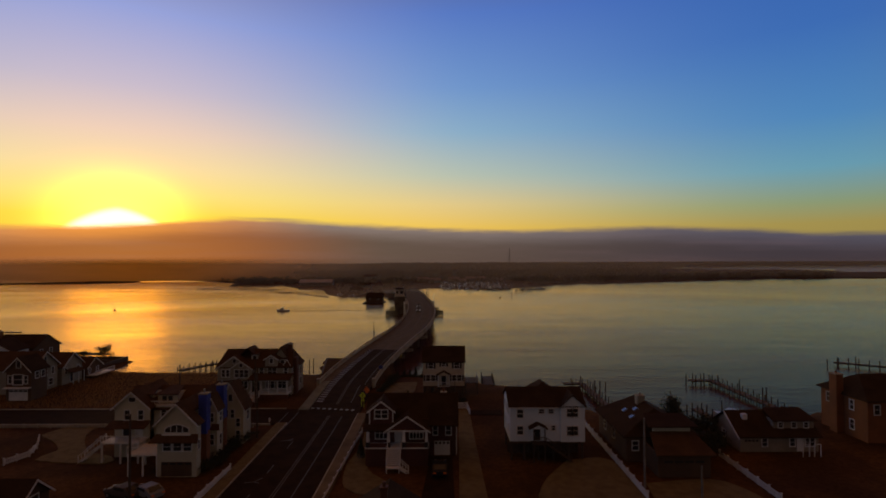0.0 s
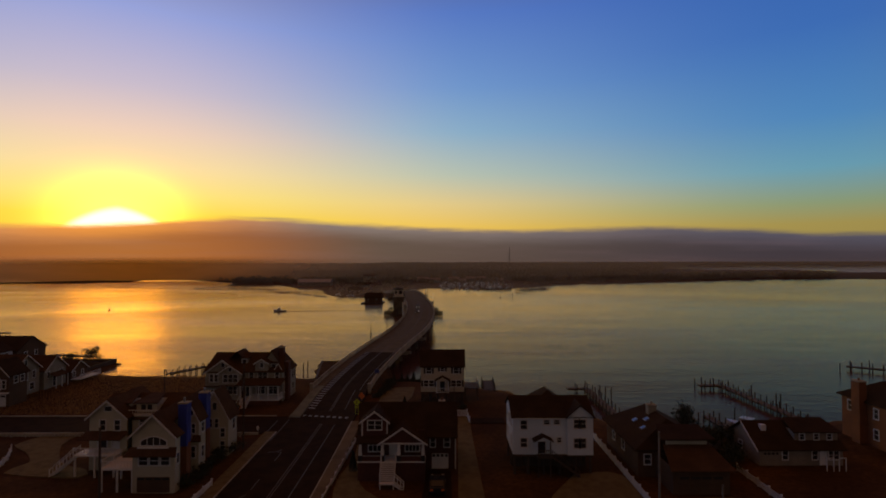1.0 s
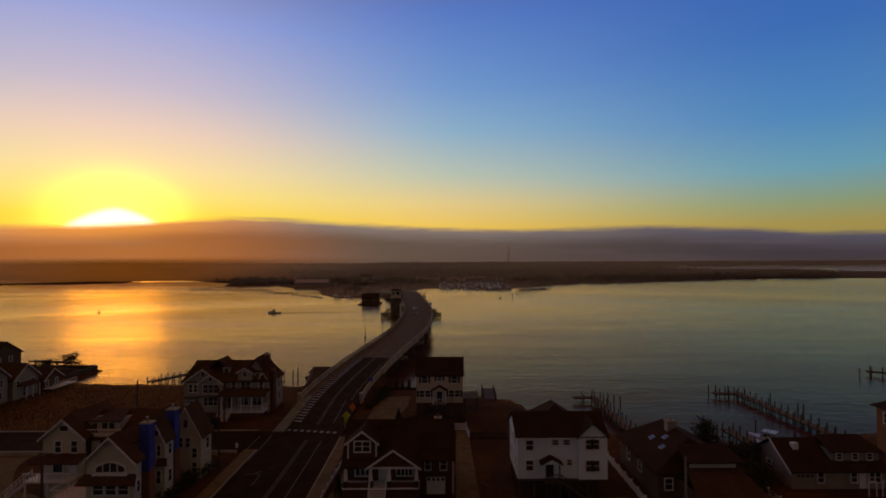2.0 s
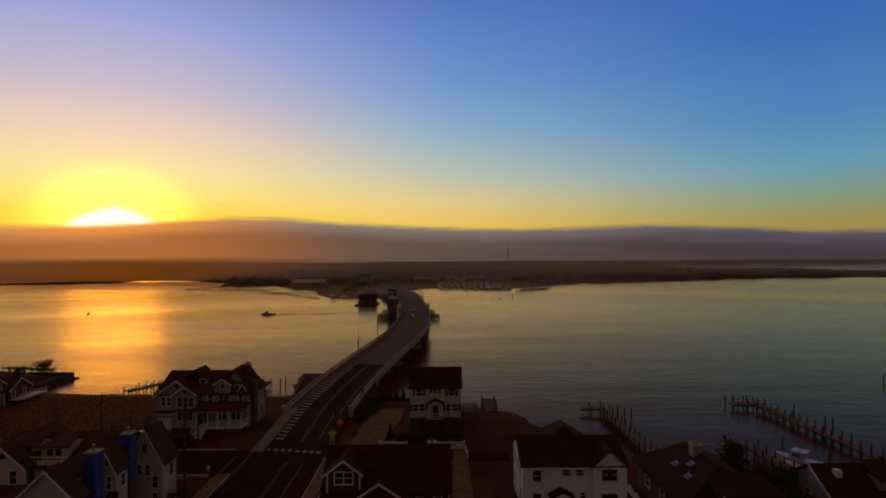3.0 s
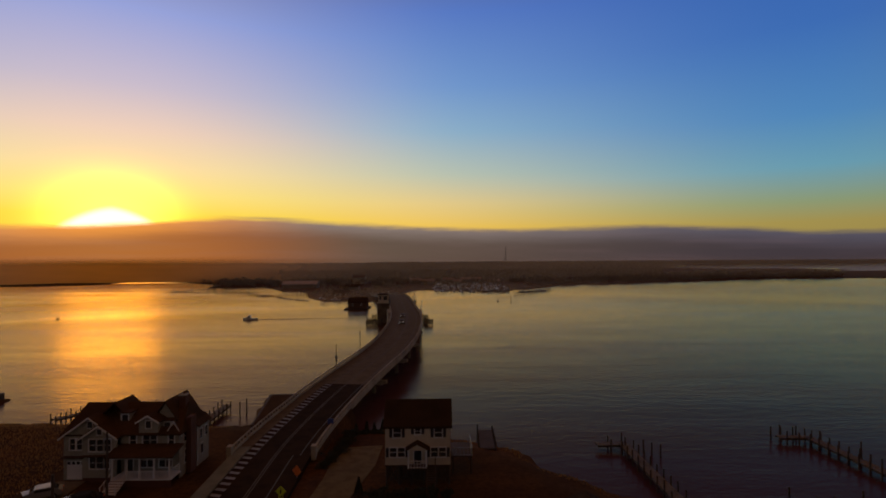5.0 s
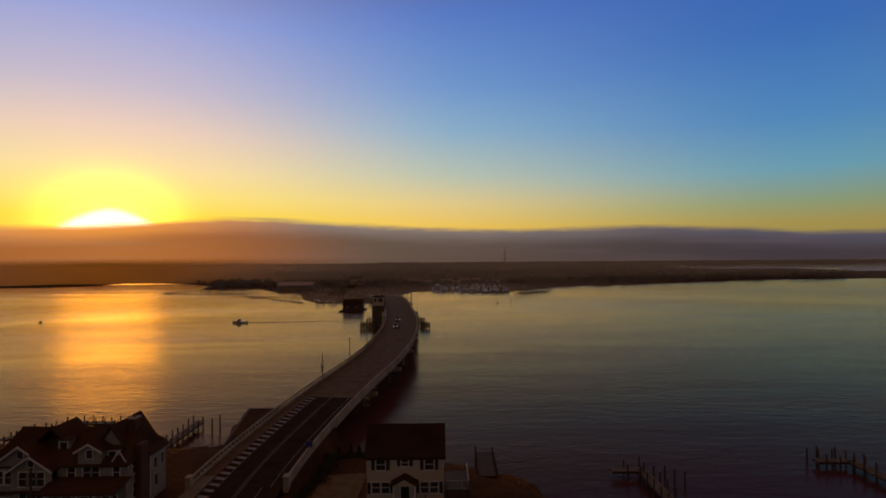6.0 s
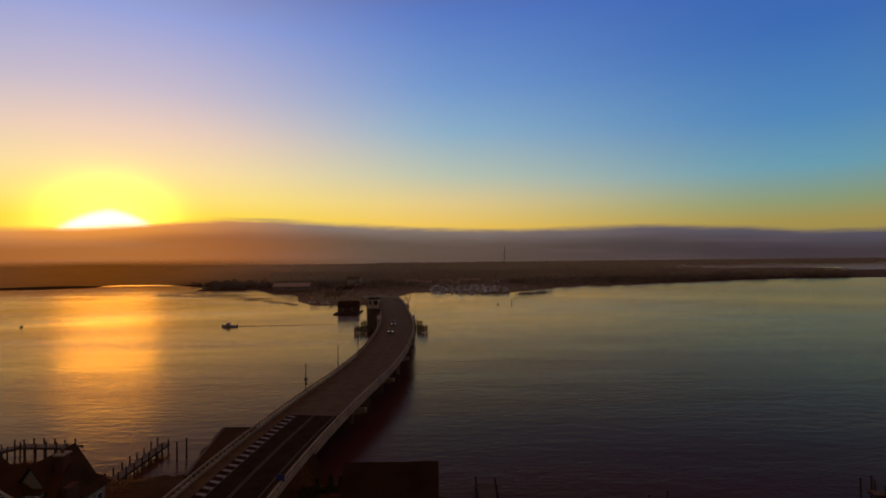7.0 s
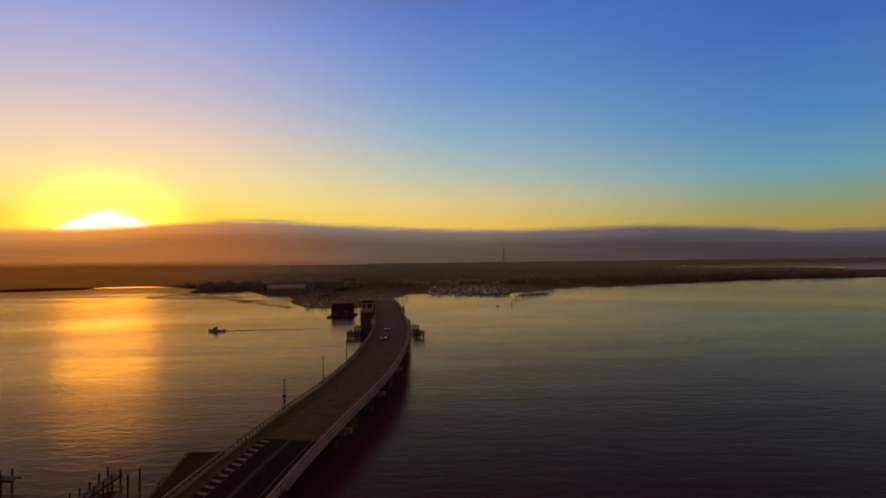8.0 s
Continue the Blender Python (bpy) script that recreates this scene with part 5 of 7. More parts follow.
def low_house():
    h = thing("house", 31.0, 79.0, GROUND_Z, 0, "low brown shingled house with skylights and stone chimney", "house")
    facade(h, -4.8, 0, 0, 9.6, 0, 3.6, SIDING_DARK, [(0.8, 1.6, 1.6, 2.8), (7.6, 8.6, 1.6, 2.8)])
    facade(h, 4.8, 0, 90, 13, 0, 3.6, SIDING_DARK, [(4, 5, 1.6, 2.8)])
    facade(h, -4.8, 13, -90, 13, 0, 3.6, SIDING_DARK, [(3, 4, 1.6, 2.8), (7, 8, 1.6, 2.8)])
    part("wall", boxes((-4.6, 4.6, 12.8, 13, 0, 3.6)), SIDING_DARK, h)
    roof_y(h, -4.8, 4.8, -0.4, 13.4, 3.6, 2.7, ROOF, 0.5, 0.18, 3.2)
    for x, y in ((-2.6, 7.2), (-1.6, 5.6), (-2.7, 3.9)):
        z = 3.6 + 2.7 * (4.8 + x) / 4.8 + 0.16
        s = part("skylight", boxes((-0.34, 0.34, -0.45, 0.45, 0, 0.1)), STEEL, h)
        s.location, s.rotation_euler = (x, y, z), (0, -math.atan2(2.7, 4.8), 0)
        part("pane", boxes((-0.27, 0.27, -0.38, 0.38, 0.104, 0.115)), SKYLIGHT, s)
    chimney(h, -0.4, 7.0, 1.1, 1.0, 4, 7.1, CONCRETE)
    # garage wing
    m = facade(h, -2.6, -5.2, 0, 6.6, 0, 2.9, SIDING_DARK, (), [(0.7, 5.9, 0.05, 2.2)])
    garage_door(h, m, 0.7, 5.9, 0.05, 2.2, SIDING_DARK)
    part("wall", boxes((-2.6, -2.4, -5.0, 0, 0, 2.9)), SIDING_DARK, h)
    part("wall", boxes((3.8, 4.0, -5.0, 0, 0, 2.9)), SIDING_DARK, h)
    bm = B()
    prism(bm, [(-3.1, -5.9, 2.85), (4.5, -5.9, 2.85), (3.6, -1.4, 4.4), (-2.2, -1.4, 4.4)], (0, 0, 0.15))
    part("roof", bm, ROOF_BROWN, h)
    part("gable_band", boxes((-1.8, 3.2, -1.4, -1.2, 3.6, 5.3)), SIDING_BEIGE, h)
    bm = B()
    prism(bm, [(-2.6, -2.0, 5.2), (4.0, -2.0, 5.2), (3.4, 1.6, 6.0), (-2.0, 1.6, 6.0)], (0, 0, 0.15))
    part("roof", bm, ROOF, h)


def dormer_house():
    h = thing("house", 49.8, 82.6, GROUND_Z, 0, "grey cottage with dark roof and long shed dormer", "house")
    facade(h, -7, 0, 0, 12.6, 0, 2.6, SIDING_WEATHERED, [(3.5, 4.3, 0.9, 2.1), (8.0, 8.8, 0.9, 2.1), (10.5, 12, 0.9, 2.1, 2)], [(9.2, 10.1, 0.05, 2.1), (0.6, 3.0, 0.05, 2.0)])
    garage_door(h, pose(-7, 0, 0), 0.6, 3.0, 0.05, 2.0, SIDING_WEATHERED)
    door(h, pose(-7, 0, 0), 9.2, 10.1, 0.05, 2.1, WHITE)
    facade(h, -7, 8.5, -90, 8.5, 0, 2.6, SIDING_WEATHERED, [(3, 4, 1, 2.1)])
    facade(h, 5.6, 0, 90, 8.5, 0, 2.6, SIDING_WEATHERED, [(3, 4, 1, 2.1)])
    part("wall", boxes((-6.8, 5.4, 8.3, 8.5, 0, 2.6)), SIDING_WEATHERED, h)
    roof_x(h, -7.4, 6.0, 0, 8.5, 2.6, 2.7, ROOF, 0.5)
    gable_end(h, -7, 0, 8.5, 2.6, 2.6, SIDING_WEATHERED)
    gable_end(h, 5.4, 0, 8.5, 2.6, 2.6, SIDING_WEATHERED)
    rake_y = B()
    prism(rake_y, [(-7.45, -0.5, 2.1), (-7.45, -0.5, 2.35), (-7.45, 4.25, 5.5), (-7.45, 4.25, 5.25)], (-0.06, 0, 0))
    part("barge_board", rake_y, WHITE, h)
    d = facade(h, -1.0, 1.0, 0, 6.6, 2.9, 4.6, SIDING_WEATHERED, [(0.8, 1.5, 3.5, 4.3), (3.0, 3.7, 3.5, 4.3), (5.0, 5.7, 3.5, 4.3)])
    part("dormer_side", boxes((-1.0, -0.85, 1.2, 4.0, 3.0, 4.7)), SIDING_WEATHERED, h)
    part("dormer_side", boxes((5.45, 5.6, 1.2, 4.0, 3.0, 4.7)), SIDING_WEATHERED, h)
    bm = B()
    prism(bm, [(-1.4, 0.6, 4.55), (6.0, 0.6, 4.55), (5.4, 4.4, 5.7), (-0.8, 4.4, 5.7)], (0, 0, 0.15))
    part("dormer_roof", bm, ROOF, h)
    part("roof_vent", boxes((-5.2, -4.4, 2.5, 3.2, 4.2, 5.2)), WHITE, h)
    # low arbour of white posts by the door
    bm = B()
    for x in (1.6, 2.6, 3.4, 4.4):
        tube(bm, (x, -2.2, 0), (x, -2.2, 1.9), 0.07)
    for x in (1.6, 3.4):
        tube(bm, (x, -2.2, 1.9), (x + 1.0, -2.2, 1.9), 0.06)
    part("arbour", bm, WHITE, h, "white garden arbour")
    h.scale = (0.88, 0.9, 0.9)


def brick_house():
    h = thing("house", 71.0, 86.0, GROUND_Z, 0, "orange brick house with tall chimney and shingle roof", "house")
    facade(h, -6.5, 0, 0, 13, 0, 6.4, BRICK, [(1.0, 1.8, 4.2, 5.6), (5.2, 6.0, 3.9, 5.4), (9, 10, 3.9, 5.4), (5, 6, 1.0, 2.4)])
    facade(h, -6.5, 10, -90, 10, 0, 6.4, BRICK, [(1.5, 2.3, 4.2, 5.6), (6.5, 7.3, 4.2, 5.6), (6.5, 7.3, 1.2, 2.6)])
    facade(h, 6.5, 0, 90, 10, 0, 6.4, BRICK, [])
    part("wall", boxes((-6.3, 6.3, 9.8, 10, 0, 6.4)), BRICK, h)
    roof_x(h, -6.9, 6.9, 0, 10, 6.4, 2.7, ROOF, 0.5, 0.16, 3.0)
    gable(h, 0.8, 5.4, -1.2, 4.6, 1.8, SIDING_GREY)
    m = facade(h, 0.8, -1.2, 0, 4.6, 0, 4.6, SIDING_GREY, [(1.6, 2.4, 3.0, 4.3), (0.6, 1.6, 0.6, 2.0), (2.6, 3.6, 0.6, 2.0)])
    roof_y(h, 0.8, 5.4, -1.6, 4, 4.6, 1.8, ROOF, 0.35)
    rake(h, 0.8, 5.4, -1.62, 4.68, 1.8, 0.35)
    chimney(h, -7.05, 5.6, 1.1, 1.6, 0, 9.1)


def gable_house(x, y, w, d, wall, rise, mat, label, wins=(), front=True, turn=0, roof=ROOF, trim=True):
    h = thing("house", x, y, GROUND_Z, turn, label, "house")
    facade(h, -w / 2, 0, 0, w, 0, wall, mat, wins)
    facade(h, w / 2, 0, 90, d, 0, wall, mat, [(d * 0.25, d * 0.25 + 0.9, wall - 1.8, wall - 0.6), (d * 0.6, d * 0.6 + 0.9, wall - 1.8, wall - 0.6)])
    facade(h, -w / 2, d, -90, d, 0, wall, mat)
    part("wall", boxes((-w / 2 + 0.2, w / 2 - 0.2, d - 0.2, d, 0, wall)), mat, h)
    if front:
        gable(h, -w / 2, w / 2, 0, wall, rise, mat)
        roof_y(h, -w / 2, w / 2, -0.4, d + 0.3, wall, rise, roof)
        if trim:
            rake(h, -w / 2, w / 2, -0.42, wall + 0.08, rise)
    else:
        roof_x(h, -w / 2 - 0.3, w / 2 + 0.3, 0, d, wall, rise, roof, hip=0)
        gable_end(h, -w / 2, 0, d, wall, rise, mat)
        gable_end(h, w / 2 - 0.2, 0, d, wall, rise, mat)
    return h


low_house()
dormer_house()
brick_house()
h = gable_house(-82.3, 112.0, 4.9, 4.5, 6.0, 2.5, SIDING_DARK, "dark shingled house with white window trim",
                [(1.9, 2.7, 6.9, 7.9), (0.4, 1.1, 3.4, 4.9), (1.4, 3.2, 3.2, 5.1), (3.5, 4.2, 3.4, 4.9)][1:])
part("balcony", boxes((-2.45, 2.45, -0.9, 0, 2.5, 2.68)), WHITE, h)
garage_door(h, pose(-2.45, -0.08, 0), 0.6, 4.3, 0.05, 2.2)
w = part("window", boxes((-0.5, 0.5, -0.06, -0.005, 6.4, 7.9)), WHITE, h)
part("pane", boxes((-0.38, 0.38, -0.08, -0.065, 6.5, 7.8)), GLASS, w)
h = gable_house(-83.4, 120.5, 7.4, 15, 5.2, 3.0, SIDING_GREY, "grey shingled house with wide trimmed gable", [(1.0, 1.7, 3.2, 4.6), (3.2, 4.2, 3.0, 4.8), (5.6, 6.3, 3.2, 4.6), (1.2, 2.2, 0.9, 2.2), (4.8, 6.0, 0.9, 2.2)], True, 90, ROOF_BROWN)
w = part("window", boxes((-0.4, 0.4, -0.06, -0.005, 5.9, 7.2)), WHITE, h)
part("pane", boxes((-0.3, 0.3, -0.08, -0.065, 6.0, 7.1)), GLASS, w)
h = gable_house(-82.9, 128.2, 6.6, 14, 4.1, 2.6, SIDING_GREY, "grey shingled house with porch under its gable", [(0.9, 1.6, 2.3, 3.6), (4.9, 5.6, 2.3, 3.6), (2.6, 3.6, 0.3, 2.3)], True, 90, ROOF_BROWN)
bm = B()
prism(bm, [(-2.0, -1.6, 2.5), (2.0, -1.6, 2.5), (2.2, 0, 3.1), (-2.2, 0, 3.1)], (0, 0, 0.12))
part("porch_roof", bm, ROOF_BROWN, h)
pilings(h, (-1.8, 0.0, 1.8), (-1.5,), -0.2, 2.5, WHITE, 0.1)
h = gable_house(-82.4, 135.0, 5.4, 10, 2.5, 1.9, SIDING_DARK, "low shingled bayside annexe with deck", [(0.8, 1.5, 1.0, 2.1), (3.6, 4.3, 1.0, 2.1)], True, 90, ROOF_BROWN)
part("deck", boxes((-2.7, 4.5, -2.2, 0, 0.5, 0.65)), WHITE, h)
railing(h, (-2.7, -2.15), (4.5, -2.15), 0.65)
h = gable_house(-112, 146, 13, 10, 4.6, 3.1, SIDING_DARK, "dark hip-roofed waterside house", [(3, 4, 2, 3.4)], False, 0, ROOF)
chimney(h, -5.2, 4.0, 0.8, 0.8, 4, 8.6)
h = gable_house(-110.4, 139.4, 9, 6, 5.2, 2.5, SIDING_WHITE, "pale weathered house at the water's edge", [(2, 3, 3.6, 5), (5.5, 6.5, 3.6, 5)], True, 0, ROOF)
h = gable_house(-42.4, 63.6, 4.6, 13, 2.2, 1.9, SIDING_DARK, "small dark house with white gable trim", [(1.8, 3.0, 1.2, 2.4)], True, 90, ROOF)

h = gable_house(-3.6, 45.6, 8.4, 10.2, 4.4, 2.6, SIDING_RED, "dark red-brown house with shingle roof and chimney", [(1.5, 2.4, 1.6, 3.0), (6.0, 6.9, 1.6, 3.0)])
chimney(h, -0.1, 6.4, 0.55, 0.55, 5.4, 8.0, BRICK_DARK, BRICK_DARK)

# ---- drives, yards ----
def patch(name, outline, z, mat, label, category="driveway"):
    bm = B()
    prism(bm, [(x, y, z - 0.35) for x, y in outline], (0, 0, 0.35))
    return slab(name, bm, mat, label, category)


def rounded(points, step=1.5):
    closed = [(x, y, 0) for x, y in points]
    p = spline([*closed, closed[0]], step)
    return [(v.x, v.y) for v in p[:-1]]


patch("driveway", rounded([(-7.6, 69), (-10.6, 71), (-11.6, 78), (-10.8, 86), (-11.6, 96), (-12.0, 99), (-9.6, 97), (-9.2, 86), (-8.6, 77), (-5.5, 72.5), (-4.6, 69)]), 2.06, GRAVEL, "pale gravel yard path beside the cottage")
patch("driveway", [(-1.7, 60), (2.7, 60), (2.6, 81), (-0.4, 81)], 2.06, ASPHALT, "dark asphalt garage drive")
patch("driveway", [(3.0, 60), (6.6, 60), (6.2, 87), (6.1, 105), (4.2, 105), (3.7, 87)], 2.07, GRAVEL, "narrow sandy path between the lots")
patch("driveway", rounded([(18.2, 79.6), (24.2, 79.6), (24.2, 66), (13.0, 66), (13.6, 72), (16.5, 77)]), 2.07, GRAVEL, "pale gravel yard in front of the white house")
patch("driveway", rounded([(26.2, 72), (36, 72.5), (37.5, 62), (26, 62)]), 2.07, GRAVEL, "sandy forecourt of the low house")
patch("driveway", [(-11.6, 104.2), (-6.8, 104.2), (-6.3, 110), (-4.6, 119), (-4.4, 127), (-11.0, 126), (-10.8, 115)], 2.06, GRAVEL, "pale gravel drive beside the raised house")
patch("driveway", rounded([(-61, 94.5), (-56, 96), (-55, 91), (-50, 84), (-45, 81.5), (-44.6, 79), (-55, 80.4), (-54.5, 84), (-58, 88), (-62, 91)]), 2.07, GRAVEL, "curving pale gravel drive")
patch("driveway", [(-45.5, 105.6), (-40.5, 105.6), (-41.2, 114.6), (-44.6, 114.6)], 2.07, PAVING, "concrete garage drive")
patch("back_lane", [(-12.2, 101.2), (12, 101.2), (12, 104.2), (-12.2, 104.2)], 2.05, ASPHALT, "dark asphalt lane behind the cottage", "road")


def fence(p, q, height, label, gap=0.16, mat=WHITE, z=GROUND_Z, post_gap=2.2):
    p, q = Vector((*p, 0)), Vector((*q, 0))
    f = thing("fence", p.x, p.y, z, math.degrees(math.atan2(q.y - p.y, q.x - p.x)), label, "fence")
    n = (q - p).length
    k = max(1, round(n / post_gap))
    bm = B()
    block(bm, -0.07, 0.07, -0.07, 0.07, -0.3, height + 0.1)
    block(bm, -0.1, 0.1, -0.1, 0.1, height + 0.1, height + 0.16)
    post = finish(bm, "post", mat)
    for j in range(k + 1):
        shared("post", post, f, (n * j / k, 0, 0))
    for zr in (0.15, height - 0.15):
        part("rail", boxes((0.07, n - 0.07, -0.035, 0.035, zr, zr + 0.09)), mat, f)
    slats = int(n / gap)
    bm = B()
    block(bm, -gap * 0.36, gap * 0.36, -0.06, -0.037, 0.05, height)
    slat = finish(bm, "slat", mat)
    for j in range(slats):
        shared("slat", slat, f, (gap * (j + 0.5), 0, 0))


fence((24.7, 94.5), (24.7, 67.5), 0.9, "white painted picket fence beside the drive", 0.2)
fence((-26.3, 76), (-26.6, 63), 0.95, "white painted fence beside the road", 0.2)
fence((39.8, 81), (39.6, 67), 0.8, "white painted fence along the lot", 0.22)
fence((-6.6, 105.6), (-2.6, 105.5), 1.15, "white boarded fence panel", 0.2)
fence((1.7, 105.4), (5.8, 105.3), 1.15, "white boarded fence panel", 0.2)
fence((5.8, 105.3), (6.1, 101.5), 1.0, "white boarded fence panel", 0.2)
fence((-60.4, 88.4), (-58.3, 85.2), 0.8, "white curved garden fence", 0.25)
fence((-58.3, 85.2), (-56.8, 81.8), 0.8, "white curved garden fence", 0.25)
fence((-56.8, 81.8), (-57.8, 78.6), 0.8, "white curved garden fence", 0.25)
fence((-90, 94.8), (-30, 94.8), 0.5, "low pale kerb fence beside the street", 0.6, CONCRETE)
fence((-12.35, 66), (-11.6, 92), 0.55, "low white fence beside the pavement", 0.25)


# ---- docks ----
def dock(points, label, width=1.5, top=1.5, gap=2.6, above=0.55, singles=(), z_bed=-2.4, boards=DECK_WOOD):
    d = thing("dock", *points[0], 0, 0, label, "dock")
    o = Vector((*points[0], 0))
    bm = B()
    tube(bm, (0, 0, z_bed), (0, 0, top + above), 0.14, 0.11)
    pile = finish(bm, "post", WOOD)
    rng = random.Random(int(points[0][0] * 10))
    for a, b in zip(points, points[1:]):
        a, b = Vector((*a, 0)) - o, Vector((*b, 0)) - o
        u = (b - a).normalized()
        s = Vector((-u.y, u.x, 0))
        n = (b - a).length
        bm = B()
        k = int(n / 0.3)
        for j in range(k):
            p = a + u * (n * (j + 0.06) / k)
            q = a + u * (n * (j + 0.94) / k)
            w = s * (width / 2 + rng.uniform(-0.03, 0.03))
            prism(bm, [p - w + Vector((0, 0, top)), q - w + Vector((0, 0, top)), q + w + Vector((0, 0, top)), p + w + Vector((0, 0, top))], (0, 0, 0.06))
        tagged(part("decking", bm, boards, d), kind="stuff")
        for side in (-1, 1):
            w = s * side * (width / 2 - 0.12)
            bm = B()
            prism(bm, [a + w - s * 0.06 + Vector((0, 0, top - 0.3)), a + w + s * 0.06 + Vector((0, 0, top - 0.3)), a + w + s * 0.06 + Vector((0, 0, top)), a + w - s * 0.06 + Vector((0, 0, top))], b - a)
            part("stringer", bm, WOOD, d)
        for j in range(int(n / gap) + 1):
            for side in (-1, 1):
                p = a + u * min(n, gap * j) + s * side * (width / 2 + 0.12)
                ob = shared("post", pile, d, p)
                ob.scale = (1, 1, rng.uniform(0.86, 1.08))
                ob.rotation_euler = (rng.uniform(-0.02, 0.02), rng.uniform(-0.02, 0.02), 0)
    for x, y, h in singles:
        bm = B()
        tube(bm, (0, 0, z_bed), (0, 0, h - 0.35), 0.15, 0.12)
        part("mooring_post", bm, WOOD, d).location = Vector((x, y, 0)) - o
    return d


dock([(33.2, 103.5), (33.2, 129.8), (29.0, 129.8)], "weathered timber dock with T-shaped end", top=1.0, gap=2.2, above=1.3, singles=[(35.9, 128.5, 2.4), (36.8, 127.5, 2.3), (37.7, 126.4, 2.4)])
dock([(65.2, 104), (64.2, 132.2), (59.4, 132.5)], "long weathered timber dock with mooring piles", top=1.0, gap=1.9, above=1.3,
     singles=[(59.2, 134.0, 2.6), (61.0, 134.5, 2.7), (63.6, 134.3, 2.6), (65.2, 130.9, 2.8), (66.4, 124.0, 3.4), (67.2, 115.5, 3.6), (68.5, 119, 2.8)])
dock([(49.4, 97.5), (49.2, 108.4)], "short weathered timber dock", top=1.1, gap=2.0, above=1.2, singles=[(46.3, 105.2, 3.0), (46.2, 109.5, 3.0), (54.6, 108.8, 2.8), (56.4, 101.4, 3.0)])
dock([(135, 126), (118.5, 146.6), (109, 154)], "weathered timber dock off the brick house", top=1.0, gap=2.2, above=1.3, singles=[(105.2, 151.2, 2.6), (110, 154, 2.8), (113.5, 152, 3.2)])
dock([(-38.2, 131.5), (-38.6, 154.4)], "timber dock behind the grey house", top=1.0, gap=2.0, above=1.2, singles=[(-34.3, 149.3, 3.3), (-33.5, 150.7, 3.5)])
dock([(-66, 143.5), (-60.8, 152.6), (-50.8, 152.0)], "L-shaped timber dock with many piles", gap=1.7, above=1.0)
dock([(-176, 203), (-174, 219), (-166, 219)], "far timber dock beyond the houses", gap=3.5)
dock([(-112, 168), (-98, 165)], "timber bulkhead walk on the point", gap=2.4, top=2.0)
dock([(11.6, 127.5), (11.9, 136.6)], "short dark timber dock beside the raised house", width=2.3, top=1.2, gap=2.2, above=1.1, boards=WOOD)

# bulkhead of the boat ramp beside the bridge
bm = boxes((-32.6, -24.0, 162.2, 162.6, -2.4, 1.05))
prism(bm, [(-29.3, 141, -2.4), (-28.9, 141, -2.4), (-32.1, 162.2, -2.4), (-32.6, 162.2, -2.4)], (0, 0, 3.45))
slab("bulkhead", bm, WOOD, "dark timber bulkhead beside the bridge", "retaining wall")
bm = boxes((-91.2, -90.8, 150.5, 163.4, -2.4, 1.6), (-106, -91.2, 163.0, 163.4, -2.4, 1.6))
slab("bulkhead", bm, WOOD, "dark timber bulkhead round the point", "retaining wall")
patch("boat_ramp", [(-29.0, 142.0), (-25.2, 142.0), (-24.4, 162.2), (-32.1, 162.2)], 0.98, EARTH, "dark earth boat ramp beside the bridge", "ramp")


# ---- bridge fenders and lamps ----
def fender(x, y, w, d, top, label):
    f = thing("bridge_fender", x, y, 0, 0, label, "fender")
    bm = B()
    tube(bm, (0, 0, -2.4), (0, 0, top + 0.7), 0.24, 0.2)
    pile = finish(bm, "post", WOOD)
    n = max(4, round(w / 1.05))
    for i in range(n):
        for j in range(2):
            shared("post", pile, f, (w * (i / (n - 1) - 0.5), d * (j - 0.5), 0)).scale = (1, 1, 1 + 0.07 * ((i * 7 + j * 3) % 4 - 1))
    for zr in (0.75, 1.55, top):
        for yr in (-d / 2 - 0.42, d / 2 + 0.26):
            part("waler", boxes((-w / 2 - 0.35, w / 2 + 0.35, yr, yr + 0.16, zr - 0.16, zr + 0.14)), DECK_WOOD, f)
    for i in (0, n - 1):
        xa = w * (i / (n - 1) - 0.5)
        part("cross_beam", boxes((xa - 0.12, xa + 0.12, -d / 2, d / 2, top + 0.16, top + 0.4)), WOOD, f)


fender(-25.6, 291.8, 6.4, 3.0, 2.3, "timber pile fender beside the lifting span")
fender(-25.0, 303.5, 5.4, 3.0, 2.9, "timber pile fender beside the lifting span")
fender(-0.6, 291.8, 3.6, 3.0, 2.3, "timber pile fender beside the lifting span")
fender(-2.6, 303.5, 2.8, 3.0, 2.9, "timber pile fender beside the lifting span")


def lamp_post(x, y, z, height, head=True):
    p = thing("street_lamp", x, y, z, 0, "slender dark lamp post on the bridge parapet", "street lamp", "lamps along the bridge")
    bm = B()
    tube(bm, (0, 0, 0), (0, 0, height), 0.11, 0.07)
    part("pole", bm, IRON, p)
    part("base", boxes((-0.2, 0.2, -0.2, 0.2, 0, 0.25)), IRON, p)
    bm = B()
    tube(bm, (0, 0, height), (0, 0, height + 0.12), 0.07, 0.2)
    tube(bm, (0, 0, height + 0.12), (0, 0, height + 0.4), 0.2, 0.05)
    part("lantern", bm, IRON, p)
    if head:
        part("signal_box", boxes((-0.28, 0.28, -0.2, 0.2, height * 0.42, height * 0.42 + 0.45)), IRON, p)
        part("signal_box", boxes((-0.22, 0.22, -0.18, 0.18, height * 0.27, height * 0.27 + 0.3)), IRON, p)


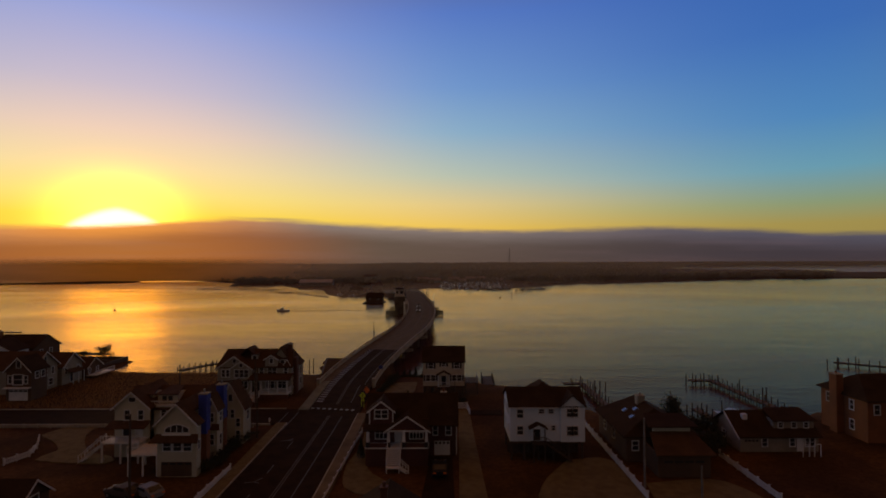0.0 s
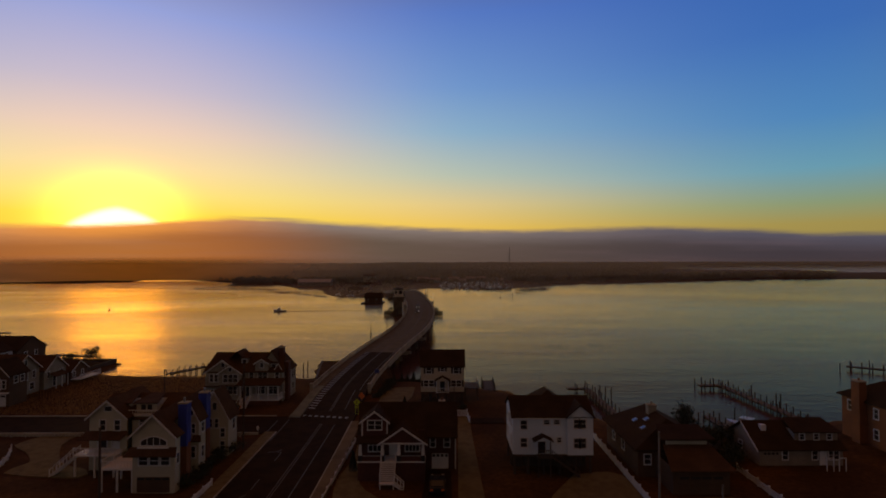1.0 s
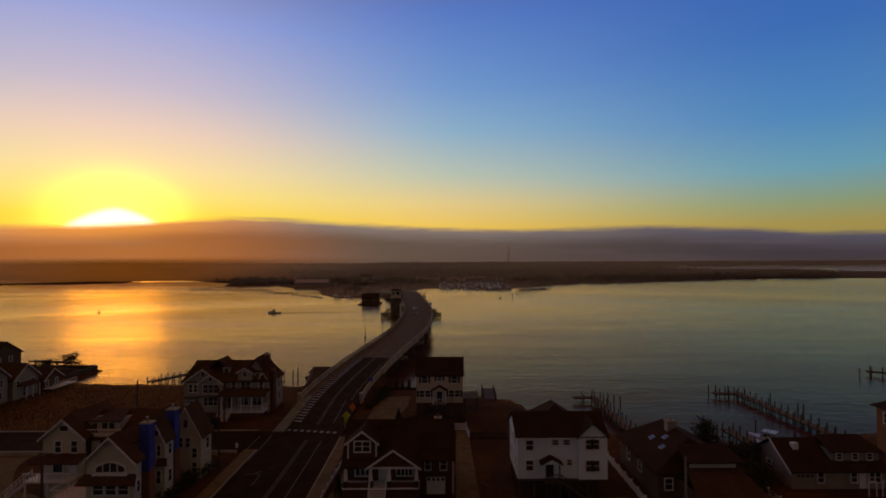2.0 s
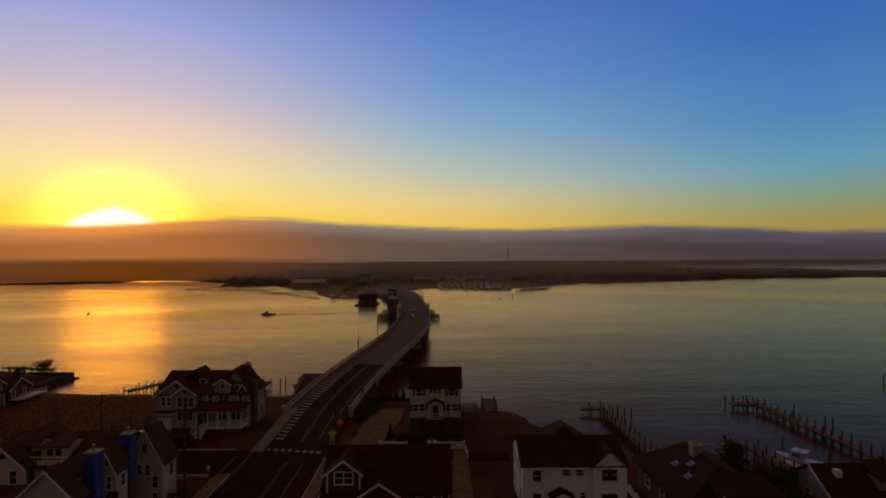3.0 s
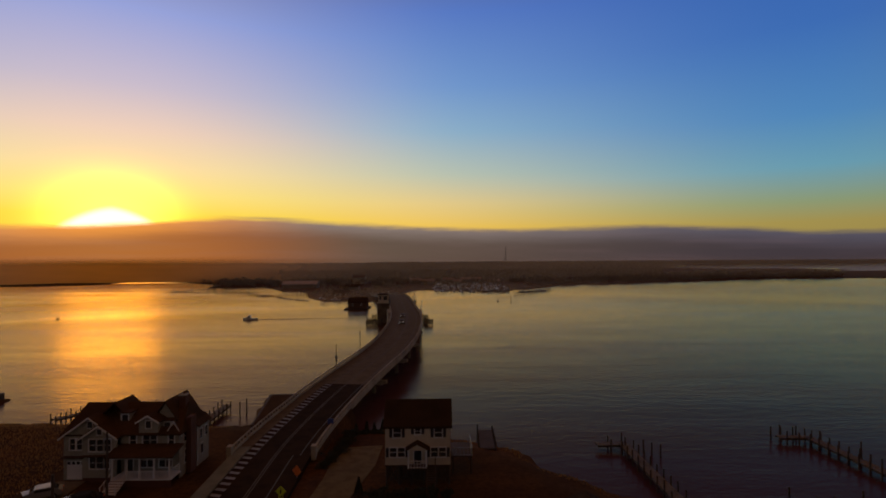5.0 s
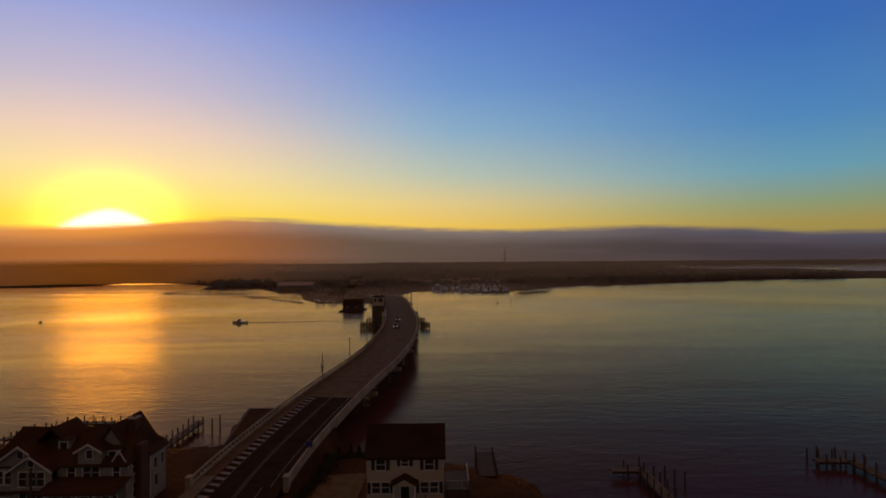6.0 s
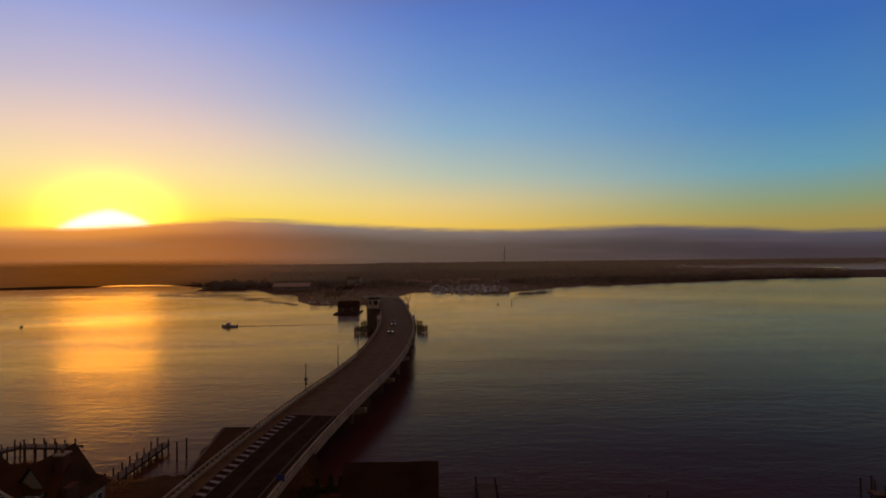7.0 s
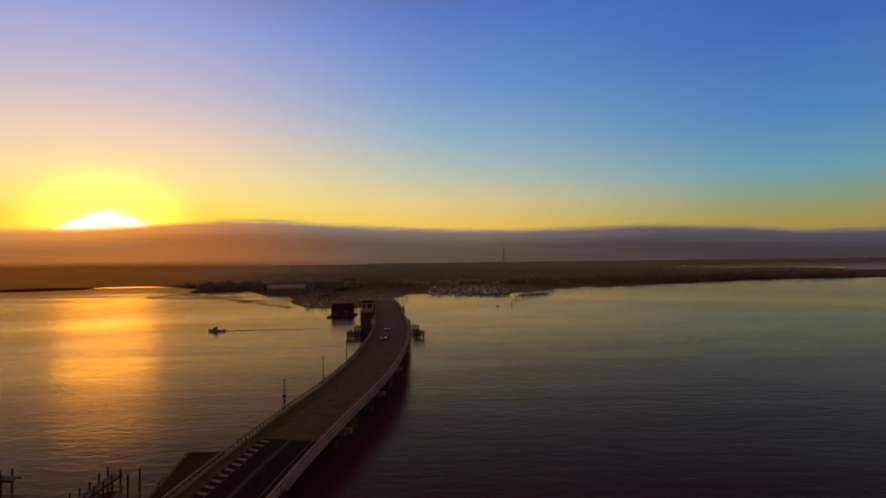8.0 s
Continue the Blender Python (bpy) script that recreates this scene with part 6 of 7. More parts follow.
for y, hgt, head in ((169.8, 4.9, True), (187.5, 4.9, False), (205, 4.9, False)):
    p, s, _ = along(y)
    lamp_post(p.x - 6.05 * s.x, p.y - 6.05 * s.y, p.z + 0.5, hgt, head)
for y in (292, 306):
    p, s, _ = along(y)
    for o in (6.0, -6.0):
        lamp_post(p.x + o * s.x, p.y + o * s.y, p.z + 0.5, 4.2, True)


def gate_post(y, o):
    p, s, turn = along(y)
    g = thing("barrier_gate", p.x + s.x * o, p.y + s.y * o, p.z, math.degrees(turn), "raised bridge barrier gate beside the lanes", "gate")
    part("housing", boxes((-0.4, 0.4, -0.4, 0.4, 0, 1.5)), STEEL, g)
    bm = B()
    tube(bm, (0, 0, 1.2), (0.4, 0, 5.2), 0.09, 0.05)
    part("arm", bm, WHITE, g)


gate_post(270, 6.5)
gate_post(312, 6.5)
gate_post(326, -6.5)


# ---- poles, signs ----
def utility_pole(x, y, height, arms, label="dark timber utility pole", mat=WOOD):
    u = thing("utility_pole", x, y, GROUND_Z - 0.3, 0, label, "utility pole")
    bm = B()
    tube(bm, (0, 0, 0), (0, 0, height + 0.3), 0.16, 0.11)
    part("pole", bm, mat, u)
    for k in range(arms):
        a = part("cross_arm", boxes((-1.1, 1.1, -0.17, -0.06, height - 0.5 - k * 0.7, height - 0.38 - k * 0.7)), WOOD, u)
        for x0 in (-1.0, -0.5, 0.5, 1.0):
            bm = B()
            tube(bm, (x0, -0.11, height - 0.38 - k * 0.7), (x0, -0.11, height - 0.2 - k * 0.7), 0.05)
            part("insulator", bm, SHUTTER, a)


utility_pole(-34.4, 67.5, 9.9, 0)
utility_pole(-27.5, 89.5, 10.8, 0)
utility_pole(25.2, 69.8, 8.6, 0, "pale slender flag pole in the yard", FLAG_POLE)
utility_pole(30.4, 66.5, 4.2, 0, "short pale pole in the forecourt", FLAG_POLE)
utility_pole(-34.0, 107.3, 8.6, 0)
utility_pole(-47.5, 105.8, 8.2, 0)


def diamond_sign(x, y, z, face, label, turn=0, plate=False, size=0.55, height=2.2):
    s = thing("road_sign", x, y, z, turn, label, "road sign")
    for px in ((-0.22, 0.22) if plate else (0.0,)):
        bm = B()
        tube(bm, (px, 0, -0.2), (px, 0, height), 0.045, sides=6)
        part("post", bm, face if plate else STEEL, s)
    bm = B()
    k = size
    prism(bm, [(0, -0.06, height + 0.3 - k), (k, -0.06, height + 0.3), (0, -0.06, height + 0.3 + k), (-k, -0.06, height + 0.3)], (0, 0.03, 0))
    d = part("diamond", bm, face, s)
    if plate:
        bm = B()
        tube(bm, (0.0, -0.085, height + 0.55), (0.0, -0.065, height + 0.55), 0.07)
        prism(bm, [(-0.1, -0.08, height + 0.02), (0.02, -0.08, height + 0.02), (0.1, -0.08, height + 0.44), (-0.08, -0.08, height + 0.44)], (0, 0.015, 0))
        part("symbol", bm, SHUTTER, d)
        part("arrow_plate", boxes((-0.3, 0.3, -0.06, -0.03, height - 0.75, height - 0.4)), face, s)
        a = part("symbol", boxes((-0.2, 0.2, -0.075, -0.062, height - 0.6, height - 0.54)), SHUTTER, s)


diamond_sign(-13.5, 105.4, 2.45, SIGN_YELLOW, "fluorescent yellow pedestrian crossing sign on two posts", 0, True, 0.6, 1.75)
diamond_sign(-13.9, 113.7, 2.3, SIGN_ORANGE, "orange diamond roadwork sign by the verge", -25, False, 0.72, 0.9)
p, s, turn = along(131.0)
sb = thing("road_sign", p.x + 5.9, p.y, p.z + 0.9, 0, "small blue sign on the bridge parapet", "road sign")
part("panel", boxes((-0.45, 0.45, -0.05, 0.0, 0.1, 0.95)), SIGN_BLUE, sb)
part("bracket", boxes((-0.05, 0.05, 0.0, 0.06, 0.0, 0.8)), STEEL, sb)
bm = B()
ph = thing("hydrant", -28.2, 97.6, 2.1, 0, "small pale hydrant at the street corner", "hydrant")
tube(bm, (0, 0, 0), (0, 0, 0.6), 0.14)
tube(bm, (-0.2, 0, 0.4), (0.2, 0, 0.4), 0.08)
part("body", bm, WHITE, ph)


# ---- vehicles ----
def car(x, y, z, turn, paint, label, lamp=WHITE):
    c = thing("car", x, y, z, turn, label, "car")
    bm = B()
    outline = [(-2.2, 0.35), (2.2, 0.35), (2.25, 0.75), (1.9, 0.92), (1.0, 1.0), (0.45, 1.42), (-1.1, 1.45), (-1.75, 1.02), (-2.2, 0.95)]
    prism(bm, [(-0.88, u, v) for u, v in outline], (1.76, 0, 0))
    bmesh.ops.bevel(bm, geom=bm.edges[:], offset=0.07, segments=2, affect="EDGES")
    part("body", bm, paint, c)
    bm = B()
    prism(bm, [(-0.72, 0.95, 1.06), (0.72, 0.95, 1.06), (0.64, 0.5, 1.40), (-0.64, 0.5, 1.40)], (0, 0.05, 0.03))
    part("windscreen", bm, GLASS, c)
    bm = B()
    prism(bm, [(-0.72, -1.78, 1.06), (0.72, -1.78, 1.06), (0.64, -1.2, 1.44), (-0.64, -1.2, 1.44)], (0, -0.05, 0.03))
    part("rear_window", bm, GLASS, c)
    for sx in (-0.9, 0.88):
        part("side_window", boxes((sx, sx + 0.02, -1.1, 0.45, 1.04, 1.36)), GLASS, c)
        for u in (-1.4, 1.4):
            bm = B()
            tube(bm, (sx - 0.08, u, 0.33), (sx + 0.1, u, 0.33), 0.33, sides=14)
            w = part("wheel", bm, TYRE, c)
            bm = B()
            tube(bm, (sx - 0.095, u, 0.33), (sx + 0.115, u, 0.33), 0.19, sides=10)
            part("rim", bm, STEEL, w)
    for sx in (-0.65, 0.65):
        part("headlight", boxes((sx - 0.14, sx + 0.14, 2.2, 2.28, 0.66, 0.8)), lamp, c)
        part("tail_light", boxes((sx - 0.17, sx + 0.17, -2.26, -2.2, 0.7, 0.86)), SIGN_ORANGE, c)


car(-43.3, 109.6, 2.07, 120, PAINT_SILVER, "silver saloon car parked before the grey house")
car(-37.2, 107.6, 2.07, 100, PAINT_DARK, "dark saloon car parked before the grey house")
car(0.9, 75.5, 2.06, 0, PAINT_DARK, "dark car parked on the cottage drive")
car(-35.9, 68.9, 2.0, 70, PAINT_DUSTY, "dusty saloon car parked before the beige house")
car(-33.2, 68.9, 2.0, 60, PAINT_SILVER, "silver saloon car parked before the beige house")
for y, o in ((239, -1.2), (256, -1.2)):
    p, s, turn = along(y)
    car(p.x + s.x * o, p.y + s.y * o, p.z, math.degrees(turn) + (0 if o > 0 else 180), PAINT_DUSTY, "dark saloon car with lit headlights driving over the bridge", HEADLIGHT)


def boat(x, y, turn, length, label, cabin=True, z=0.0, tower=False):
    b = thing("boat", x, y, z, turn, label, "boat")
    bm = B()
    n = 9
    rings = []
    for k in range(n):
        u = k / (n - 1)
        half = length * 0.16 * (1 - max(0, (u - 0.55) / 0.45) ** 2 * 0.97)
        top = 0.75 + 0.45 * u * u
        rings.append([bm.verts.new(q) for q in ((-half, length * (u - 0.5), top), (-half * 0.8, length * (u - 0.5), -0.15), (0, length * (u - 0.5), -0.35), (half * 0.8, length * (u - 0.5), -0.15), (half, length * (u - 0.5), top))])
    for a, c in zip(rings, rings[1:]):
        for k in range(5):
            bm.faces.new((a[k], a[(k + 1) % 5], c[(k + 1) % 5], c[k]))
    bm.faces.new(rings[0])
    bm.faces.new(rings[-1][::-1])
    part("hull", bm, HULL, b)
    if cabin:
        w = length * 0.11
        bm = B()
        prism(bm, [(-w, length * -0.05, 0.85), (-w, length * 0.2, 0.95), (-w, length * 0.12, 1.9), (-w, length * -0.05, 1.9)], (2 * w, 0, 0))
        c = part("cabin", bm, HULL, b)
        part("pane", boxes((-w - 0.02, -w, length * -0.03, length * 0.11, 1.3, 1.7), (w, w + 0.02, length * -0.03, length * 0.11, 1.3, 1.7)), GLASS, c)
        part("roof", boxes((-w - 0.2, w + 0.2, length * -0.14, length * 0.15, 1.95, 2.05)), HULL, c)
    bm = B()
    tube(bm, (0, 0, 1.2), (0, 0, 3.6 if not tower else 7.5), 0.05, 0.03, 6)
    part("mast", bm, STEEL, b)
    bm = B()
    block(bm, -0.25, 0.25, -length * 0.5 - 0.35, -length * 0.5, -0.3, 1.1)
    part("outboard_motor", bm, IRON, b)


boat(-92, 319, 92, 7.0, "small white motor boat under way on the bay")
bm = B()
for k, (a, b) in enumerate((((-88, 318.8), (-38, 322.5)), ((-88, 319.8), (-42, 325.5)))):
    prism(bm, [(a[0], a[1], -0.05), (a[0], a[1] + 0.5, -0.05), (a[0], a[1] + 0.25, 0.11)], (b[0] - a[0], b[1] - a[1], -0.08))
slab("boat_wake", bm, WATER, "thin rippled wake behind the motor boat", "water")
boat(54.0, 103.8, 40, 7.0, "white motor boat moored at the short dock")
boat(51.9, 101.0, 20, 5.0, "small white boat moored at the short dock", False)
# boats and jetties of the far marina
rng = random.Random(5)
for row, (ya, count) in enumerate(((541, 9), (556, 11), (572, 12), (590, 12), (610, 12), (632, 11))):
    for k in range(count):
        x = -2 + 74 * (k + rng.uniform(0.1, 0.9)) / count
        y = ya + rng.uniform(-4, 4) + (10 if x < 20 else 0)
        land = float(ground_height(np.array([x]), np.array([y]))[0])
        boat(x, y, rng.uniform(-30, 30), rng.uniform(6, 11), "white boat moored in the far marina", rng.random() < 0.75, 0.0 if land < 0 else land + 0.4, rng.random() < 0.5)
for x, y in ((80, 530), (87, 534), (95, 541), (101, 548), (-84, 452), (-72, 441)):
    boat(x, y, rng.uniform(50, 90), 8, "white boat moored at the far pier")
dock([(68, 497), (86, 522), (108, 546)], "far timber pier of the marina", gap=5, above=3.0)
dock([(2, 566), (27, 552), (45, 531), (58, 521), (69, 543)], "low timber quay of the far marina", gap=4, above=1.9)
dock([(-251, 557), (-200, 538), (-165, 525), (-146, 502), (-129, 503)], "long low timber breakwater on the far side", gap=9, above=0.7, top=0.8)
dock([(-251, 557), (-244, 572), (-234, 620)], "low timber breakwater on the far side", gap=9, above=0.7, top=0.8)
dock([(-225, 577), (-165, 548)], "low timber breakwater on the far side", gap=9, above=0.5, top=0.7)
dock([(-127, 478), (-108, 456)], "low floating dock on the far side", gap=7, above=0.8, top=0.6)
dock([(-105, 455), (-91, 437)], "low floating dock on the far side", gap=7, above=0.8, top=0.6)
dock([(-147, 492), (-136, 494)], "moored timber raft on the far side", width=3.0, gap=5, above=0.9, top=0.8)
dock([(-17, 506), (-33, 501)], "timber landing beside the far bridge end", width=2.4, gap=4, above=1.6, top=2.2)


def mooring_pile(x, y, height):
    m = thing("mooring_pile", x, y, 0, 0, "dark lone timber pile standing in the bay", "pile", "piles off the boatyard")
    bm = B()
    tube(bm, (0, 0, -2.4), (0, 0, height), 0.28, 0.24)
    part("shaft", bm, WOOD, m)
    bm = B()
    tube(bm, (0, 0, height), (0, 0, height + 0.2), 0.27, 0.08)
    part("cap", bm, IRON, m)


for k in range(11):
    mooring_pile(-112 + k * 1.1, 487 + k * 5.5, 3.0 + 0.4 * (k % 3))
for x, y in ((-258, 577), (-246, 590), (56, 430)):
    mooring_pile(x, y, 3.6)


def buoy(x, y):
    b = thing("buoy", x, y, 0, 0, "small dark channel buoy floating on the bay", "buoy")
    bm = B()
    bmesh.ops.create_uvsphere(bm, u_segments=12, v_segments=8, radius=0.75)
    part("float", bm, IRON, b)
    bm = B()
    tube(bm, (0, 0, 0.6), (0, 0, 1.5), 0.12, 0.05)
    part("topmark", bm, IRON, b)


buoy(46.1, 425.8)
buoy(-194.7, 326.7)


# ---- far shore: buildings and woods ----
def far_building(x, y, w, d, hgt, mat, roof, label, turn=0):
    b = thing("house", x, y, 0.9, turn, label, "building")
    part("wall", boxes((-w / 2, w / 2, 0, d, -0.5, hgt)), mat, b)
    roof_x(b, -w / 2 - 0.3, w / 2 + 0.3, 0, d, hgt, min(3.2, d * 0.28), roof, 0.4)
    gable_end(b, -w / 2, 0, d, hgt, min(3.2, d * 0.28) - 0.05, mat)
    gable_end(b, w / 2 - 0.2, 0, d, hgt, min(3.2, d * 0.28) - 0.05, mat)
    for k in range(max(1, int(w / 4))):
        a = -w / 2 + (k + 0.35) * w / max(1, int(w / 4))
        f = part("window", boxes((a, a + 1.1, -0.07, -0.005, hgt - 2.0, hgt - 0.7)), WHITE, b)
        part("pane", boxes((a + 0.12, a + 0.98, -0.09, -0.075, hgt - 1.9, hgt - 0.8)), GLASS, f)


far_building(-45.4, 371, 11, 10, 3.4, SIDING_DARK, ROOF, "dark boathouse with wide eaves on the far bank")
part("platform", boxes((-53, -39, 369, 388, -2.4, 0.75)), WOOD, thing("wharf", 0, 0, 0, 0, "dark timber wharf under the boathouse", "wharf"))
far_building(-140, 600, 36, 14, 4.4, SIDING_WEATHERED, PALE_METAL, "long pale metal-roofed boat shed")
far_building(-92, 690, 15, 10, 8, SIDING_BEIGE, FAR_ROOF, "tall pale building among the trees")
far_building(-80, 560, 14, 8, 3.2, SIDING_GREY, ROOF, "grey building on the far bank")
far_building(-75, 478, 12, 8, 2.6, SIDING_DARK, ROOF, "dark shed on the far bank")
for x, y, w, hgt in ((-23, 690, 14, 4.2), (-8, 676, 14, 3.6), (16, 690, 14, 4.4), (38, 700, 13, 4.6), (52, 702, 11, 4.6), (72, 668, 7, 3.6), (26, 668, 9, 3.2), (-66, 700, 9, 4.0)):
    far_building(x, y, w, 9, hgt, rng.choice([SIDING_WEATHERED, SIDING_GREY]), FAR_PALE_ROOF, "grey house with pale roof behind the marina", rng.uniform(-14, 14))
far_building(18, 760, 5, 5, 14, SIDING_GREY, FAR_ROOF, "tall pale tower house behind the marina")
for k in range(8):
    far_building(rng.uniform(80, 200), 690 + rng.uniform(0, 120), rng.uniform(7, 11), 6, rng.uniform(3, 4.5), rng.choice([SIDING_GREY, SIDING_BEIGE]), FAR_ROOF, "small pale house on the far shore", rng.uniform(-25, 25))
for k in range(12):
    far_building(rng.uniform(-330, -60), 720 + rng.uniform(0, 220), rng.uniform(7, 11), 6, rng.uniform(3, 5.0), rng.choice([SIDING_GREY, SIDING_CREAM, SIDING_BEIGE]), FAR_ROOF, "small house among the far trees", rng.uniform(-25, 25))
m = thing("radio_mast", 374, 2995, 1.5, 0, "slender far radio mast above the woods", "mast")
bm = B()
for k in range(3):
    a = 2 * math.pi * k / 3
    tube(bm, (2.2 * math.cos(a), 2.2 * math.sin(a), 0), (0.8 * math.cos(a), 0.8 * math.sin(a), 98), 0.7, 0.5, 5)
part("tower", bm, IRON, m)
bm = B()
tube(bm, (-8, 0, 0), (-8, 0, 66), 0.8, 0.5, 5)
part("second_tower", bm, IRON, m)


def woods(name, spots, mat, label, seed, sprays=44):
    """Bare crowns: every tree a loose cloud of small upright twig sprays over a thin stem."""
    r = np.random.default_rng(seed)
    n = len(spots)
    S = np.repeat(np.array(spots), sprays, 0)
    a, b = r.uniform(0, 6.283, len(S)), r.uniform(0, 6.283, len(S))
    rad = np.sqrt(r.random(len(S)))
    lift = r.random(len(S))
    wide = np.sqrt(np.clip(1 - (lift * 2 - 0.9) ** 2 * 0.8, 0.1, 1))
    cx = S[:, 0] + np.cos(a) * rad * wide * S[:, 2]
    cy = S[:, 1] + np.sin(a) * rad * wide * S[:, 2]
    cz = S[:, 4] + S[:, 3] * (0.08 + 0.84 * lift)
    size = np.minimum(S[:, 2], 6) * r.uniform(0.10, 0.26, len(S))
    dx, dy = np.cos(b) * size, np.sin(b) * size
    tip = size * r.uniform(0.5, 1.1, len(S))
    lean = r.uniform(-0.5, 0.5, (len(S), 2)) * size[:, None]
    V = np.stack([np.stack([cx - dx, cy - dy, cz], -1), np.stack([cx + lean[:, 0] * 0.5, cy + lean[:, 1] * 0.5, cz - tip * 0.7], -1),
                  np.stack([cx + dx, cy + dy, cz + tip * 0.1], -1), np.stack([cx + lean[:, 0], cy + lean[:, 1], cz + tip], -1)], 1).reshape(-1, 3)
    F = np.arange(len(V)).reshape(-1, 4)
    me = bpy.data.meshes.new(name)
    me.from_pydata(V.tolist(), [], F.tolist())
    me.materials.append(mat)
    return tagged(new(name, me), label, "trees", "", "stuff")


g = np.random.default_rng(3)
n = 26000
Y = 440 + 3400 * g.random(n) ** 1.7
X = g.uniform(-1, 1, n) * (Y * 1.15 + 150) + 0
inland = far_land(X, Y)
keep = inland > 6
# open boatyard and marina land stays bare
keep &= ~((X > -240) & (X < -20) & (Y < 640) & (g.random(n) < 0.8))
keep &= ~((X > -34) & (X < 110) & (Y < 712) & (g.random(n) < 0.93))
keep &= ~((X > -165) & (X < -118) & (Y > 545) & (Y < 618))
keep &= ~((X < -340) & (Y < 960))
# low marsh before the sound
keep &= ~((X > 0.40 * Y) & (Y > 960) & (Y < 1520))
keep &= ~((X > 0.72 * Y) & (Y < 1520))
X, Y, inland = X[keep], Y[keep], inland[keep]
tall = g.uniform(3.5, 8.5, len(X)) + np.clip((Y - 700) / 230, 0, 9)
tall *= np.where(X < -380, 0.55, 1.0) * np.clip(0.45 + inland / 60, 0.45, 1)
woods("woodland", [(x, y, h * g.uniform(0.45, 0.8) * (1 + y / 1500), h, 1.2) for x, y, h in zip(X, Y, tall)], WOODS, "dark leafless woods along the far shore", 4)


# ---- mist sheets over the far shore, thickest and painted most orange towards the sun ----
def mist(reach, low, high, mat, label):
    """A veil whose distance follows the bearing: (degrees, metres)."""
    n = 120
    V, F = [], []
    for k in range(n + 1):
        a = radians(-62 + 124 * k / n)
        c = Vector((math.sin(a), math.cos(a), 0))
        nearby = np.linspace(-7, 7, 15) - 62 + 124 * k / n
        distance = float(np.mean(np.interp(nearby, [p[0] for p in reach], [p[1] for p in reach])))
        for r, z in ((0, low), (6, high)):
            V.append(c * (distance + r) + Vector((4, 40, z)))
    for k in range(n):
        F.append((2 * k, 2 * k + 2, 2 * k + 3, 2 * k + 1))
    me = bpy.data.meshes.new("mist")
    me.from_pydata(V, [], F)
    me.materials.append(mat)
    for p in me.polygons:
        p.use_smooth = True
    return tagged(new("mist", me), label, "mist", "", "structure")


mist([(-62, 352), (-6, 352), (2, 470), (62, 470)], 0.3, 15.5, LOW_MIST, "thin low mist sheet before the far shore, sun glow painted in orange")
mist([(-62, 880), (-32, 880), (-14, 700), (-4, 645), (8, 660), (24, 850), (62, 1300)], 0.9, 37.5, MIST, "thin evening mist sheet over the far shore, sun glow painted in orange")
mist([(-30, 1250), (0, 1100), (40, 1500)], 1.5, 37.5, MIST, "thin evening mist sheet over the far woods, sun glow painted in orange")


# ---- shrubs and trees near by ----
def leafy(name, x, y, z, height, width, label, shape="round", seed=1, mat=LEAF, count=900):
    t = thing(name, x, y, z, 0, label, "tree" if name == "tree" else "shrub")
    r = random.Random(seed)
    bm = B()
    tube(bm, (0, 0, -0.3), (0, 0, height * 0.55), max(0.05, height * 0.03), height * 0.012)
    for k in range(7):
        a = r.uniform(0, 6.28)
        z0 = height * r.uniform(0.15, 0.5)
        tube(bm, (0, 0, z0), (math.cos(a) * width * 0.32, math.sin(a) * width * 0.32, z0 + height * 0.25), height * 0.012, 0.01, 5)
    part("trunk", bm, WOOD, t)
    bm = B()
    clumps = [(r.gauss(0, 0.22) * width, r.gauss(0, 0.22) * width, height * r.uniform(0.3, 0.85)) for _ in range(14)]
    for k in range(count):
        if shape == "cone":
            u = r.random() ** 0.7
            rad = width * 0.5 * (1 - u) * (0.6 + 0.4 * r.random()) + 0.03
            a = r.uniform(0, 6.28)
            c = Vector((math.cos(a) * rad, math.sin(a) * rad, height * (0.04 + 0.96 * u)))
        else:
            q = r.choice(clumps)
            c = Vector((q[0] + r.gauss(0, 0.12) * width, q[1] + r.gauss(0, 0.12) * width, max(0.1, q[2] + r.gauss(0, 0.1) * height)))
        d = Vector((r.uniform(-1, 1), r.uniform(-1, 1), r.uniform(-0.4, 1))).normalized()
        e = d.cross(Vector((r.uniform(-1, 1), r.uniform(-1, 1), 0.3))).normalized()
        s = r.uniform(0.07, 0.15) * max(1, height / 4)
        bm.faces.new([bm.verts.new(c - d * s), bm.verts.new(c + e * s * 0.6), bm.verts.new(c + d * s * 1.2), bm.verts.new(c - e * s * 0.6)])
    part("crown", bm, mat, t)


leafy("tree", -94, 158, 1.6, 4.3, 4.6, "dark wind-bent tree on the point", "round", 3, LEAF, 2200)
leafy("tree", -99, 155, 1.6, 3.2, 4.4, "dark bushy tree on the point", "round", 4, LEAF, 1400)
leafy("tree", 38.2, 92, 2, 5.6, 3.6, "dark wispy pine tree beside the low house", "round", 5, LEAF, 1500)
leafy("tree", 42.5, 90, 2, 3.6, 4.4, "dark evergreen bush beside the low house", "round", 6, LEAF, 1500)
for k in range(12):
    leafy("shrub", 37.6 + 1.1 * (k % 5), 80.5 + 1.25 * k, 2, 2.0 + 0.5 * (k % 3), 3.0, "dark overgrown evergreen shrub between the houses", "round", 140 + k, LEAF, 800)
for k, x in enumerate((-9.6, -7.9, -6.6, -5.2, -3.4)):
    leafy("shrub", x, 134.6 + 0.3 * (k % 2), 1.5, (1.5, 1.8, 1.7, 2.1, 1.5)[k], (0.9, 1.0, 0.9, 1.1, 1.0)[k], "dark conical evergreen shrub by the shore", "cone", 20 + k, LEAF, 700)
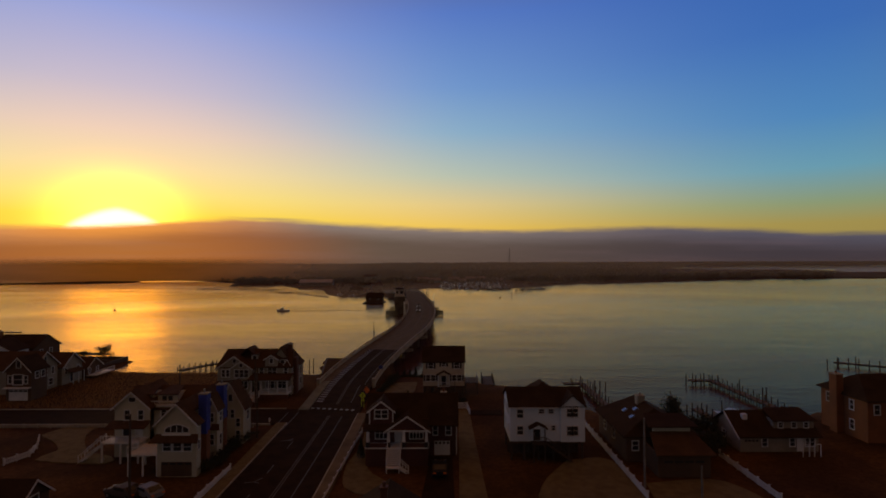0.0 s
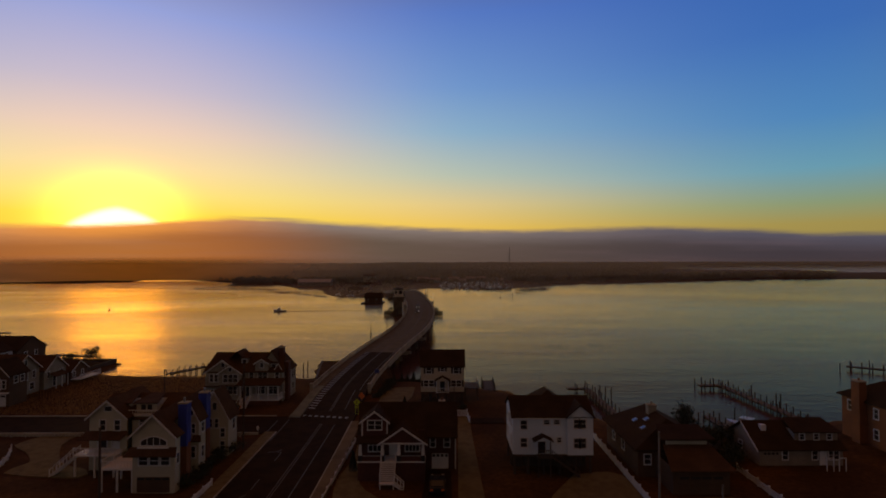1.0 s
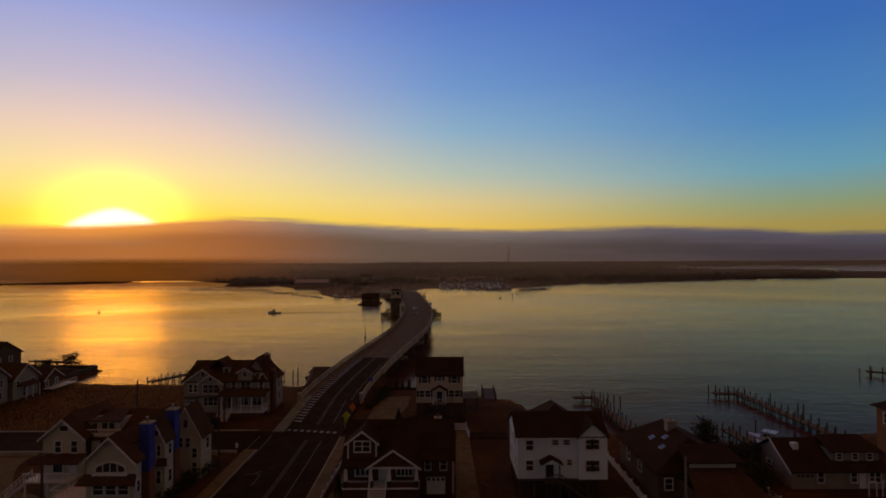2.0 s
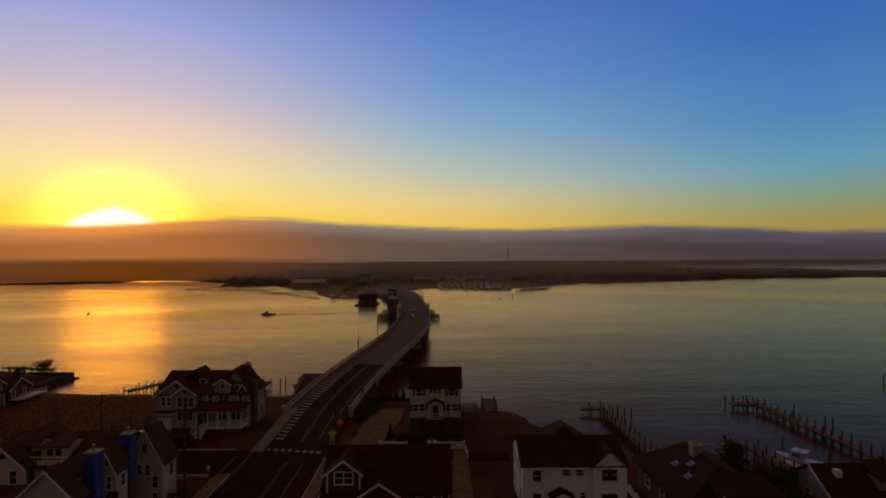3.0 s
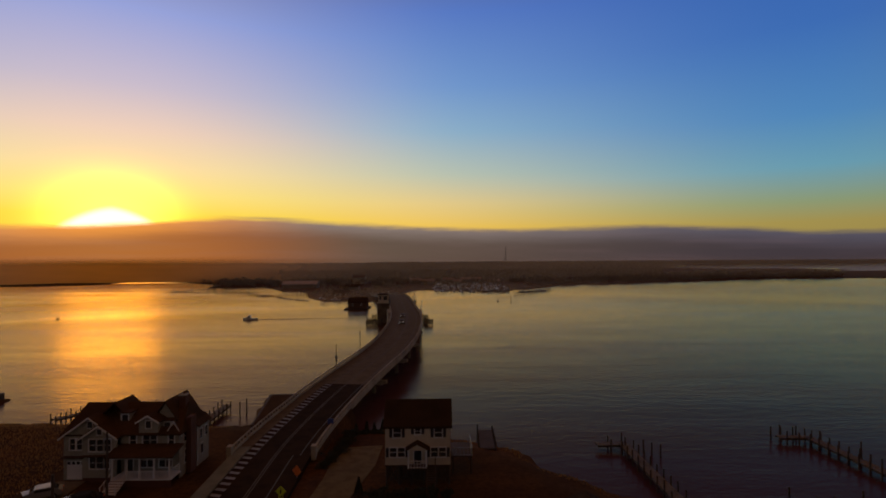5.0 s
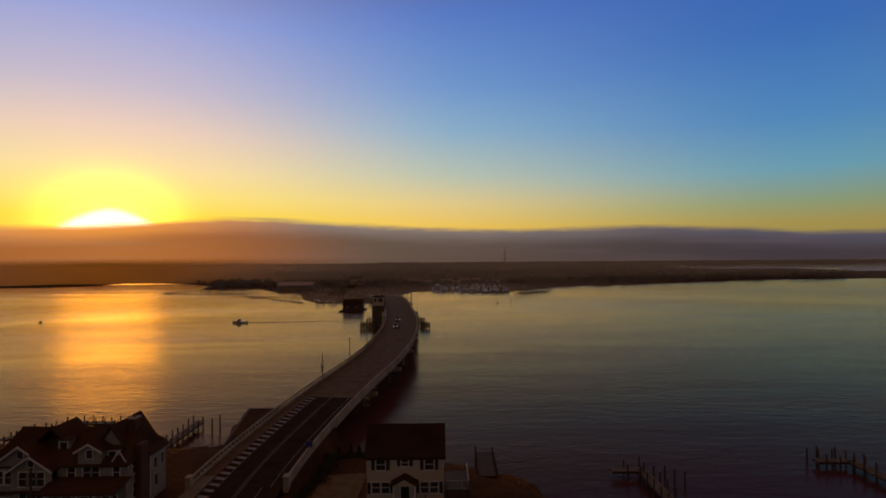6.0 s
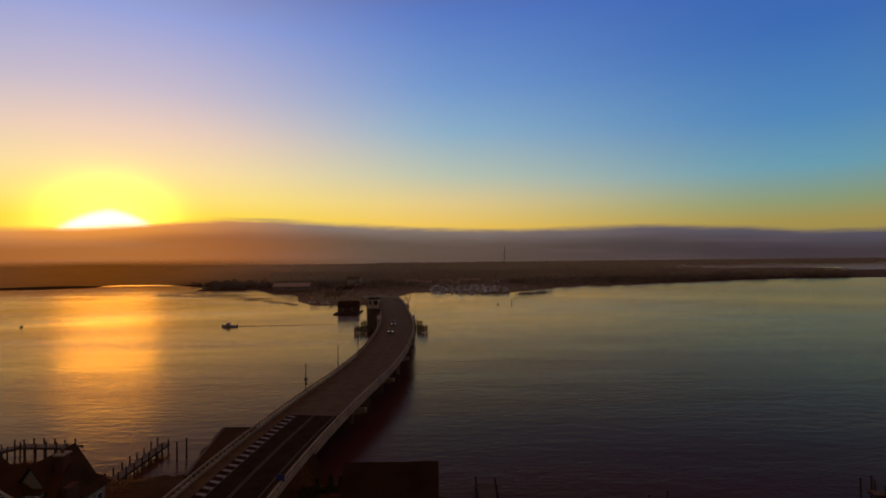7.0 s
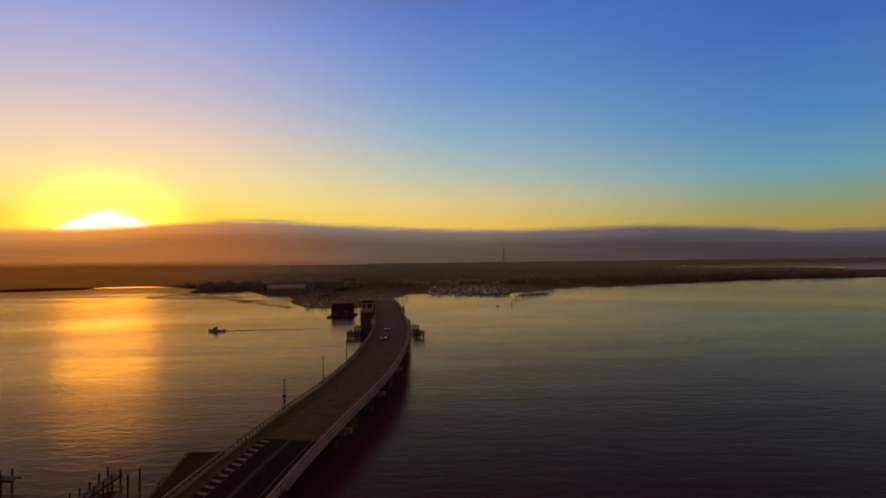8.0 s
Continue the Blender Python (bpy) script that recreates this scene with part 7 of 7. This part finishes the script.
leafy("shrub", -10.1, 81, 2, 2.6, 1.3, "dark conical evergreen shrub in the yard", "cone", 31, LEAF, 900)
leafy("shrub", -5.4, 109.2, 2, 2.4, 1.4, "dark conical evergreen shrub by the drive", "cone", 32, LEAF, 900)
for k in range(7):
    leafy("shrub", -4.0 + k * 1.5, 108.6 + 0.3 * (k % 2), 2, 1.3, 2.0, "low dark hedge shrub before the raised house", "round", 40 + k, LEAF, 500)
for k in range(9):
    leafy("shrub", -29.5 + 0.4 * (k % 3), 76 + k * 1.6, 2, 1.5, 2.2, "low dark shrub beside the beige house", "round", 60 + k, LEAF, 450)
for k in range(8):
    leafy("shrub", -11 + k * 1.2, 133.5, 1.5, 0.8, 1.6, "low dark hedge shrub by the shore", "round", 80 + k, LEAF, 450)

for k in range(12):
    leafy("shrub", -11.6 + 0.35 * (k % 3) + 0.12 * k, 119 + k * 1.15, 1.7, 0.9 + 0.2 * (k % 3), 1.9, "dark bushy shrub on the bridge embankment", "round", 100 + k, LEAF, 450)

# dry grass along the shore and in the west lots
g = np.random.default_rng(8)
X, Y = g.uniform(-100, 60, 150000), g.uniform(62, 150, 150000)
hh = near_height(X, Y)
edge = distance_in(NEAR_SHORE, X, Y)
ok = (hh > 0.5) & ((edge < 2.2) | ((X < -26) & (edge < 9)) | ((X < -47) & (Y > 107) & (Y < 145))) & ~((X > -33.5) & (X < -11.5) & (Y > 100)) & ~((abs(X - 1.5) < 6) & (abs(Y - 116) < 6)) & ~((X > -47) & (X < -27) & (Y > 106) & (Y < 130))
X, Y, hh = X[ok], Y[ok], hh[ok]
a, tall, w = g.uniform(0, 6.28, len(X)), g.uniform(0.12, 0.4, len(X)), g.uniform(0.03, 0.09, len(X))
c, d = np.cos(a) * w, np.sin(a) * w
V = np.stack([np.stack([X - c, Y - d, hh - 0.05], -1), np.stack([X + c, Y + d, hh - 0.05], -1), np.stack([X + d * 2, Y - c * 2, hh + tall], -1)], 1).reshape(-1, 3)
me = bpy.data.meshes.new("dry_grass")
me.from_pydata(V.tolist(), [], np.arange(len(V)).reshape(-1, 3).tolist())
me.materials.append(GRASS)
tagged(new("dry_grass", me), "dry brown marsh grass tufts along the shore", "grass", "", "stuff")
